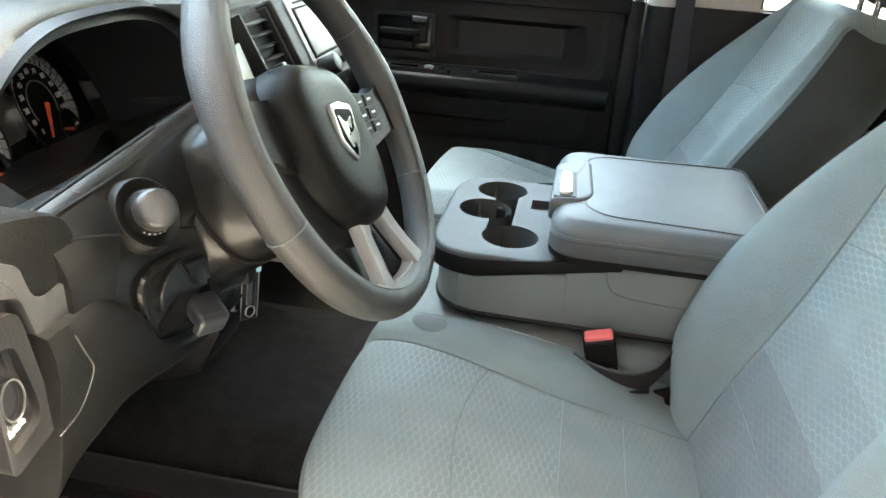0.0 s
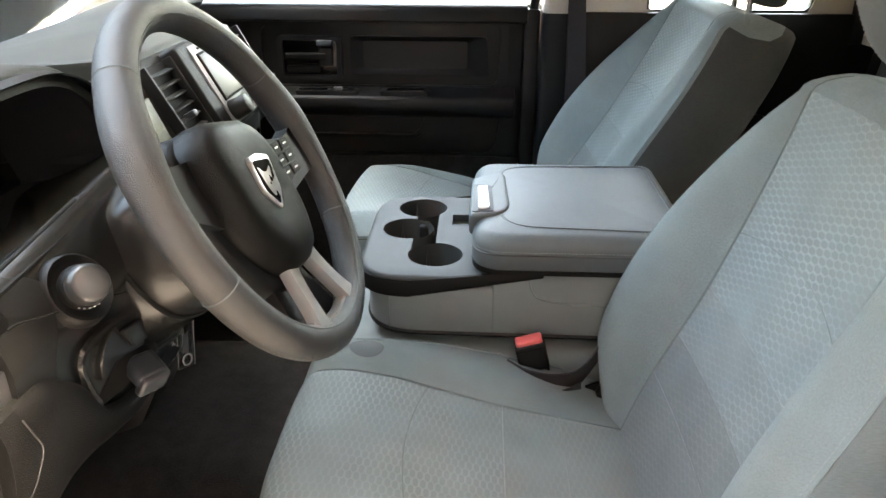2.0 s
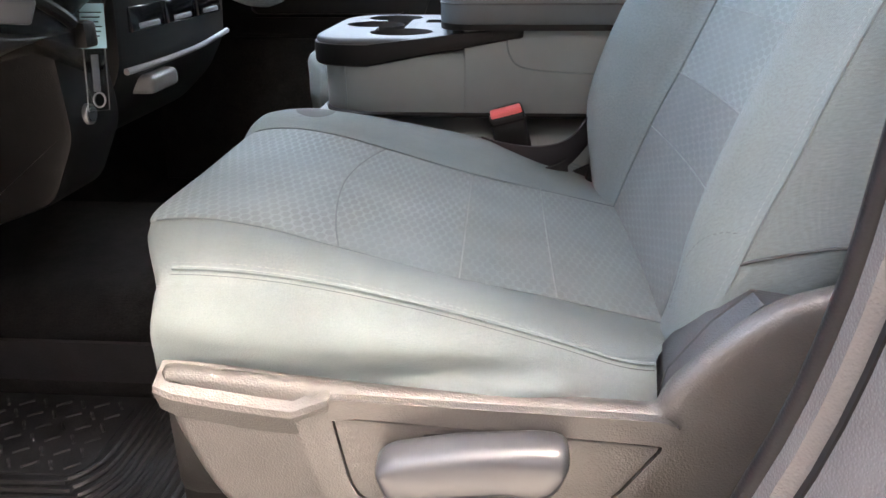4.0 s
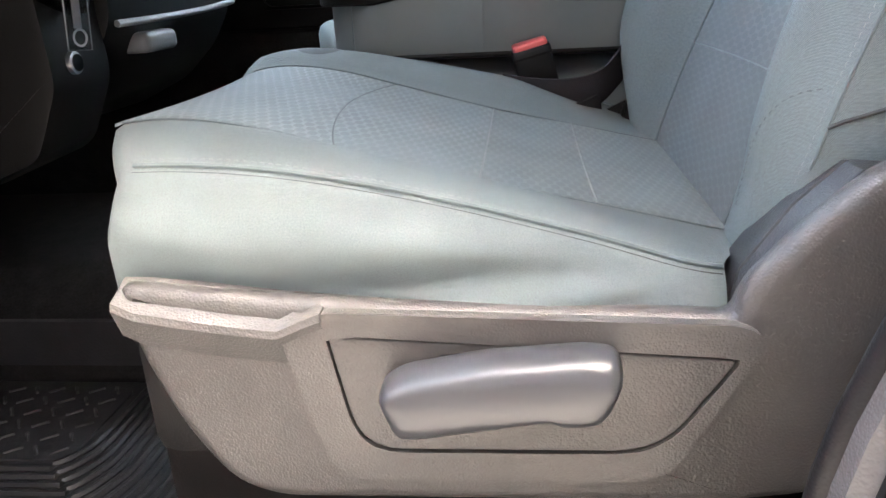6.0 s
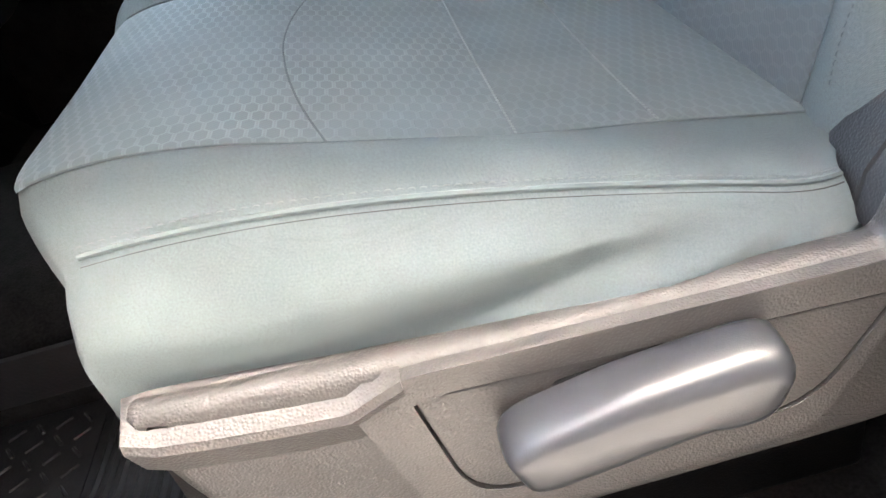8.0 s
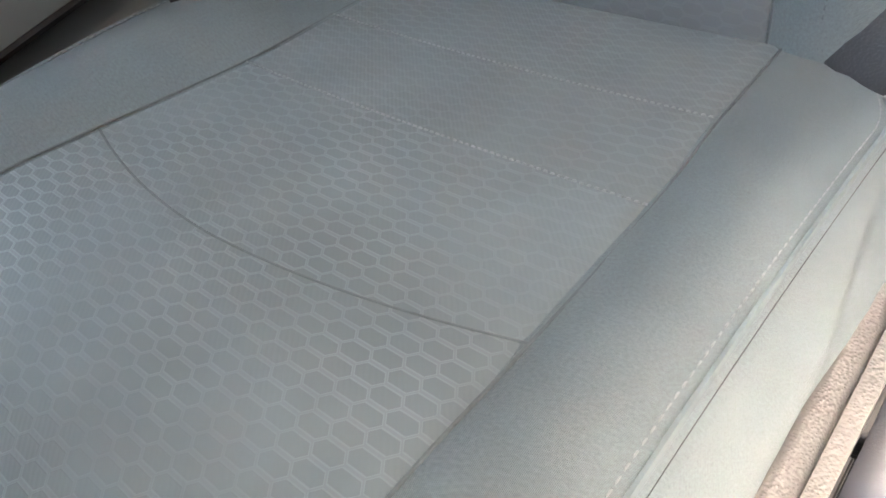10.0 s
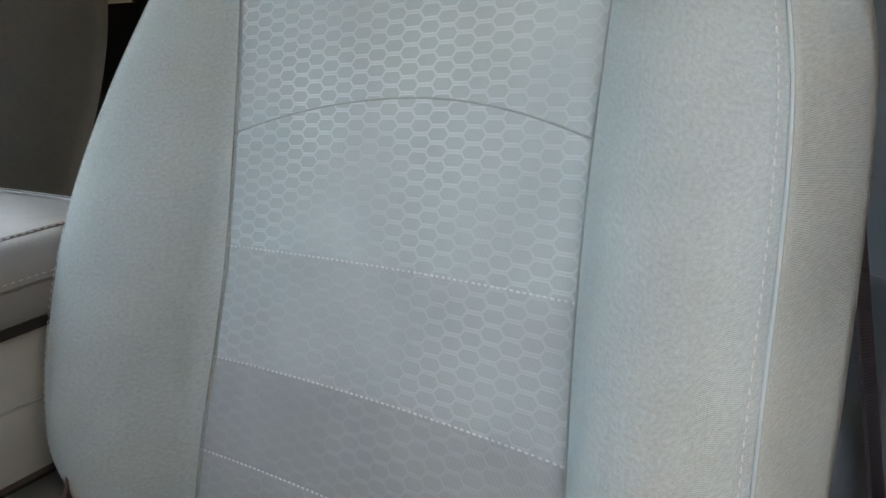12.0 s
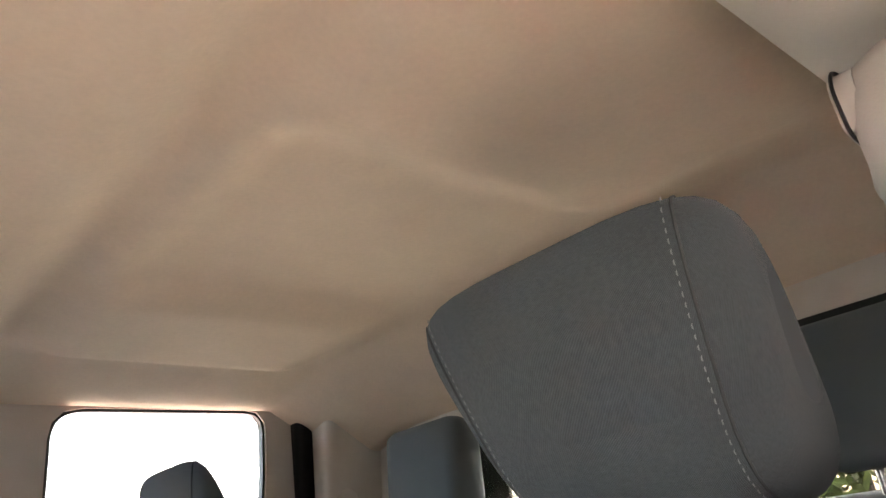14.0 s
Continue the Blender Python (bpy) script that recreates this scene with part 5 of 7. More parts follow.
def buckle():
    b = empty("belt_buckle", (0.33, -0.20, 0.97))
    tagged(b, "black seat belt buckle with red button beside the driver seat", "belt buckle")
    m = Matrix.Translation((0.314, -0.212, 1.036)) @ Euler((radians(6), radians(-14), radians(4))).to_matrix().to_4x4()
    part("housing", rbox((0.050, 0.027, 0.058), 0.006, 3, m), PLASTIC_DARK, b)
    part("release_button", rbox((0.044, 0.021, 0.016), 0.004, 3, m @ Matrix.Translation((0, -0.001, 0.0275))), RED, b, "red button")
    part("button_frame", rbox((0.0505, 0.0275, 0.004), 0.0015, 2, m @ Matrix.Translation((0, 0, 0.018))), PLASTIC_DASH, b)
    part("neck", rbox((0.036, 0.014, 0.05), 0.004, 2, m @ Matrix.Translation((0.006, 0.0, -0.05))), PLASTIC_DARK, b)
    # a broad bight of webbing lies round its foot
    pts = spline([(0.276, -0.218, 1.008), (0.305, -0.240, 1.006), (0.350, -0.248, 1.004), (0.388, -0.238, 1.010), (0.416, -0.215, 1.030), (0.437, -0.200, 1.062)], 26)
    part("loop_strap", strap(pts, [(0.05, -0.35, 1.0)] * 26, 0.024), WEB, b)
    pts = spline([(0.287, -0.228, 0.984), (0.320, -0.243, 0.980), (0.360, -0.246, 0.978), (0.395, -0.236, 0.990)], 18)
    part("under_strap", strap(pts, [(0.1, -0.5, 1.0)] * 18, 0.020), WEB, b)
    part("anchor_bracket", rbox((0.085, 0.008, 0.05), 0.003, 2, Matrix.Translation((0.425, -0.222, 0.965)) @ Euler((0, radians(-25), 0)).to_matrix().to_4x4()), PLASTIC_DASH, b)
    part("anchor_cover", rbox((0.05, 0.03, 0.06), 0.008, 2, Matrix.Translation((0.452, -0.225, 0.99)) @ Euler((0, radians(20), 0)).to_matrix().to_4x4()), PLASTIC_DARK, b)


buckle()


# ---- steering wheel ----
WC = Vector((-0.038, -0.462, 1.423))
WT = radians(28.5)
WU, WV, WN = Vector((-math.sin(WT), 0, math.cos(WT))), Vector((0, 1, 0)), Vector((math.cos(WT), 0, math.sin(WT)))
WM = Matrix(((WV.x, WU.x, WN.x, WC.x), (WV.y, WU.y, WN.y, WC.y), (WV.z, WU.z, WN.z, WC.z), (0, 0, 0, 1))) @ pose(0, 0, 0, 0, 0, -12)


def wp(r, u, n):
    """Wheel coordinates: r to the passenger side, u up, n to the driver."""
    return WM @ Vector((r, u, n))


def steering_wheel():
    w = empty("steering_wheel", wp(0, 0, -0.06))
    tagged(w, "black grained leather steering wheel with grey spoke trim", "steering wheel")
    R = 0.2025
    bm = bmesh.new()
    N, S = 96, 16
    rings = []
    for i in range(N):
        q = 2 * math.pi * i / N
        # thicker where the thumbs rest
        k = 1 + 0.16 * math.exp(-((math.sin(q) - 0.30) / 0.22) ** 2) * (abs(math.cos(q)) > 0.3)
        ring = []
        for j in range(S):
            p = 2 * math.pi * j / S
            rr = R + 0.0195 * k * math.cos(p)
            ring.append(wp(rr * math.cos(q), rr * math.sin(q), 0.0205 * k * math.sin(p)))
        rings.append(ring)
    vs = [[bm.verts.new(p) for p in r] for r in rings]
    for i in range(N):
        for j in range(S):
            bm.faces.new((vs[i][j], vs[(i + 1) % N][j], vs[(i + 1) % N][(j + 1) % S], vs[i][(j + 1) % S]))
    rim = part("rim", bm, LEATHER, w)
    for ang in (38, 142, 205, 335):
        q = radians(ang)
        part("rim_seam", tube([wp((R + 0.0197 * math.cos(p)) * math.cos(q), (R + 0.0197 * math.cos(p)) * math.sin(q), 0.0207 * math.sin(p)) for p in (2 * math.pi * j / 20 for j in range(20))], 0.0009, 5, closed=True), SEAM, rim)
    th = radians(118)
    part("rim_thread", tube([wp((R + 0.0199 * math.cos(th)) * math.cos(q), (R + 0.0199 * math.cos(th)) * math.sin(q), 0.0208 * math.sin(th)) for q in (2 * math.pi * i / 96 for i in range(96))], 0.0007, 5, closed=True), SEAM, rim)

    def hp(r, u, n):
        """The hub sits a little low and deep in the rim."""
        k = min(1.0, math.hypot(r, u) / 0.19)
        return wp(r - 0.014 * (1 - k), u - 0.022 * (1 - k), n - 0.024 * (1 - k))

    # airbag cover
    pad = round_poly([(-0.108, 0.050), (-0.064, 0.084), (0.036, 0.084), (0.072, 0.045), (0.076, -0.045), (0.036, -0.105), (-0.036, -0.105), (-0.094, -0.045)], 0.033, 6)
    rings = []
    for f, n in ((1.0, -0.03), (1.02, -0.005), (1.0, 0.012), (0.95, 0.024), (0.86, 0.033), (0.7, 0.039), (0.4, 0.042), (0.08, 0.043)):
        rings.append([hp(p[0] * f, p[1] * f, n) for p in pad])
    hub = part("airbag_cover", loft(rings), PLASTIC_DASH, w, "grained airbag cover", smooth=60)
    part("lower_cover", loft([[hp(p[0] * f - 0.010, p[1] * f - 0.010, n) for p in pad] for f, n in ((0.9, -0.07), (1.10, -0.058), (1.12, -0.030), (1.08, -0.012), (1.00, -0.004))]), PLASTIC_DARK, w, smooth=60)
    # badge: a plain shield
    sh = [(-0.030, 0.026), (0.0, 0.031), (0.030, 0.026), (0.027, -0.012), (0.0, -0.036), (-0.027, -0.012)]
    b0 = round_poly(sh, 0.006, 4)
    part("badge", loft([[hp(p[0] * f - 0.010, p[1] * f + 0.008, n) for p in b0] for f, n in ((1.0, 0.0395), (1.0, 0.0445), (0.94, 0.046))]), SILVER, hub, "bright shield-shaped badge")
    part("badge_field", loft([[hp(p[0] * f - 0.010, p[1] * f + 0.008, n) for p in b0] for f, n in ((0.84, 0.045), (0.82, 0.0465))]), GLOSS_BLACK, hub)
    part("badge_mark", loft([[hp(a * f - 0.010, b * f + 0.008, n) for a, b in round_poly([(-0.020, 0.018), (-0.005, 0.012), (0.005, 0.012), (0.020, 0.018), (0.014, -0.002), (0.004, -0.020), (-0.004, -0.020), (-0.014, -0.002)], 0.003)] for f, n in ((0.95, 0.0462), (0.85, 0.0478))]), SILVER, hub)
    # side spokes with switch pods
    for s in (-1, 1):
        sp = [(s * 0.075, 0.052), (s * 0.150, 0.040), (s * 0.195, 0.055), (s * 0.195, -0.012), (s * 0.150, -0.018), (s * 0.078, -0.030)]
        part("side_spoke", loft([[hp(p[0], p[1], n) for p in round_poly(sp, 0.012)] for n in (-0.020, 0.004)]), PLASTIC_DARK, w)
        if s < 0:
            continue
        pod = round_poly([(s * 0.080, 0.052), (s * 0.136, 0.040), (s * 0.138, -0.006), (s * 0.083, -0.014)], 0.010)
        c = Vector((s * 0.109, 0.018))
        pd = part("switch_pod", loft([[hp(c.x + (p[0] - c.x) * f, c.y + (p[1] - c.y) * f, n) for p in pod] for f, n in ((1.0, 0.0), (1.0, 0.010), (0.94, 0.0125))]), PLASTIC_DARK, w)
        for i in range(3):
            for j in range(2):
                x, y = c.x + (j - 0.5) * 0.024, c.y + (1 - i) * 0.0165
                part("switch_button", loft([[hp(x + (a) * f, y + (b) * f, n) for a, b in round_poly([(-0.0105, -0.007), (0.0105, -0.007), (0.0105, 0.007), (-0.0105, 0.007)], 0.002)] for f, n in ((1.0, 0.011), (1.0, 0.0155), (0.88, 0.017))]), PLASTIC_DASH, pd)
                part("button_mark", loft([[hp(x + a, y + b, n) for a, b in ((-0.004, -0.0012), (0.004, -0.0012), (0.004, 0.0012), (-0.004, 0.0012))] for n in (0.0168, 0.0174)]), WHITE, pd)
    # forked lower spoke: flat satin arms round a dark recess
    def ribbon(pts, half, thick, nm, mat, par, lab=""):
        """A flat bar in the wheel's plane through (r, u, n) points."""
        rings = []
        for i, p in enumerate(pts):
            p = Vector(p)
            t = (Vector(pts[min(i + 1, len(pts) - 1)]) - Vector(pts[max(i - 1, 0)])).normalized()
            k = Vector((t.y, -t.x, 0)).normalized()
            h = half[i] if isinstance(half, list) else half
            rings.append([hp(*(p + k * a * h + Vector((0, 0, b * thick)))) for a, b in ((-1, -1), (-1, 0.3), (-0.8, 0.9), (0, 1.0), (0.8, 0.9), (1, 0.3), (1, -1))])
        return part(nm, loft(rings), mat, par, lab)

    for s in (-1, 1):
        arm = spline([(0.012 + s * 0.026, -0.078, 0.010), (0.012 + s * 0.037, -0.115, 0.006), (0.012 + s * 0.048, -0.155, 0.006), (0.010 + s * 0.060, -0.190, 0.008)], 12)
        ribbon([tuple(p) for p in arm], [0.016, 0.0155, 0.015, 0.014, 0.0135, 0.013, 0.013, 0.0135, 0.014, 0.016, 0.018, 0.020], 0.007, "lower_spoke", PLASTIC_GREY, w, "satin grey trim")
    web = round_poly([(-0.040, -0.075), (0.040, -0.075), (0.066, -0.188), (0, -0.195), (-0.066, -0.188)], 0.01)
    part("spoke_web", loft([[hp(p[0], p[1], n) for p in web] for n in (-0.026, -0.012)]), PLASTIC_DARK, w)
    ribbon([(0.188 * math.sin(q), -0.188 * math.cos(q), 0.004) for q in (radians(-20 + 4 * i) for i in range(11))], 0.009, 0.006, "spoke_end", PLASTIC_GREY, w)
    # column shroud: a broad collar at the dashboard and a narrower nose towards the wheel
    CM = Matrix(((WV.x, WU.x, WN.x, WC.x), (WV.y, WU.y, WN.y, WC.y), (WV.z, WU.z, WN.z, WC.z), (0, 0, 0, 1)))
    col = empty("steering_column", CM @ Vector((0, 0, -0.2)))
    tagged(col, "black plastic steering column shroud below the wheel", "steering column")
    sec = round_poly([(-0.060, 0.078), (0.060, 0.078), (0.122, 0.058), (0.137, 0.020), (0.136, -0.030), (0.118, -0.078), (0.060, -0.106), (-0.060, -0.106), (-0.118, -0.078), (-0.136, -0.030), (-0.137, 0.020), (-0.122, 0.058)], 0.03, 4)

    def collar(rows):
        return loft([[CM @ Vector((p[0] * f, p[1] * f - dv, n)) for p in sec] for f, n, dv in rows])

    part("collar", collar(((1.0, -0.30, 0.02), (1.0, -0.135, 0.0), (0.995, -0.124, 0.0), (0.975, -0.119, 0.0), (0.90, -0.120, 0.0))), PLASTIC_SMOOTH, col, smooth=50)
    part("shroud", collar(((0.93, -0.150, 0.0), (0.955, -0.117, 0.0), (0.965, -0.108, 0.0), (0.955, -0.092, -0.001), (0.93, -0.075, -0.003), (0.87, -0.060, -0.006), (0.76, -0.050, -0.009), (0.60, -0.046, -0.012))), PLASTIC_SMOOTH, col, "smooth dark shroud", smooth=60)
    part("collar_seam", tube([CM @ Vector((p[0] * 0.962, p[1] * 0.962, -0.1185)) for p in sec], 0.0028, 6, closed=True), MATTE_BLACK, col)
    part("ignition_lug", rbox((0.05, 0.05, 0.03), 0.01, 3, CM @ Matrix.Translation((0.10, -0.06, -0.13))), PLASTIC_DASH, col)



steering_wheel()


# ---- dashboard ----
def on_plane(pts, x, thick, bevel=0.004):
    return prism(pts, "x", x - thick, x, bevel)


def dashboard():
    d = empty("dashboard", (-0.5, 0, 0.9))
    tagged(d, "dark grey grained dashboard with a paler top pad", "dashboard")
    # top pad across the cab
    prof = [(-1.00, 1.335), (-1.00, 1.385), (-0.80, 1.440), (-0.55, 1.490), (-0.36, 1.505), (-0.300, 1.500), (-0.286, 1.482), (-0.31, 1.45), (-0.5, 1.36)]
    sec = round_poly(prof, [0.01, 0.02, 0.05, 0.05, 0.03, 0.02, 0.012, 0.01, 0.01])
    sweep = [-0.235 + 1.035 * i / 20 for i in range(21)]
    part("top_pad", loft([[(max(x - 0.24 * step(y, 0.12, 0.7) * step(x, -1.0, -0.3), -1.0), y, z) for x, z in sec] for y in sweep]), PLASTIC_TOP, d, smooth=50)
    # cluster hood: an arch over the instruments, open towards the driver
    rings = []
    for x, f, up in ((-1.0, 0.80, -0.09), (-0.80, 0.88, -0.05), (-0.55, 0.97, -0.014), (-0.36, 1.0, 0.0), (-0.312, 1.0, -0.002), (-0.300, 0.99, -0.008)):
        ring = []
        for i in range(31):
            t = -1 + 2 * i / 30
            ring.append((x, -0.475 + 0.250 * t, 1.40 + up + 0.140 * f * (1 - abs(t) ** 3.2)))
        for i in range(31):
            t = 1 - 2 * i / 30
            ring.append((x + 0.004, -0.475 + 0.238 * t, 1.385 + up + 0.138 * f * (1 - abs(t) ** 3.2)))
        rings.append(ring)
    part("cluster_hood", loft(rings), PLASTIC_TOP, d, smooth=50)
    lip = [(-0.298, -0.475 + 0.246 * t, 1.394 + 0.136 * (1 - abs(t) ** 3.2)) for t in (-1 + i / 24 for i in range(49))]
    part("hood_lip", strap(lip, [(1.0, 0, -0.15)] * 49, 0.014), PLASTIC_DARK, d)
    # dark lining of the bay, with flat cheeks
    lin = []
    for x, w, h0, h1 in ((-0.304, 0.236, 1.360, 1.518), (-0.44, 0.200, 1.345, 1.490)):
        lin.append([(x, -0.475 + w * t, h0 + (h1 - h0) * (1 - abs(t) ** 3.4)) for t in (-1 + i / 12 for i in range(25))] + [(x, -0.475 + w * t, h0 - 0.004) for t in (1, 0.5, 0, -0.5, -1)])
    part("bay_lining", loft(lin, caps=False), PLASTIC_BAY, d)
    ck = [(-0.306, 1.366), (-0.400, 1.372), (-0.402, 1.462), (-0.372, 1.478), (-0.310, 1.486)]
    part("bay_facet", loft([[(x, -0.2445 - 0.26 * (-0.306 - x) + e, z) for x, z in round_poly(ck, 0.006, 3)] for e in (0.0, -0.008)]), PLASTIC_BAY, d)
    part("cheek", prism(round_poly([(-0.62, 1.33), (-0.25, 1.33), (-0.262, 1.40), (-0.30, 1.512), (-0.45, 1.50)], 0.012), "y", -0.243, -0.222, 0.006), PLASTIC_TOP, d)
    part("side_cap", prism(round_poly([(-1.0, 1.33), (-0.98, 1.38), (-0.7, 1.43), (-0.42, 1.45), (-0.27, 1.44), (-0.20, 1.40), (-0.20, 1.33)], 0.02), "y", -0.83, -0.715, 0.012), PLASTIC_DASH, d)
    # driver panel: one smooth sheet from the instrument bay over a soft crest down to the knee
    def bow(y):
        return -0.050 * step(y, -0.50, -0.30)

    def face_x(y, z):
        return smooth1(z, [1.00, 1.10, 1.16, 1.20, 1.225, 1.26, 1.30, 1.34, 1.38, 1.41], [-0.19, -0.176, -0.168, -0.163, -0.159, -0.153, -0.146, -0.14, -0.137, -0.139]) + bow(y)

    def rise(y):
        return 0.10 * (y + 0.70)

    def low_z(y):
        return smooth1(y, [-0.8, -0.707, -0.661, -0.603, -0.519, -0.3], [1.253, 1.253, 1.239, 1.212, 1.195, 1.13])

    rings = []
    for i in range(41):
        y = -0.79 + 0.50 * i / 40
        lo = low_z(y)
        pts = [(-0.36, 1.345), (-0.310, 1.364), (-0.250, 1.392), (-0.205, 1.418), (-0.182, 1.430 + rise(y)), (-0.174, 1.431 + rise(y)), (-0.163, 1.4215 + 0.6 * rise(y)), (-0.152, 1.4110 + 0.2 * rise(y)), (-0.144, 1.398), (-0.140, 1.386)]
        pts = [(x + bow(y), z) for x, z in pts]
        pts += [(face_x(y, z), z) for z in (1.372 + (lo + 0.012 - 1.372) * k / 14 for k in range(15))]
        pts += [(face_x(y, lo) - 0.004, lo + 0.003), (face_x(y, lo) - 0.016, lo), (face_x(y, lo) - 0.07, lo + 0.02), (-0.36 + bow(y), lo + 0.03)]
        rings.append([(x, y, z) for x, z in pts])
    part("driver_panel", loft(rings), PLASTIC_SMOOTH, d, smooth=70)
    # narrow wedge-shaped slot along the crest under a raised ridge
    part("crest_ridge", tube([(-0.177, y, 1.4305 + rise(y)) for y in (-0.79 + 0.20 * k / 10 for k in range(11))], 0.0028, 8), PLASTIC_DASH, d)
    part("crest_slot", tube([(-0.1655 + 0.004 * k / 10, y, 1.4245 - 0.003 * (1 - k / 10) + 0.6 * rise(y)) for k, y in ((k, -0.765 + 0.125 * k / 10) for k in range(11))], [0.0034 - 0.00028 * k for k in range(11)], 6), MATTE_BLACK, d)
    # lower face
    rings = []
    for i in range(33):
        y = -0.33 + 1.13 * i / 32
        dx = -0.28 * step(y, 0.10, 0.60) - 0.05 * step(y, -0.42, -0.22)
        pts = [(-0.30, 1.335), (-0.158, 1.385), (-0.148, 1.380), (-0.155, 1.33), (-0.178, 1.25), (-0.205, 1.19), (-0.26, 1.13), (-0.40, 1.08), (-0.7, 1.10), (-0.7, 1.33)]
        rings.append([(x + dx, y, z) for x, z in pts])
    part("lower_face", loft(rings), PLASTIC_DASH, d, smooth=50)
    # padded knee bolster, its upper edge running down from the vent to a lip under the brake release
    def top_z(y):
        return smooth1(y, [-0.95, -0.8, -0.758, -0.723, -0.694, -0.682, -0.658, -0.601, -0.52], [1.353, 1.354, 1.349, 1.325, 1.297, 1.277, 1.248, 1.219, 1.205])

    def foot_z(y):
        return smooth1(y, [-0.95, -0.87, -0.799, -0.753, -0.719, -0.652, -0.599, -0.522], [1.1, 1.14, 1.194, 1.205, 1.21, 1.197, 1.187, 1.194])

    rings = []
    for i in range(53):
        y = -0.826 + 0.35 * i / 52
        t_, f_ = top_z(y), foot_z(y)
        h_ = t_ - f_
        ring = [(-0.30, t_ - 0.012), (face_x(y, t_) - 0.008, t_)]
        for k in range(11):
            u = k / 10
            z = t_ - 0.003 - (h_ - 0.010) * u
            ring.append((face_x(y, z) + 0.004 + 0.010 * (1 - (2 * u - 1) ** 4), z))
        ring += [(face_x(y, f_) - 0.010, f_), (-0.30, f_ + 0.01)]
        rings.append([(x, y, z) for x, z in ring])
    part("knee_bolster", loft(rings), PLASTIC_DASH, d, "padded grained knee bolster", smooth=60)
    split = spline([(-0.780, 1.409), (-0.762, 1.405), (-0.690, 1.379), (-0.662, 1.369), (-0.625, 1.356), (-0.567, 1.333), (-0.545, 1.326)], 30)
    part("panel_split", tube([(face_x(p[0], p[1]) + 0.0003, p[0], p[1]) for p in [Vector((q[0], q[1])) for q in split]], 0.0011, 5), MATTE_BLACK, d)
    # headlamp dial in its dished boss
    ka = Vector((0.72, -0.50, 0.48)).normalized()
    kn = Matrix.Translation((-0.1285, -0.6885, 1.399)) @ ka.to_track_quat("Z", "Y").to_matrix().to_4x4() @ Matrix.Scale(0.70, 4)
    kd = Matrix.Translation((-0.1315, -0.6860, 1.3970)) @ Vector((0.82, -0.22, 0.52)).to_track_quat("Z", "Y").to_matrix().to_4x4()
    ringp = [(0.0350, -0.012), (0.0330, -0.001), (0.0312, 0.0008), (0.0292, 0.0), (0.0262, -0.003), (0.022, -0.0035), (0.0, -0.0035)]
    bm = loft([[kd @ Vector((max(r, 0.0004) * math.cos(2 * math.pi * i / 40), max(r, 0.0004) * math.sin(2 * math.pi * i / 40), z)) for i in range(40)] for r, z in ringp], caps=False)
    kb = part("headlamp_dial", bm, PLASTIC_DASH, d)
    part("dial_skirt", cyl(0.0300, 0.0275, 0.020, 40, kn @ Matrix.Translation((0, 0, 0.004)), 0.003), MATTE_BLACK, kb)
    part("dial_ring", cyl(0.0270, 0.0250, 0.018, 40, kn @ Matrix.Translation((0, 0, 0.020)), 0.003), PLASTIC_SATIN, kb)
    cap = [(0.0245, 0.027), (0.0240, 0.031), (0.0215, 0.0335), (0.018, 0.0348), (0.010, 0.0355), (0.0004, 0.0357)]
    part("dial_cap", loft([[kn @ Vector((r * math.cos(2 * math.pi * i / 40), r * math.sin(2 * math.pi * i / 40), z)) for i in range(40)] for r, z in cap]), PLASTIC_SATIN, kb, "grey dial face")
    for i in range(5):
        q = radians(-126 + 13 * i)
        part("dial_mark", rbox((0.0008, 0.0018, 0.004), 0, 1, kn @ Matrix.Translation((0.0289 * math.cos(q), 0.0289 * math.sin(q), 0.0065)) @ Euler((0, 0, q)).to_matrix().to_4x4()), WHITE, kb)
    # hidden plate added to stop sun leaking into the footwell
    part("dash_sun_blocker", at_box(-0.99, -0.36, -0.83, 0.83, 1.19, 1.28, 0.004), PLASTIC_DARK, d)
    # small cover in an arched recess
    def lay(pts, lift=0.0):
        """Points (y, z) laid on the driver panel."""
        return [(face_x(y, z) + lift, y, z) for y, z in pts]

    co = round_poly([(-0.665, 1.281), (-0.670, 1.307), (-0.657, 1.323), (-0.635, 1.329), (-0.585, 1.312), (-0.558, 1.294), (-0.515, 1.260), (-0.518, 1.251), (-0.596, 1.272), (-0.640, 1.289)], [0.004, 0.012, 0.012, 0.008, 0.01, 0.01, 0.004, 0.004, 0.01, 0.01], 4)
    rim_ = part("access_cover", loft([lay(co, -0.004), lay(co, 0.0050), lay([((y + 0.62) * 0.97 - 0.62, (z - 1.300) * 0.95 + 1.300) for y, z in co], 0.0065)]), PLASTIC_SMOOTH, d)
    ci = round_poly([(-0.639, 1.325), (-0.584, 1.309), (-0.534, 1.267), (-0.606, 1.284)], 0.006, 3)
    part("door_gap", loft([lay(ci, 0.003), lay(ci, 0.0070)]), MATTE_BLACK, rim_)
    part("cover_door", loft([lay([((y + 0.575) * 0.94 - 0.575, (z - 1.285) * 0.92 + 1.285) for y, z in ci], e) for e in (0.003, 0.0105)] + [lay([((y + 0.575) * 0.90 - 0.575, (z - 1.285) * 0.87 + 1.285) for y, z in ci], 0.0120)]), PLASTIC_SMOOTH, rim_)
    arch = spline([(-0.670, 1.258), (-0.682, 1.278), (-0.695, 1.304), (-0.701, 1.328), (-0.687, 1.337), (-0.662, 1.336), (-0.635, 1.331), (-0.586, 1.315), (-0.561, 1.296)], 40)
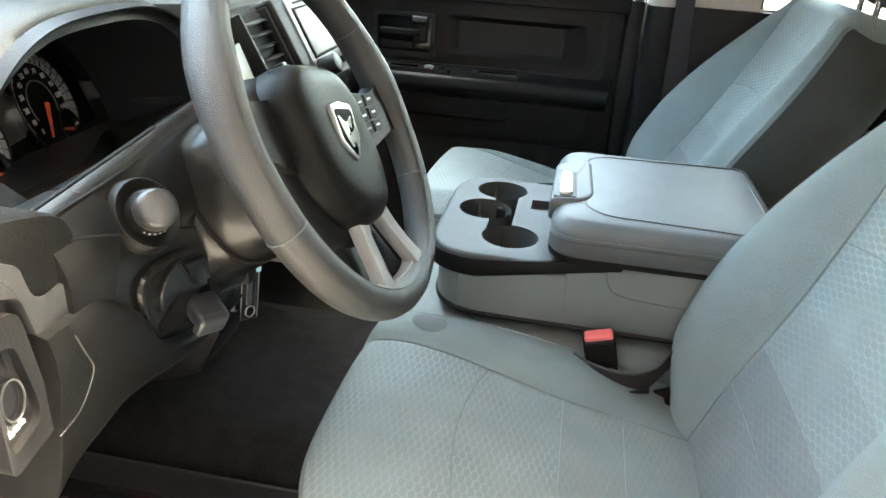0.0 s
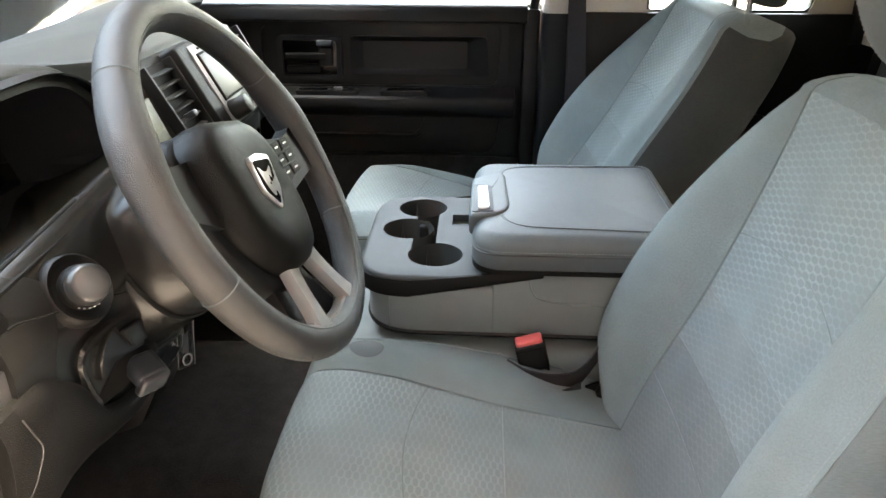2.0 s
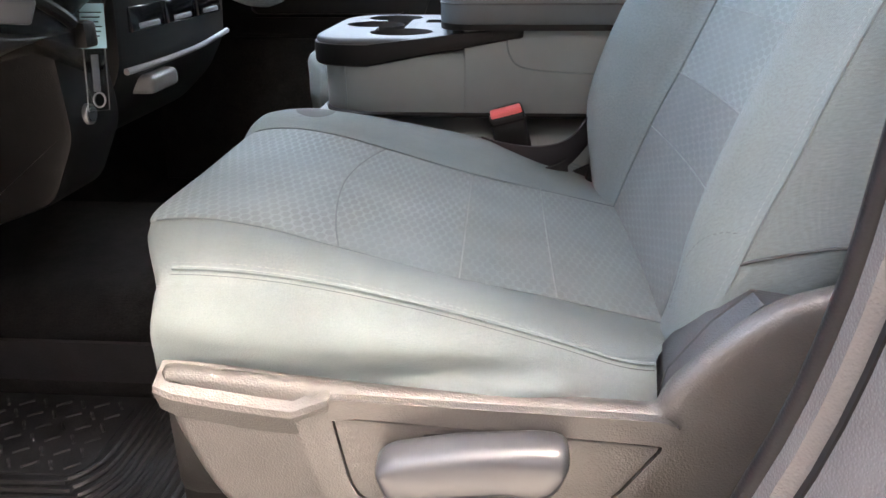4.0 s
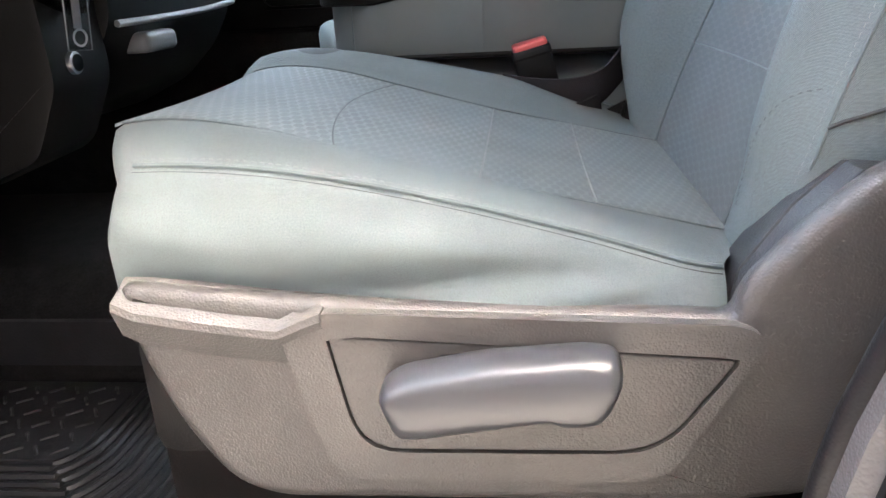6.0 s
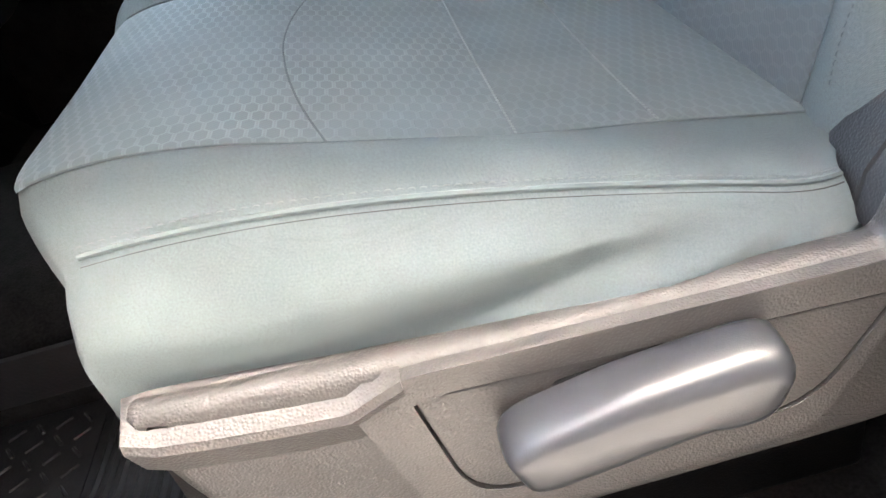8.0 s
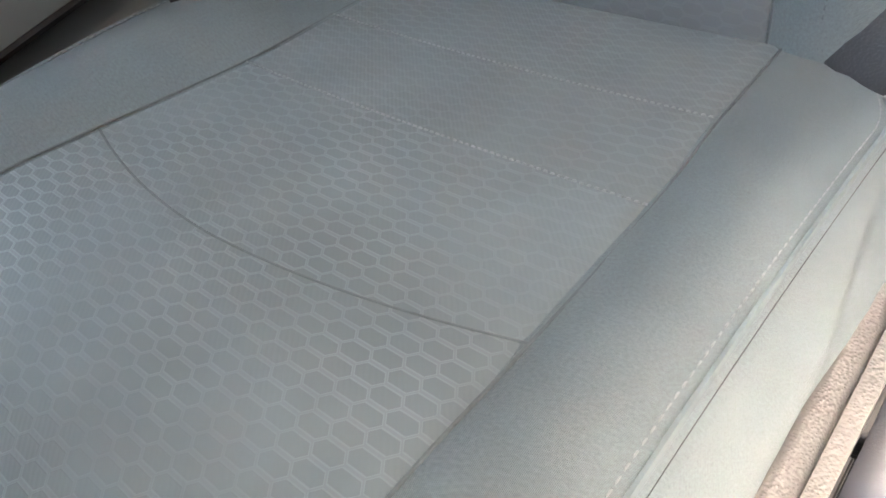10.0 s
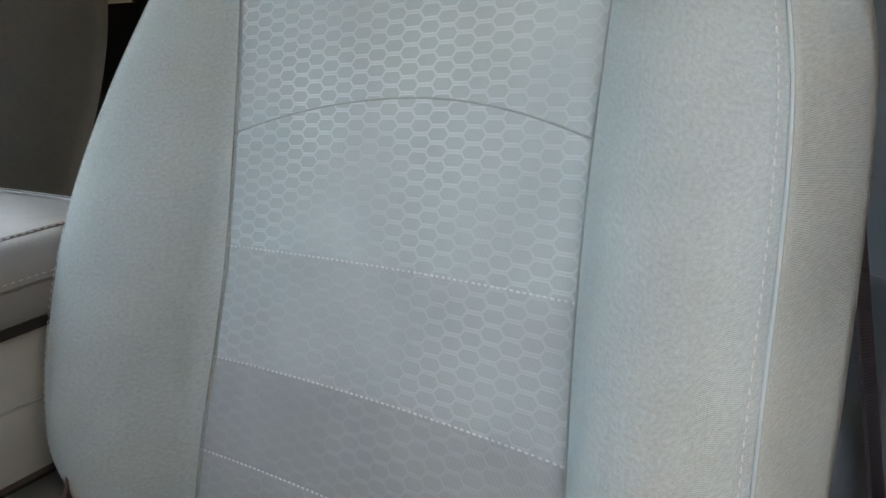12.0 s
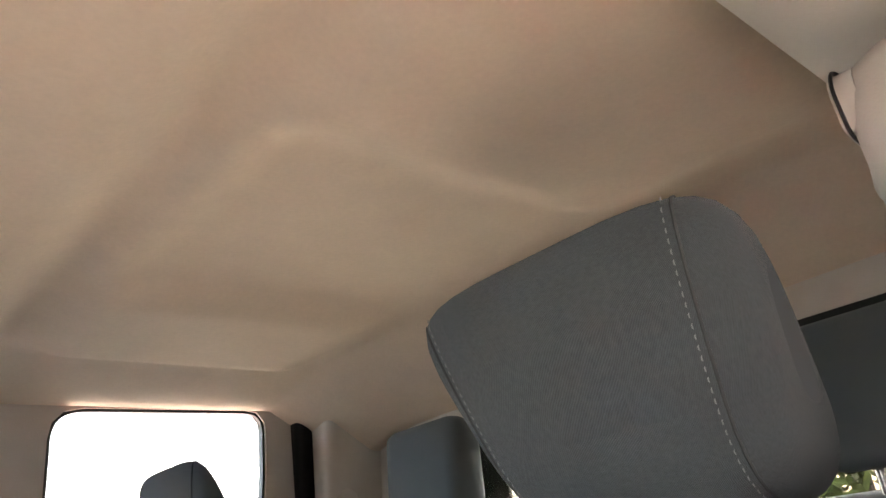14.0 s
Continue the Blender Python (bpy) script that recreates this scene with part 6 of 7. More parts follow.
    part("cover_trim", tube(lay([(q[0], q[1]) for q in arch], 0.0025), 0.0050, 8), PLASTIC_SMOOTH, rim_)
    # dark gap and brake release handle on its stem
    gap = [(-0.674, 1.257), (-0.646, 1.268), (-0.619, 1.277), (-0.598, 1.271), (-0.522, 1.248), (-0.526, 1.240), (-0.596, 1.232), (-0.653, 1.246)]
    part("release_slot", loft([lay(gap, -0.004), lay(gap, 0.0012)]), MATTE_BLACK, d)
    br = Matrix.Translation((-0.140, -0.590, 1.246)) @ Euler((radians(-8), radians(28), radians(-32))).to_matrix().to_4x4()
    hb = part("brake_release", rbox((0.036, 0.038, 0.018), 0.007, 3, br), PLASTIC_LEVER, d, "grey brake release handle")
    part("release_lip", rbox((0.012, 0.036, 0.026), 0.005, 3, br @ Matrix.Translation((0.016, 0, -0.005))), PLASTIC_LEVER, hb)
    part("release_stem", rbox((0.06, 0.020, 0.010), 0.003, 2, br @ Matrix.Translation((-0.045, 0.008, 0.002))), PLASTIC_DARK, hb)
    part("hinge_bar", tube(lay([(-0.544, 1.243), (-0.514, 1.234), (-0.481, 1.221), (-0.444, 1.208)], 0.004), 0.007, 8), PLASTIC_DASH, d)
    part("hook_lug", rbox((0.020, 0.028, 0.030), 0.006, 2, Matrix.Translation((face_x(-0.40, 1.19) + 0.006, -0.395, 1.190))), PLASTIC_DASH, d)
    # outboard end: vent housing over a satin bezel, and a framed recess beside the bolster
    vt = [(-0.862, 1.452), (-0.816, 1.443), (-0.785, 1.434), (-0.768, 1.424), (-0.759, 1.404), (-0.756, 1.376), (-0.808, 1.360), (-0.826, 1.372), (-0.834, 1.398), (-0.862, 1.410)]
    part("end_vent", on_plane(round_poly(vt, 0.009, 4), -0.147, 0.18, 0.009), PLASTIC_DASH, d)
    bz = [(-0.862, 1.432), (-0.829, 1.412), (-0.822, 1.385), (-0.809, 1.376), (-0.755, 1.383), (-0.747, 1.355), (-0.824, 1.348), (-0.834, 1.388), (-0.862, 1.402)]
    part("vent_bezel", on_plane(round_poly(bz, [0.004, 0.006, 0.008, 0.008, 0.004, 0.004, 0.004, 0.006, 0.004], 4), -0.143, 0.05, 0.0025), PLASTIC_SATIN, d, "satin grey bezel")
    line = [(-0.809, 1.347), (-0.797, 1.323), (-0.787, 1.303), (-0.792, 1.287), (-0.806, 1.270), (-0.829, 1.265)]
    part("bolster_line", tube(spline([(face_x(y, z) + 0.0142, y, z) for y, z in line], 28), 0.0008, 6), PLASTIC_SATIN, d)
    fo = round_poly([(-0.872, 1.388), (-0.836, 1.380), (-0.824, 1.300), (-0.822, 1.268), (-0.850, 1.262), (-0.872, 1.256)], 0.010, 4)
    fi = round_poly([(-0.868, 1.362), (-0.846, 1.358), (-0.834, 1.300), (-0.836, 1.284), (-0.850, 1.280), (-0.868, 1.274)], 0.008, 4)
    o_, i_ = polar_pair(fo, fi)
    fr = part("end_frame", frame_panel(o_, i_, "x", -0.165, -0.145), PLASTIC_DARK, d, "dark moulded frame")
    part("end_recess", on_plane(fi, -0.152, 0.02, 0.001), GLOSS_BLACK, fr)
    part("end_ring", tube([(-0.149, -0.853 + 0.011 * math.cos(q), 1.314 + 0.017 * math.sin(q)) for q in (2 * math.pi * i / 36 for i in range(36))], 0.0008, 6, closed=True), PLASTIC_SATIN, fr)
    for i in range(3):
        part("end_mark", rbox((0.002, 0.005, 0.003), 0, 1, Matrix.Translation((-0.151, -0.860 + 0.006 * i, 1.288 + 0.0015 * i))), WHITE, fr)
    # centre stack: bezel, vents and screen
    m = Matrix.Translation((-0.262, 0.0, 1.415)) @ Euler((0, radians(-28), 0)).to_matrix().to_4x4()
    part("stack_bezel", rbox((0.05, 0.46, 0.17), 0.015, 3, m), PLASTIC_DASH, d)
    for s in (-1, 1):
        vt = part("air_vent", rbox((0.012, 0.094, 0.135), 0.006, 2, m @ Matrix.Translation((0.024, s * 0.168, 0.002))), MATTE_BLACK, d)
        for k in (-1, 1):
            part("vent_rim", rbox((0.026, 0.006, 0.137), 0.002, 2, m @ Matrix.Translation((0.030, s * 0.168 + k * 0.046, 0.002))), PLASTIC_DARK, vt)
        for i in range(7):
            part("vane", rbox((0.022, 0.086, 0.0030), 0.001, 1, m @ Matrix.Translation((0.028, s * 0.168, -0.054 + 0.0185 * i)) @ Euler((0, radians(30), 0)).to_matrix().to_4x4()), PLASTIC_DARK, vt)
        part("vent_tab", rbox((0.02, 0.014, 0.010), 0.003, 2, m @ Matrix.Translation((0.040, s * 0.168, -0.018))), PLASTIC_LEVER, vt)
    rd = part("radio", rbox((0.034, 0.235, 0.160), 0.010, 3, m @ Matrix.Translation((0.034, 0.0, 0.0))), PLASTIC_DASH, d, "dark radio with a silver-framed screen")
    part("face_plate", rbox((0.008, 0.185, 0.142), 0.004, 2, m @ Matrix.Translation((0.050, 0.018, 0.0))), PLASTIC_GREY, rd, "satin silver face")
    part("disc_slot", rbox((0.002, 0.120, 0.004), 0.0, 1, m @ Matrix.Translation((0.0542, 0.015, 0.062))), MATTE_BLACK, rd)
    part("screen_frame", rbox((0.004, 0.160, 0.086), 0.002, 2, m @ Matrix.Translation((0.0545, 0.020, 0.012))), MATTE_BLACK, rd)
    part("screen", rbox((0.004, 0.140, 0.078), 0.002, 2, m @ Matrix.Translation((0.0560, 0.012, 0.012))), SCREEN, rd)
    for s in (-1, 1):
        part("radio_knob", cyl(0.018, 0.016, 0.034, 28, m @ Matrix.Translation((0.068, 0.018 + s * 0.070, -0.050)) @ Euler((0, radians(90), 0)).to_matrix().to_4x4(), 0.003), PLASTIC_DARK, rd)
    for i in range(4):
        part("radio_button", rbox((0.006, 0.020, 0.012), 0.003, 2, m @ Matrix.Translation((0.055, -0.018 + 0.024 * i, -0.052))), PLASTIC_DASH, rd)
    # lower centre stack with pale-trimmed switches
    part("stack_base", prism(round_poly([(-0.26, 1.34), (-0.225, 1.33), (-0.24, 1.12), (-0.275, 1.06), (-0.34, 1.00), (-0.45, 0.95), (-0.45, 1.30)], 0.02), "y", -0.215, 0.215, 0.01), PLASTIC_DARK, d)
    for i, z in enumerate((1.285, 1.235, 1.185)):
        for j in range(3):
            sw = part("stack_switch", rbox((0.012, 0.11, 0.036), 0.004, 2, Matrix.Translation((-0.226 - 0.005 * i, -0.125 + 0.125 * j, z)) @ Euler((0, radians(-5), 0)).to_matrix().to_4x4()), GLOSS_BLACK, d)
            part("switch_trim", rbox((0.004, 0.07, 0.008), 0.002, 1, Matrix.Translation((-0.219 - 0.005 * i, -0.125 + 0.125 * j, z - 0.010)) @ Euler((0, radians(-5), 0)).to_matrix().to_4x4()), PLASTIC_GREY, sw)
    part("stack_lip", tube(spline([(-0.24, -0.20, 1.115), (-0.225, -0.08, 1.118), (-0.222, 0.05, 1.122), (-0.23, 0.20, 1.13)], 20), 0.005, 8), PLASTIC_GREY, d, "pale trim lip")
    part("cup_light", rbox((0.06, 0.10, 0.03), 0.012, 3, Matrix.Translation((-0.262, -0.09, 1.085))), PLASTIC_GREY, d)
    part("power_socket", merge(cyl(0.014, 0.014, 0.012, 28, Matrix.Translation((-0.255, -0.295, 1.075)) @ Euler((0, radians(90), 0)).to_matrix().to_4x4(), 0.002)), STEEL, d, "bright socket ring")
    part("socket_hole", cyl(0.0105, 0.0105, 0.014, 24, Matrix.Translation((-0.2545, -0.295, 1.075)) @ Euler((0, radians(90), 0)).to_matrix().to_4x4()), GLOSS_BLACK, d)
    part("stack_cheek", prism(round_poly([(-0.26, 1.22), (-0.255, 1.05), (-0.30, 0.96), (-0.46, 0.90), (-0.46, 1.22)], 0.02), "y", -0.34, -0.205, 0.012), PLASTIC_DARK, d)


dashboard()


def cluster():
    c = empty("instrument_cluster", (-0.46, -0.475, 1.37))
    tagged(c, "dark instrument cluster with pale-ringed dials and orange needles", "instrument cluster")
    m = Matrix.Translation((-0.455, -0.466, 1.376)) @ Euler((0, radians(-20), radians(12))).to_matrix().to_4x4() @ Matrix(((0, 0, 1, 0), (1, 0, 0, 0), (0, 1, 0, 0), (0, 0, 0, 1)))
    part("face_plate", rbox((0.44, 0.17, 0.01), 0.003, 2, m), MATTE_BLACK, c)

    def ring(cx, cy, r0, r1, z0, z1, mat, nm, par, a0=0, a1=360):
        k = 60
        ang = [radians(a0 + (a1 - a0) * i / k) for i in range(k + 1)]
        bm = loft([[m @ Vector((cx + r * math.cos(q), cy + r * math.sin(q), z)) for r, z in ((r0, z0), (r0, z1), (r1, z1), (r1, z0))] for q in ang])
        return part(nm, bm, mat, par)

    for s in (-1, 1):
        cx = s * 0.095
        dial = part("dial", cyl(0.068, 0.068, 0.006, 48, m @ Matrix.Translation((cx, 0.005, 0.006))), MATTE_BLACK, c)
        ring(cx, 0.005, 0.0665, 0.0715, 0.004, 0.016, CHROME, "dial_bezel", dial)
        ring(cx, 0.005, 0.0555, 0.0655, 0.008, 0.0098, PLASTIC_PALE, "dial_scale", dial, -30, 210)
        ring(cx, 0.005, 0.031, 0.0325, 0.008, 0.0102, PLASTIC_GREY, "dial_ring", dial, -30, 210)
        for i in range(25):
            q = radians(210 - 10 * i)
            a, b = Vector((cx + 0.056 * math.cos(q), 0.005 + 0.056 * math.sin(q), 0.0102)), Vector((cx + 0.064 * math.cos(q), 0.005 + 0.064 * math.sin(q), 0.0102))
            part("tick", tube([m @ a, m @ b], 0.0006 if i % 2 else 0.001, 4), GLOSS_BLACK, dial)
        vals = ["0", "10", "20", "30", "40", "50", "60", "70", "80", "90", "100", "110", "120"] if s > 0 else ["0", "1", "2", "3", "4", "5", "6", "7"]
        for i, v in enumerate(vals):
            q = radians(222 - 264 * i / (len(vals) - 1))
            cu = bpy.data.curves.new("numeral", "FONT")
            cu.body, cu.size, cu.align_x, cu.align_y, cu.extrude = v, 0.0105, "CENTER", "CENTER", 0.0003
            tmp = new("numeral", cu)
            me = bpy.data.meshes.new_from_object(tmp)
            bpy.data.objects.remove(tmp)
            me.transform(m @ Matrix.Translation((cx + 0.0445 * math.cos(q), 0.005 + 0.0445 * math.sin(q), 0.0105)))
            me.materials.append(WHITE)
            ob = new("numeral", me)
            ob.parent = dial
        ang = radians(238)
        tip, tail = Vector((cx + 0.048 * math.cos(ang), 0.005 + 0.048 * math.sin(ang), 0.015)), Vector((cx, 0.005, 0.015))
        part("needle", tube([m @ tail, m @ tip], [0.0032, 0.0016], 6), NEEDLE, dial)
        part("sub_dial", cyl(0.024, 0.024, 0.005, 32, m @ Matrix.Translation((cx + 0.028, -0.036, 0.010))), GLOSS_BLACK, dial)
        ring(cx + 0.028, -0.036, 0.0225, 0.0255, 0.009, 0.0155, CHROME, "sub_bezel", dial)
        part("sub_needle", tube([m @ Vector((cx + 0.028, -0.040, 0.016)), m @ Vector((cx + 0.008, -0.034, 0.016))], [0.0025, 0.0012], 6), NEEDLE, dial)
    part("display", rbox((0.07, 0.06, 0.004), 0.002, 1, m @ Matrix.Translation((0, 0.01, 0.006))), SCREEN, c)
    part("gear_row", rbox((0.06, 0.006, 0.0012), 0.0, 1, m @ Matrix.Translation((0.0, -0.045, 0.0058))), PLASTIC_GREY, c)


cluster()


def key_tag():
    k = empty("key_tag", (-0.195, -0.36, 1.17))
    tagged(k, "clear plastic key sleeve with blue paper hanging under the column", "key tag")
    m = Matrix.Translation((-0.196, -0.362, 1.134)) @ Euler((radians(-4), radians(4), radians(-38))).to_matrix().to_4x4()
    part("sleeve", rbox((0.003, 0.026, 0.080), 0.001, 1, m), CLEAR, k)
    part("sleeve_edge", tube([m @ Vector((0.0, 0.013 * a, 0.040 * b)) for a, b in ((-1, 1), (-1, -1), (1, -1), (1, 1))], 0.0009, 4), PLASTIC_GREY, k)
    pp = part("paper", rbox((0.0012, 0.034, 0.052), 0.0, 1, m @ Matrix.Translation((0.001, -0.002, 0.062))), PAPER, k, "pale blue slip")
    for i in range(6):
        part("print_line", rbox((0.0004, 0.026 - 0.004 * (i % 3), 0.0013), 0, 1, m @ Matrix.Translation((0.0018, -0.002, 0.078 - 0.0055 * i))), GLOSS_BLACK, pp)
    part("key_ring", tube([m @ Vector((0.003, 0.007 * math.cos(q), -0.026 + 0.009 * math.sin(q))) for q in (2 * math.pi * i / 24 for i in range(24))], 0.0013, 6, closed=True), STEEL, k)
    part("key_blade", rbox((0.002, 0.009, 0.045), 0.0008, 1, m @ Matrix.Translation((-0.001, 0, 0.006))), STEEL, k)


key_tag()


# ---- footwell ----
def floor_mat():
    f = empty("floor_mat", (-0.2, -0.45, FLOOR))
    tagged(f, "black rubber floor liner with raised ribs and tread plate pattern", "floor mat")
    out = round_poly([(-0.76, -0.80), (-0.02, -0.80), (0.10, -0.72), (0.10, -0.300), (-0.76, -0.300)], 0.05)
    part("sheet", prism(out, "z", FLOOR + 0.001, FLOOR + 0.010, 0.003), RUBBER, f)
    # raised wall along the tunnel and at the toe board
    part("wall", loft([[(x, -0.292, FLOOR + 0.004), (x, -0.316, FLOOR + 0.050), (x, -0.318, FLOOR + 0.112), (x, -0.313, FLOOR + 0.114), (x, -0.310, FLOOR + 0.050), (x, -0.285, FLOOR + 0.004)] for x in (-0.76, -0.5, -0.2, 0.0, 0.10)]), RUBBER, f)
    part("wall", loft([[(-0.755, y, FLOOR + 0.004), (-0.80, y, FLOOR + 0.10), (-0.805, y, FLOOR + 0.10), (-0.77, y, FLOOR + 0.004)] for y in (-0.80, -0.5, -0.30)]), RUBBER, f)
    # ribs frame the tread plate on two sides
    for i in range(13):
        o = 0.0145 * i
        pts = [(-0.66, -0.508 - o), (-0.30 + o, -0.508 - o), (-0.262 + o, -0.500 - o), (-0.240 + o, -0.475 - 0.8 * o), (-0.232 + o, -0.440 - 0.6 * o), (-0.230 + o, -0.325)]
        part("rib", tube(spline([(x, y, FLOOR + 0.011) for x, y in pts], 26), 0.0048, 6), RUBBER, f)
    part("tread_plate", prism(round_poly([(-0.68, -0.492), (-0.265, -0.492), (-0.248, -0.475), (-0.246, -0.325), (-0.68, -0.325)], 0.02), "z", FLOOR + 0.009, FLOOR + 0.013, 0.002), RUBBER, f)
    bm = bmesh.new()
    for i in range(14):
        for j in range(6):
            x, y = -0.66 + 0.030 * i, -0.475 + 0.028 * j
            q = radians(35 if (i + j) % 2 else -55)
            b2 = rbox((0.022, 0.0045, 0.004), 0.0015, 1, Matrix.Translation((x, y, FLOOR + 0.0138)) @ Euler((0, 0, q)).to_matrix().to_4x4())
            me = bpy.data.meshes.new("tmp")
            b2.to_mesh(me)
            b2.free()
            bm.from_mesh(me)
            bpy.data.meshes.remove(me)
    tagged(part("tread_pattern", bm, RUBBER, f), kind="stuff")


floor_mat()
tagged(part("carpet_slope", prism([(-1.0, FLOOR), (-0.72, FLOOR), (-1.0, 0.95)], "y", -0.84, 0.86), CARPET), "black carpet on the sloping toe board", "carpet", kind="structure")
# panels added at both footwell ends to close gaps and block stray sun
for s_ in (-1, 1):
    tagged(part("trim_kick_blocker", at_box(-1.02, -0.36 if s_ < 0 else -0.70, min(s_ * 0.84, s_ * 0.865), max(s_ * 0.84, s_ * 0.865), 0.58, 1.345, 0.004), PLASTIC_DARK), "black plastic kick panel added beside the footwell to close gaps and block sun", "trim", kind="structure")
tagged(part("tunnel", prism(round_poly([(-0.312, FLOOR), (-0.308, 0.715), (-0.21, 0.775), (0.21, 0.775), (0.308, 0.715), (0.312, FLOOR)], 0.03), "x", -1.0, 0.0), CARPET), "black carpet over the transmission tunnel", "carpet", kind="structure")


def pedal(y, w, h, nm, lab):
    p = empty(nm, (-0.70, y, 0.75))
    tagged(p, lab, "pedal")
    m = Matrix.Translation((-0.66, y, 0.80)) @ Euler((0, radians(-55), 0)).to_matrix().to_4x4()
    part("pad", rbox((0.018, w, h), 0.006, 2, m), RUBBER, p)
    part("arm", tube([m @ Vector((-0.01, 0, 0.0)), (-0.78, y, 0.90), (-0.80, y, 1.05)], 0.010, 8), PLASTIC_DARK, p)


pedal(-0.47, 0.11, 0.06, "brake_pedal", "black rubber-faced brake pedal")
pedal(-0.355, 0.055, 0.13, "accelerator_pedal", "black plastic accelerator pedal")


# ---- rear seat ----
def rear_bench():
    r = empty("rear_bench", (1.1, 0, FLOOR))
    tagged(r, "dark grey cloth rear bench seat", "car seat")
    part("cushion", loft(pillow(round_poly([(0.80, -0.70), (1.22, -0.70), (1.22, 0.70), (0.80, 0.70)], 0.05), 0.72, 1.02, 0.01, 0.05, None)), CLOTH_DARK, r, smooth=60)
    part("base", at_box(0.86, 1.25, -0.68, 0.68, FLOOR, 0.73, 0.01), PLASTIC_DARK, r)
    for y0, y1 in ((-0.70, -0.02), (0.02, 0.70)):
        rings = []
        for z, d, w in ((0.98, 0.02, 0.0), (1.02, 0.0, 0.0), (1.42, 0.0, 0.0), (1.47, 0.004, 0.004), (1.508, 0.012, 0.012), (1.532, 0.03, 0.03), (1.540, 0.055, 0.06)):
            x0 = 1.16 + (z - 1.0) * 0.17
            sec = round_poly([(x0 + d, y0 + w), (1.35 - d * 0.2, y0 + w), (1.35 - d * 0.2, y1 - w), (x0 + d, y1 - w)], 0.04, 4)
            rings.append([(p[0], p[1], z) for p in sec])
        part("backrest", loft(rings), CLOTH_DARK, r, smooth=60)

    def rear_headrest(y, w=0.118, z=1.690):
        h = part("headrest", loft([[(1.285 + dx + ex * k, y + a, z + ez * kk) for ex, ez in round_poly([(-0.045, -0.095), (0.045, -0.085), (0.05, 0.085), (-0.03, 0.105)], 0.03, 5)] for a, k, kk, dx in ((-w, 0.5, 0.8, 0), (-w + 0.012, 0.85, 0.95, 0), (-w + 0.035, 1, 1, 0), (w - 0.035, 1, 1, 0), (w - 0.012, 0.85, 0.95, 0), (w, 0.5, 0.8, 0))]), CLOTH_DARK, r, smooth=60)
        for s in (-1, 1):
            part("post", cyl(0.006, 0.006, 0.11, 12, Matrix.Translation((1.29, y + s * 0.055, z - 0.125))), CHROME, h)

    rear_headrest(0.445)
    rear_headrest(-0.440, 0.113, 1.655)


rear_bench()


# ---- seat belts ----
def d_ring_belt(x, y, z, end, side, lab, cover_mat, low_mat=WEB):
    b = empty("seat_belt", (x, y, z))
    tagged(b, lab, "seat belt")
    s = side
    part("anchor_cover", loft([[(x + a * f, y - s * n, z + 0.01 + c * f) for a, c in round_poly([(-0.030, -0.05), (0.030, -0.05), (0.034, 0.03), (0.0, 0.05), (-0.034, 0.03)], 0.02, 5)] for f, n in ((1.1, -0.01), (1.0, 0.012), (0.7, 0.022))]), cover_mat, b)
    g = part("guide_ring", tube([(x + 0.033 * math.cos(q), y - s * 0.028, z - 0.035 + 0.020 * math.sin(q)) for q in (2 * math.pi * i / 28 for i in range(28))], 0.006, 8, closed=True), PLASTIC_GREY if cover_mat is PILLAR else PLASTIC_DARK, b)
    top = Vector((x, y - s * 0.036, z - 0.045))
    part("webbing", strap([top, top.lerp(Vector(end), 0.5) + Vector((0, 0, -0.004)), Vector(end)], (1, 0, 0.15), 0.022), low_mat, b)
    part("webbing_return", strap([top + Vector((0.008, s * 0.014, 0)), Vector((x + 0.03, y + s * 0.0, 1.0))], (1, 0, 0), 0.022), low_mat, b)


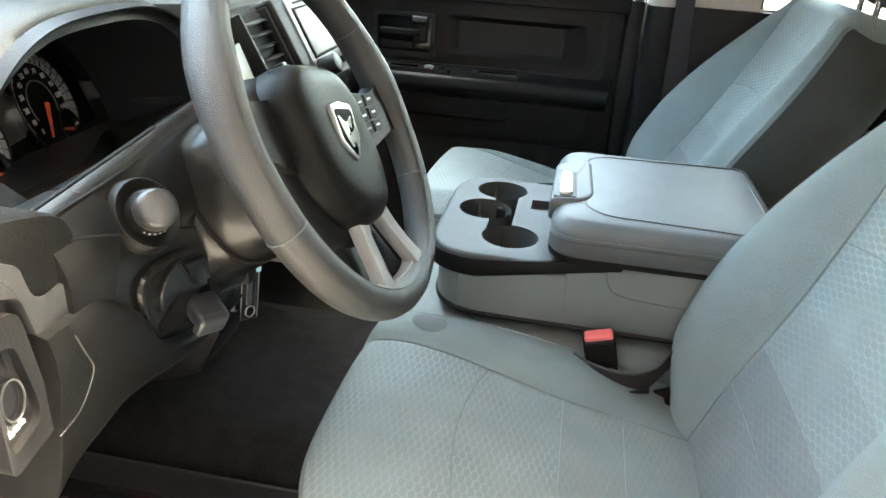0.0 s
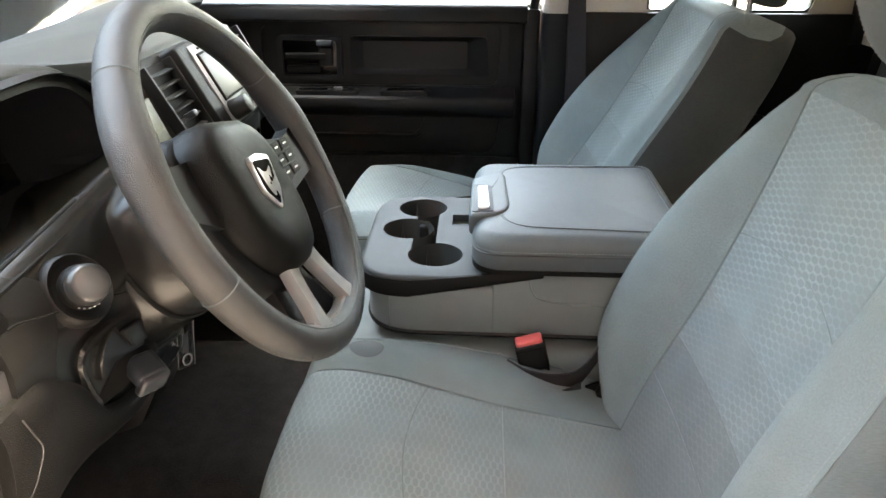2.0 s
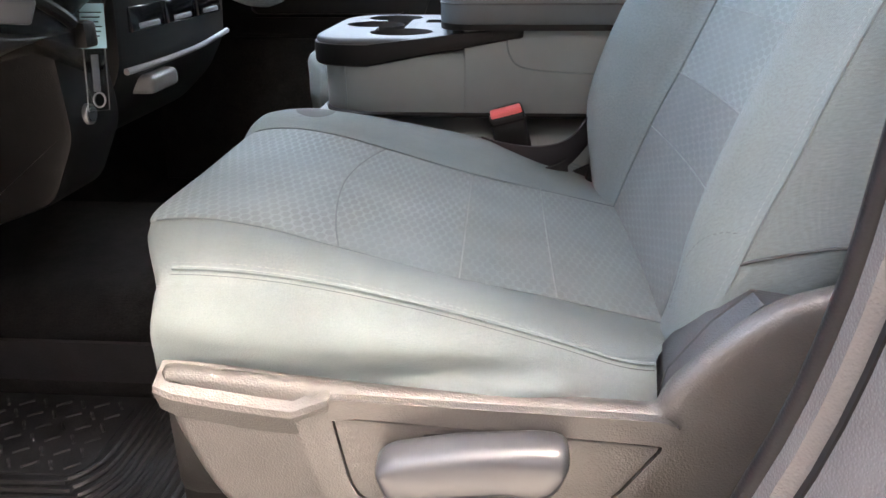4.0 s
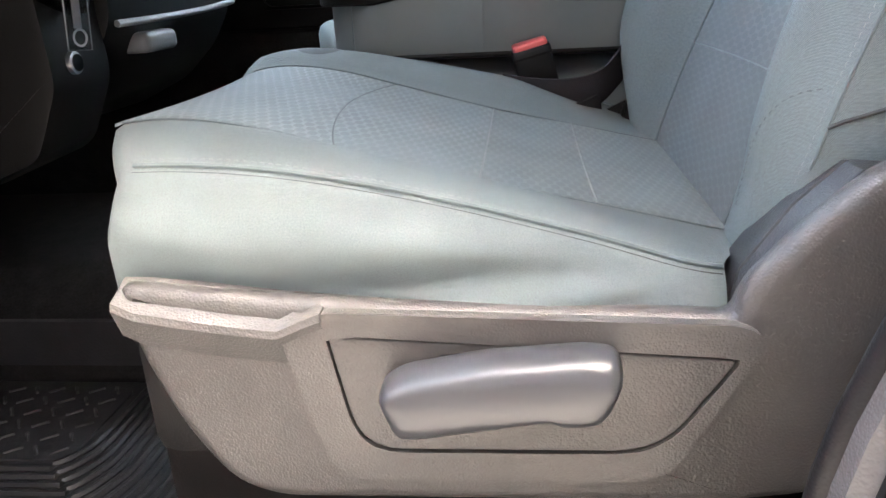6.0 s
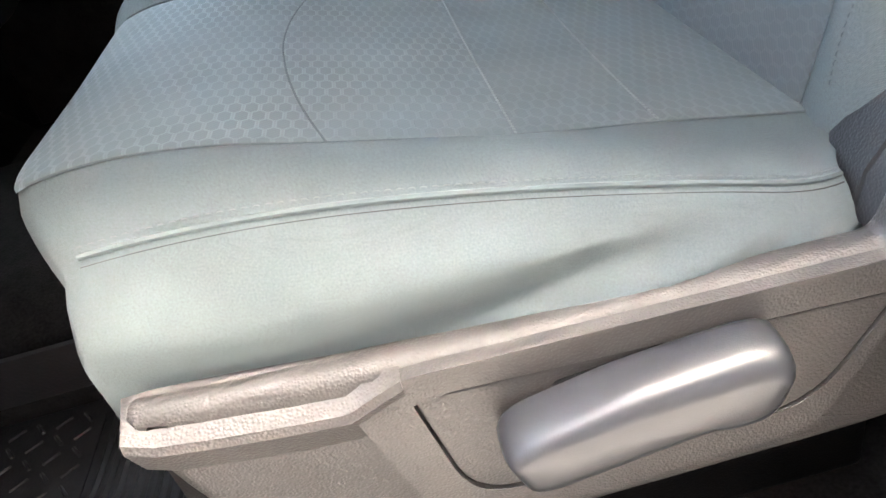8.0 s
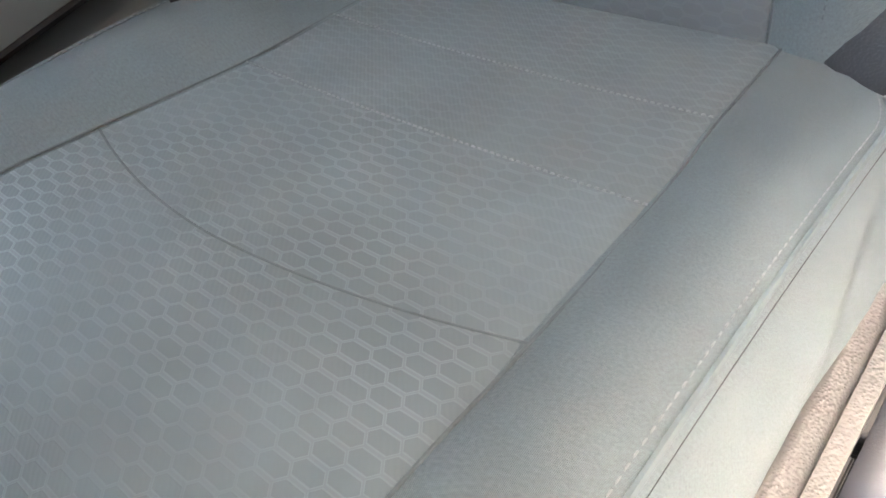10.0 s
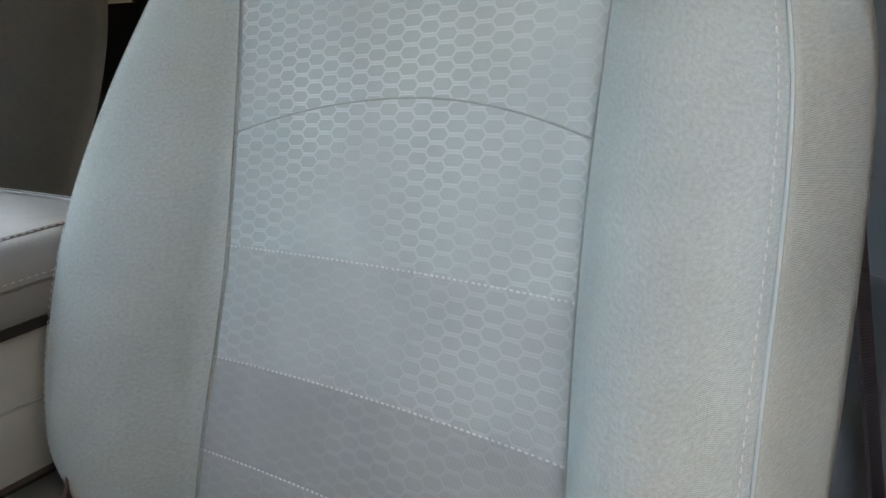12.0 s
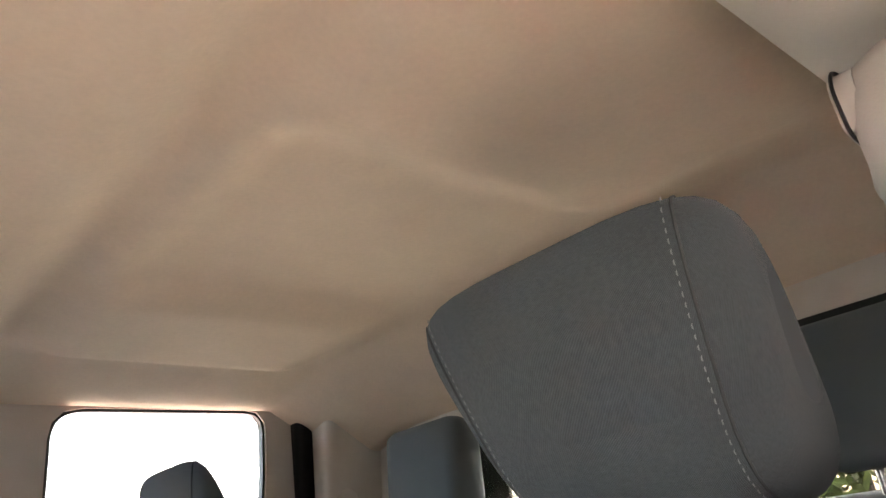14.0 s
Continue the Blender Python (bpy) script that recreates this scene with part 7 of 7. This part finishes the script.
d_ring_belt(1.262, 0.735, 1.655, (1.20, 0.72, 1.05), 1, "rear passenger seat belt on the corner pillar", PILLAR)
d_ring_belt(0.45, 0.765, 1.70, (0.50, 0.75, 1.0), 1, "front passenger seat belt on the centre pillar", PILLAR)
def driver_belt():
    b = empty("seat_belt", (0.62, -0.70, 1.70))
    tagged(b, "driver seat belt with beige height adjuster on the centre pillar", "seat belt")
    body = round_poly([(-0.040, -0.062), (0.012, -0.062), (0.050, -0.01), (0.055, 0.06), (-0.026, 0.06), (-0.044, 0.02)], 0.022, 5)
    adj = part("height_adjuster", loft([[(0.600 + x * f, -0.735 + n, 1.706 + z * f) for x, z in body] for n, f in ((0.0, 1.05), (0.030, 1.0), (0.046, 0.90), (0.054, 0.72), (0.057, 0.4))]), PILLAR, b, "beige moulded slider cover", smooth=50)
    part("slide_button", loft([[(0.592 + x * 0.62, -0.735 + n, 1.735 + z * 0.36) for x, z in body] for n in (0.045, 0.0585)]), PILLAR, adj)
    part("button_gap", tube([(0.592 + x * 0.66, -0.6795, 1.735 + z * 0.40) for x, z in body], 0.0012, 5, closed=True), PLASTIC_DARK, adj)
    part("slot", rbox((0.040, 0.012, 0.026), 0.005, 2, Matrix.Translation((0.618, -0.681, 1.690))), GLOSS_BLACK, adj)
    loop = spline([(0.640, -0.688, 1.716), (0.656, -0.672, 1.718), (0.678, -0.672, 1.706), (0.700, -0.682, 1.682), (0.710, -0.694, 1.660)], 16)
    part("guide_ring", tube(loop, [0.005, 0.008, 0.010, 0.011, 0.012, 0.013, 0.014, 0.014, 0.014, 0.014, 0.014, 0.013, 0.013, 0.012, 0.010, 0.006], 12), PILLAR, b, "beige plastic belt guide")
    part("guide_slot", tube([(0.694, -0.690, 1.670), (0.722, -0.698, 1.658)], 0.004, 8), PLASTIC_DARK, b)
    part("webbing", strap([(0.706, -0.697, 1.672), (0.680, -0.712, 1.47), (0.660, -0.735, 1.20), (0.69, -0.762, 0.93)], (1, 0, 0.15), 0.022), WEB, b)
    part("webbing_return", strap([(0.714, -0.705, 1.672), (0.722, -0.745, 1.30), (0.73, -0.772, 0.95)], (1, 0.2, 0), 0.022), WEB, b)
    part("latch_stop", rbox((0.046, 0.008, 0.020), 0.003, 2, Matrix.Translation((0.662, -0.706, 1.465))), PLASTIC_DARK, b)
    # the pillar stands a little inboard of the door
    b.location = (0.732, -0.659, 1.702)


driver_belt()


def coat_hook():
    h = empty("coat_hook", (1.23, -0.30, 1.88))
    tagged(h, "small beige coat hook on the rear header", "coat hook")
    part("base", rbox((0.018, 0.040, 0.006), 0.003, 2, Matrix.Translation((1.232, -0.27, 1.880)) @ Euler((0, radians(28), 0)).to_matrix().to_4x4()), PILLAR, h)
    part("hook", tube(spline([(1.230, -0.27, 1.880), (1.222, -0.27, 1.862), (1.210, -0.27, 1.856), (1.203, -0.27, 1.866)], 12), 0.006, 8), PILLAR, h)


coat_hook()

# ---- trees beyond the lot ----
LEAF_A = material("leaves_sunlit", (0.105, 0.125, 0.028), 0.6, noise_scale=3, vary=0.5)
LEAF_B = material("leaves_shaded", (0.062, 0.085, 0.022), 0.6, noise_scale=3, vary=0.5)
BARK = material("bark", (0.10, 0.075, 0.055), 0.9, noise_scale=12, vary=0.4, bump=0.8, bump_scale=30)


def tree(x, y, h, spread, mat, seed):
    rnd = random.Random(seed)
    t = empty("tree", (x, y, 0))
    tagged(t, "broadleaf tree with a loose green crown beyond the lot", "tree", group="trees beyond the lot")
    part("trunk", tube([(x, y, 0), (x + 0.1, y, h * 0.3), (x - 0.1, y + 0.1, h * 0.62)], [0.25, 0.18, 0.09], 8), BARK, t)
    verts, faces = [], []
    limbs = []
    for i in range(9):
        q = rnd.uniform(0, 6.283)
        e = Vector((x + math.cos(q) * spread * rnd.uniform(0.35, 0.8), y + math.sin(q) * spread * rnd.uniform(0.35, 0.8), h * rnd.uniform(0.45, 0.95)))
        limbs.append(e)
        part("limb", tube([(x, y, h * rnd.uniform(0.25, 0.5)), e.lerp(Vector((x, y, h * 0.5)), 0.4), e], [0.10, 0.06, 0.02], 6), BARK, t)
    for k in range(21000):
        c = rnd.choice(limbs)
        p = c + Vector((rnd.gauss(0, 1), rnd.gauss(0, 1), rnd.gauss(0, 0.8))) * spread * 0.23
        if p.z < h * 0.18:
            continue
        r = rnd.uniform(0.14, 0.30)
        a, b = Vector((rnd.gauss(0, 1), rnd.gauss(0, 1), rnd.gauss(0, 1))).normalized(), Vector((rnd.gauss(0, 1), rnd.gauss(0, 1), rnd.gauss(0, 1))).normalized()
        n = len(verts)
        verts += [p + a * r, p + b * r * 0.6, p - a * r, p - b * r * 0.6]
        faces.append((n, n + 1, n + 2, n + 3))
    me = bpy.data.meshes.new("crown")
    me.from_pydata([tuple(v) for v in verts], [], faces)
    me.materials.append(mat)
    ob = new("crown", me)
    ob.parent = t
    ob.matrix_parent_inverse = Matrix.Translation((-x, -y, 0))


for i, (x, y, h, sp) in enumerate([(24, 16, 14.5, 5.5), (27, 9, 14.5, 5.5), (26, 2, 14, 5.5), (27, -5, 13, 5.5), (25, -11, 9, 5), (22, 27, 4.2, 3.5), (30, 26, 10, 6), (14, 34, 3.6, 3.5), (31, -16, 9, 5), (6, 36, 4.0, 3.5), (19, -3, 6.5, 4.5), (20, 6, 7.0, 5.0)]):
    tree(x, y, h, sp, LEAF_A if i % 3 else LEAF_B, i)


# ---- parked car across the lot ----
CAR_WHITE = material("car_white", (0.72, 0.72, 0.70), 0.2, noise_scale=5, vary=0.04)
CAR_GLASS = material("car_glass", (0.02, 0.022, 0.025), 0.08, noise_scale=5, vary=0.1)


def parked_car(x, y, turn, mat, lab):
    c = empty("parked_car", (x, y, 0))
    tagged(c, lab, "car", group="cars across the lot")
    m = Matrix.Translation((x, y, 0)) @ Matrix.Rotation(turn, 4, "Z")
    rings = []
    for v, k in ((-0.88, 0.93), (-0.84, 1.0), (0.84, 1.0), (0.88, 0.93)):
        side = round_poly([(-2.2, 0.35), (-2.25, 0.80), (-1.2, 0.98), (-0.65, 1.45), (1.15, 1.48), (1.95, 1.02), (2.2, 0.95), (2.2, 0.35)], 0.12, 4)
        rings.append([m @ Vector((a * k, v, 0.35 + (h - 0.35) * k)) for a, h in side])
    part("body", loft(rings), mat, c, smooth=50)
    for v in (-0.885, 0.885):
        bm = prism(round_poly([(-1.05, 1.0), (-0.58, 1.38), (1.02, 1.40), (1.6, 1.02)], 0.05), "y", v - 0.006, v + 0.006)
        bm.transform(m)
        part("side_window", bm, CAR_GLASS, c)
        for a in (-1.4, 1.4):
            w_ = part("wheel", cyl(0.32, 0.32, 0.2, 24, m @ Matrix.Translation((a, v * 0.92, 0.32)) @ Matrix.Rotation(radians(90), 4, "X"), 0.03), RUBBER, c)
            part("rim", cyl(0.2, 0.2, 0.215, 20, m @ Matrix.Translation((a, v * 0.92, 0.32)) @ Matrix.Rotation(radians(90), 4, "X"), 0.01), STEEL, w_)


parked_car(10.5, 25.0, radians(15), CAR_WHITE, "white parked car across the asphalt lot")
parked_car(15.5, 26.5, radians(8), CAR_WHITE, "white parked car near the trees")
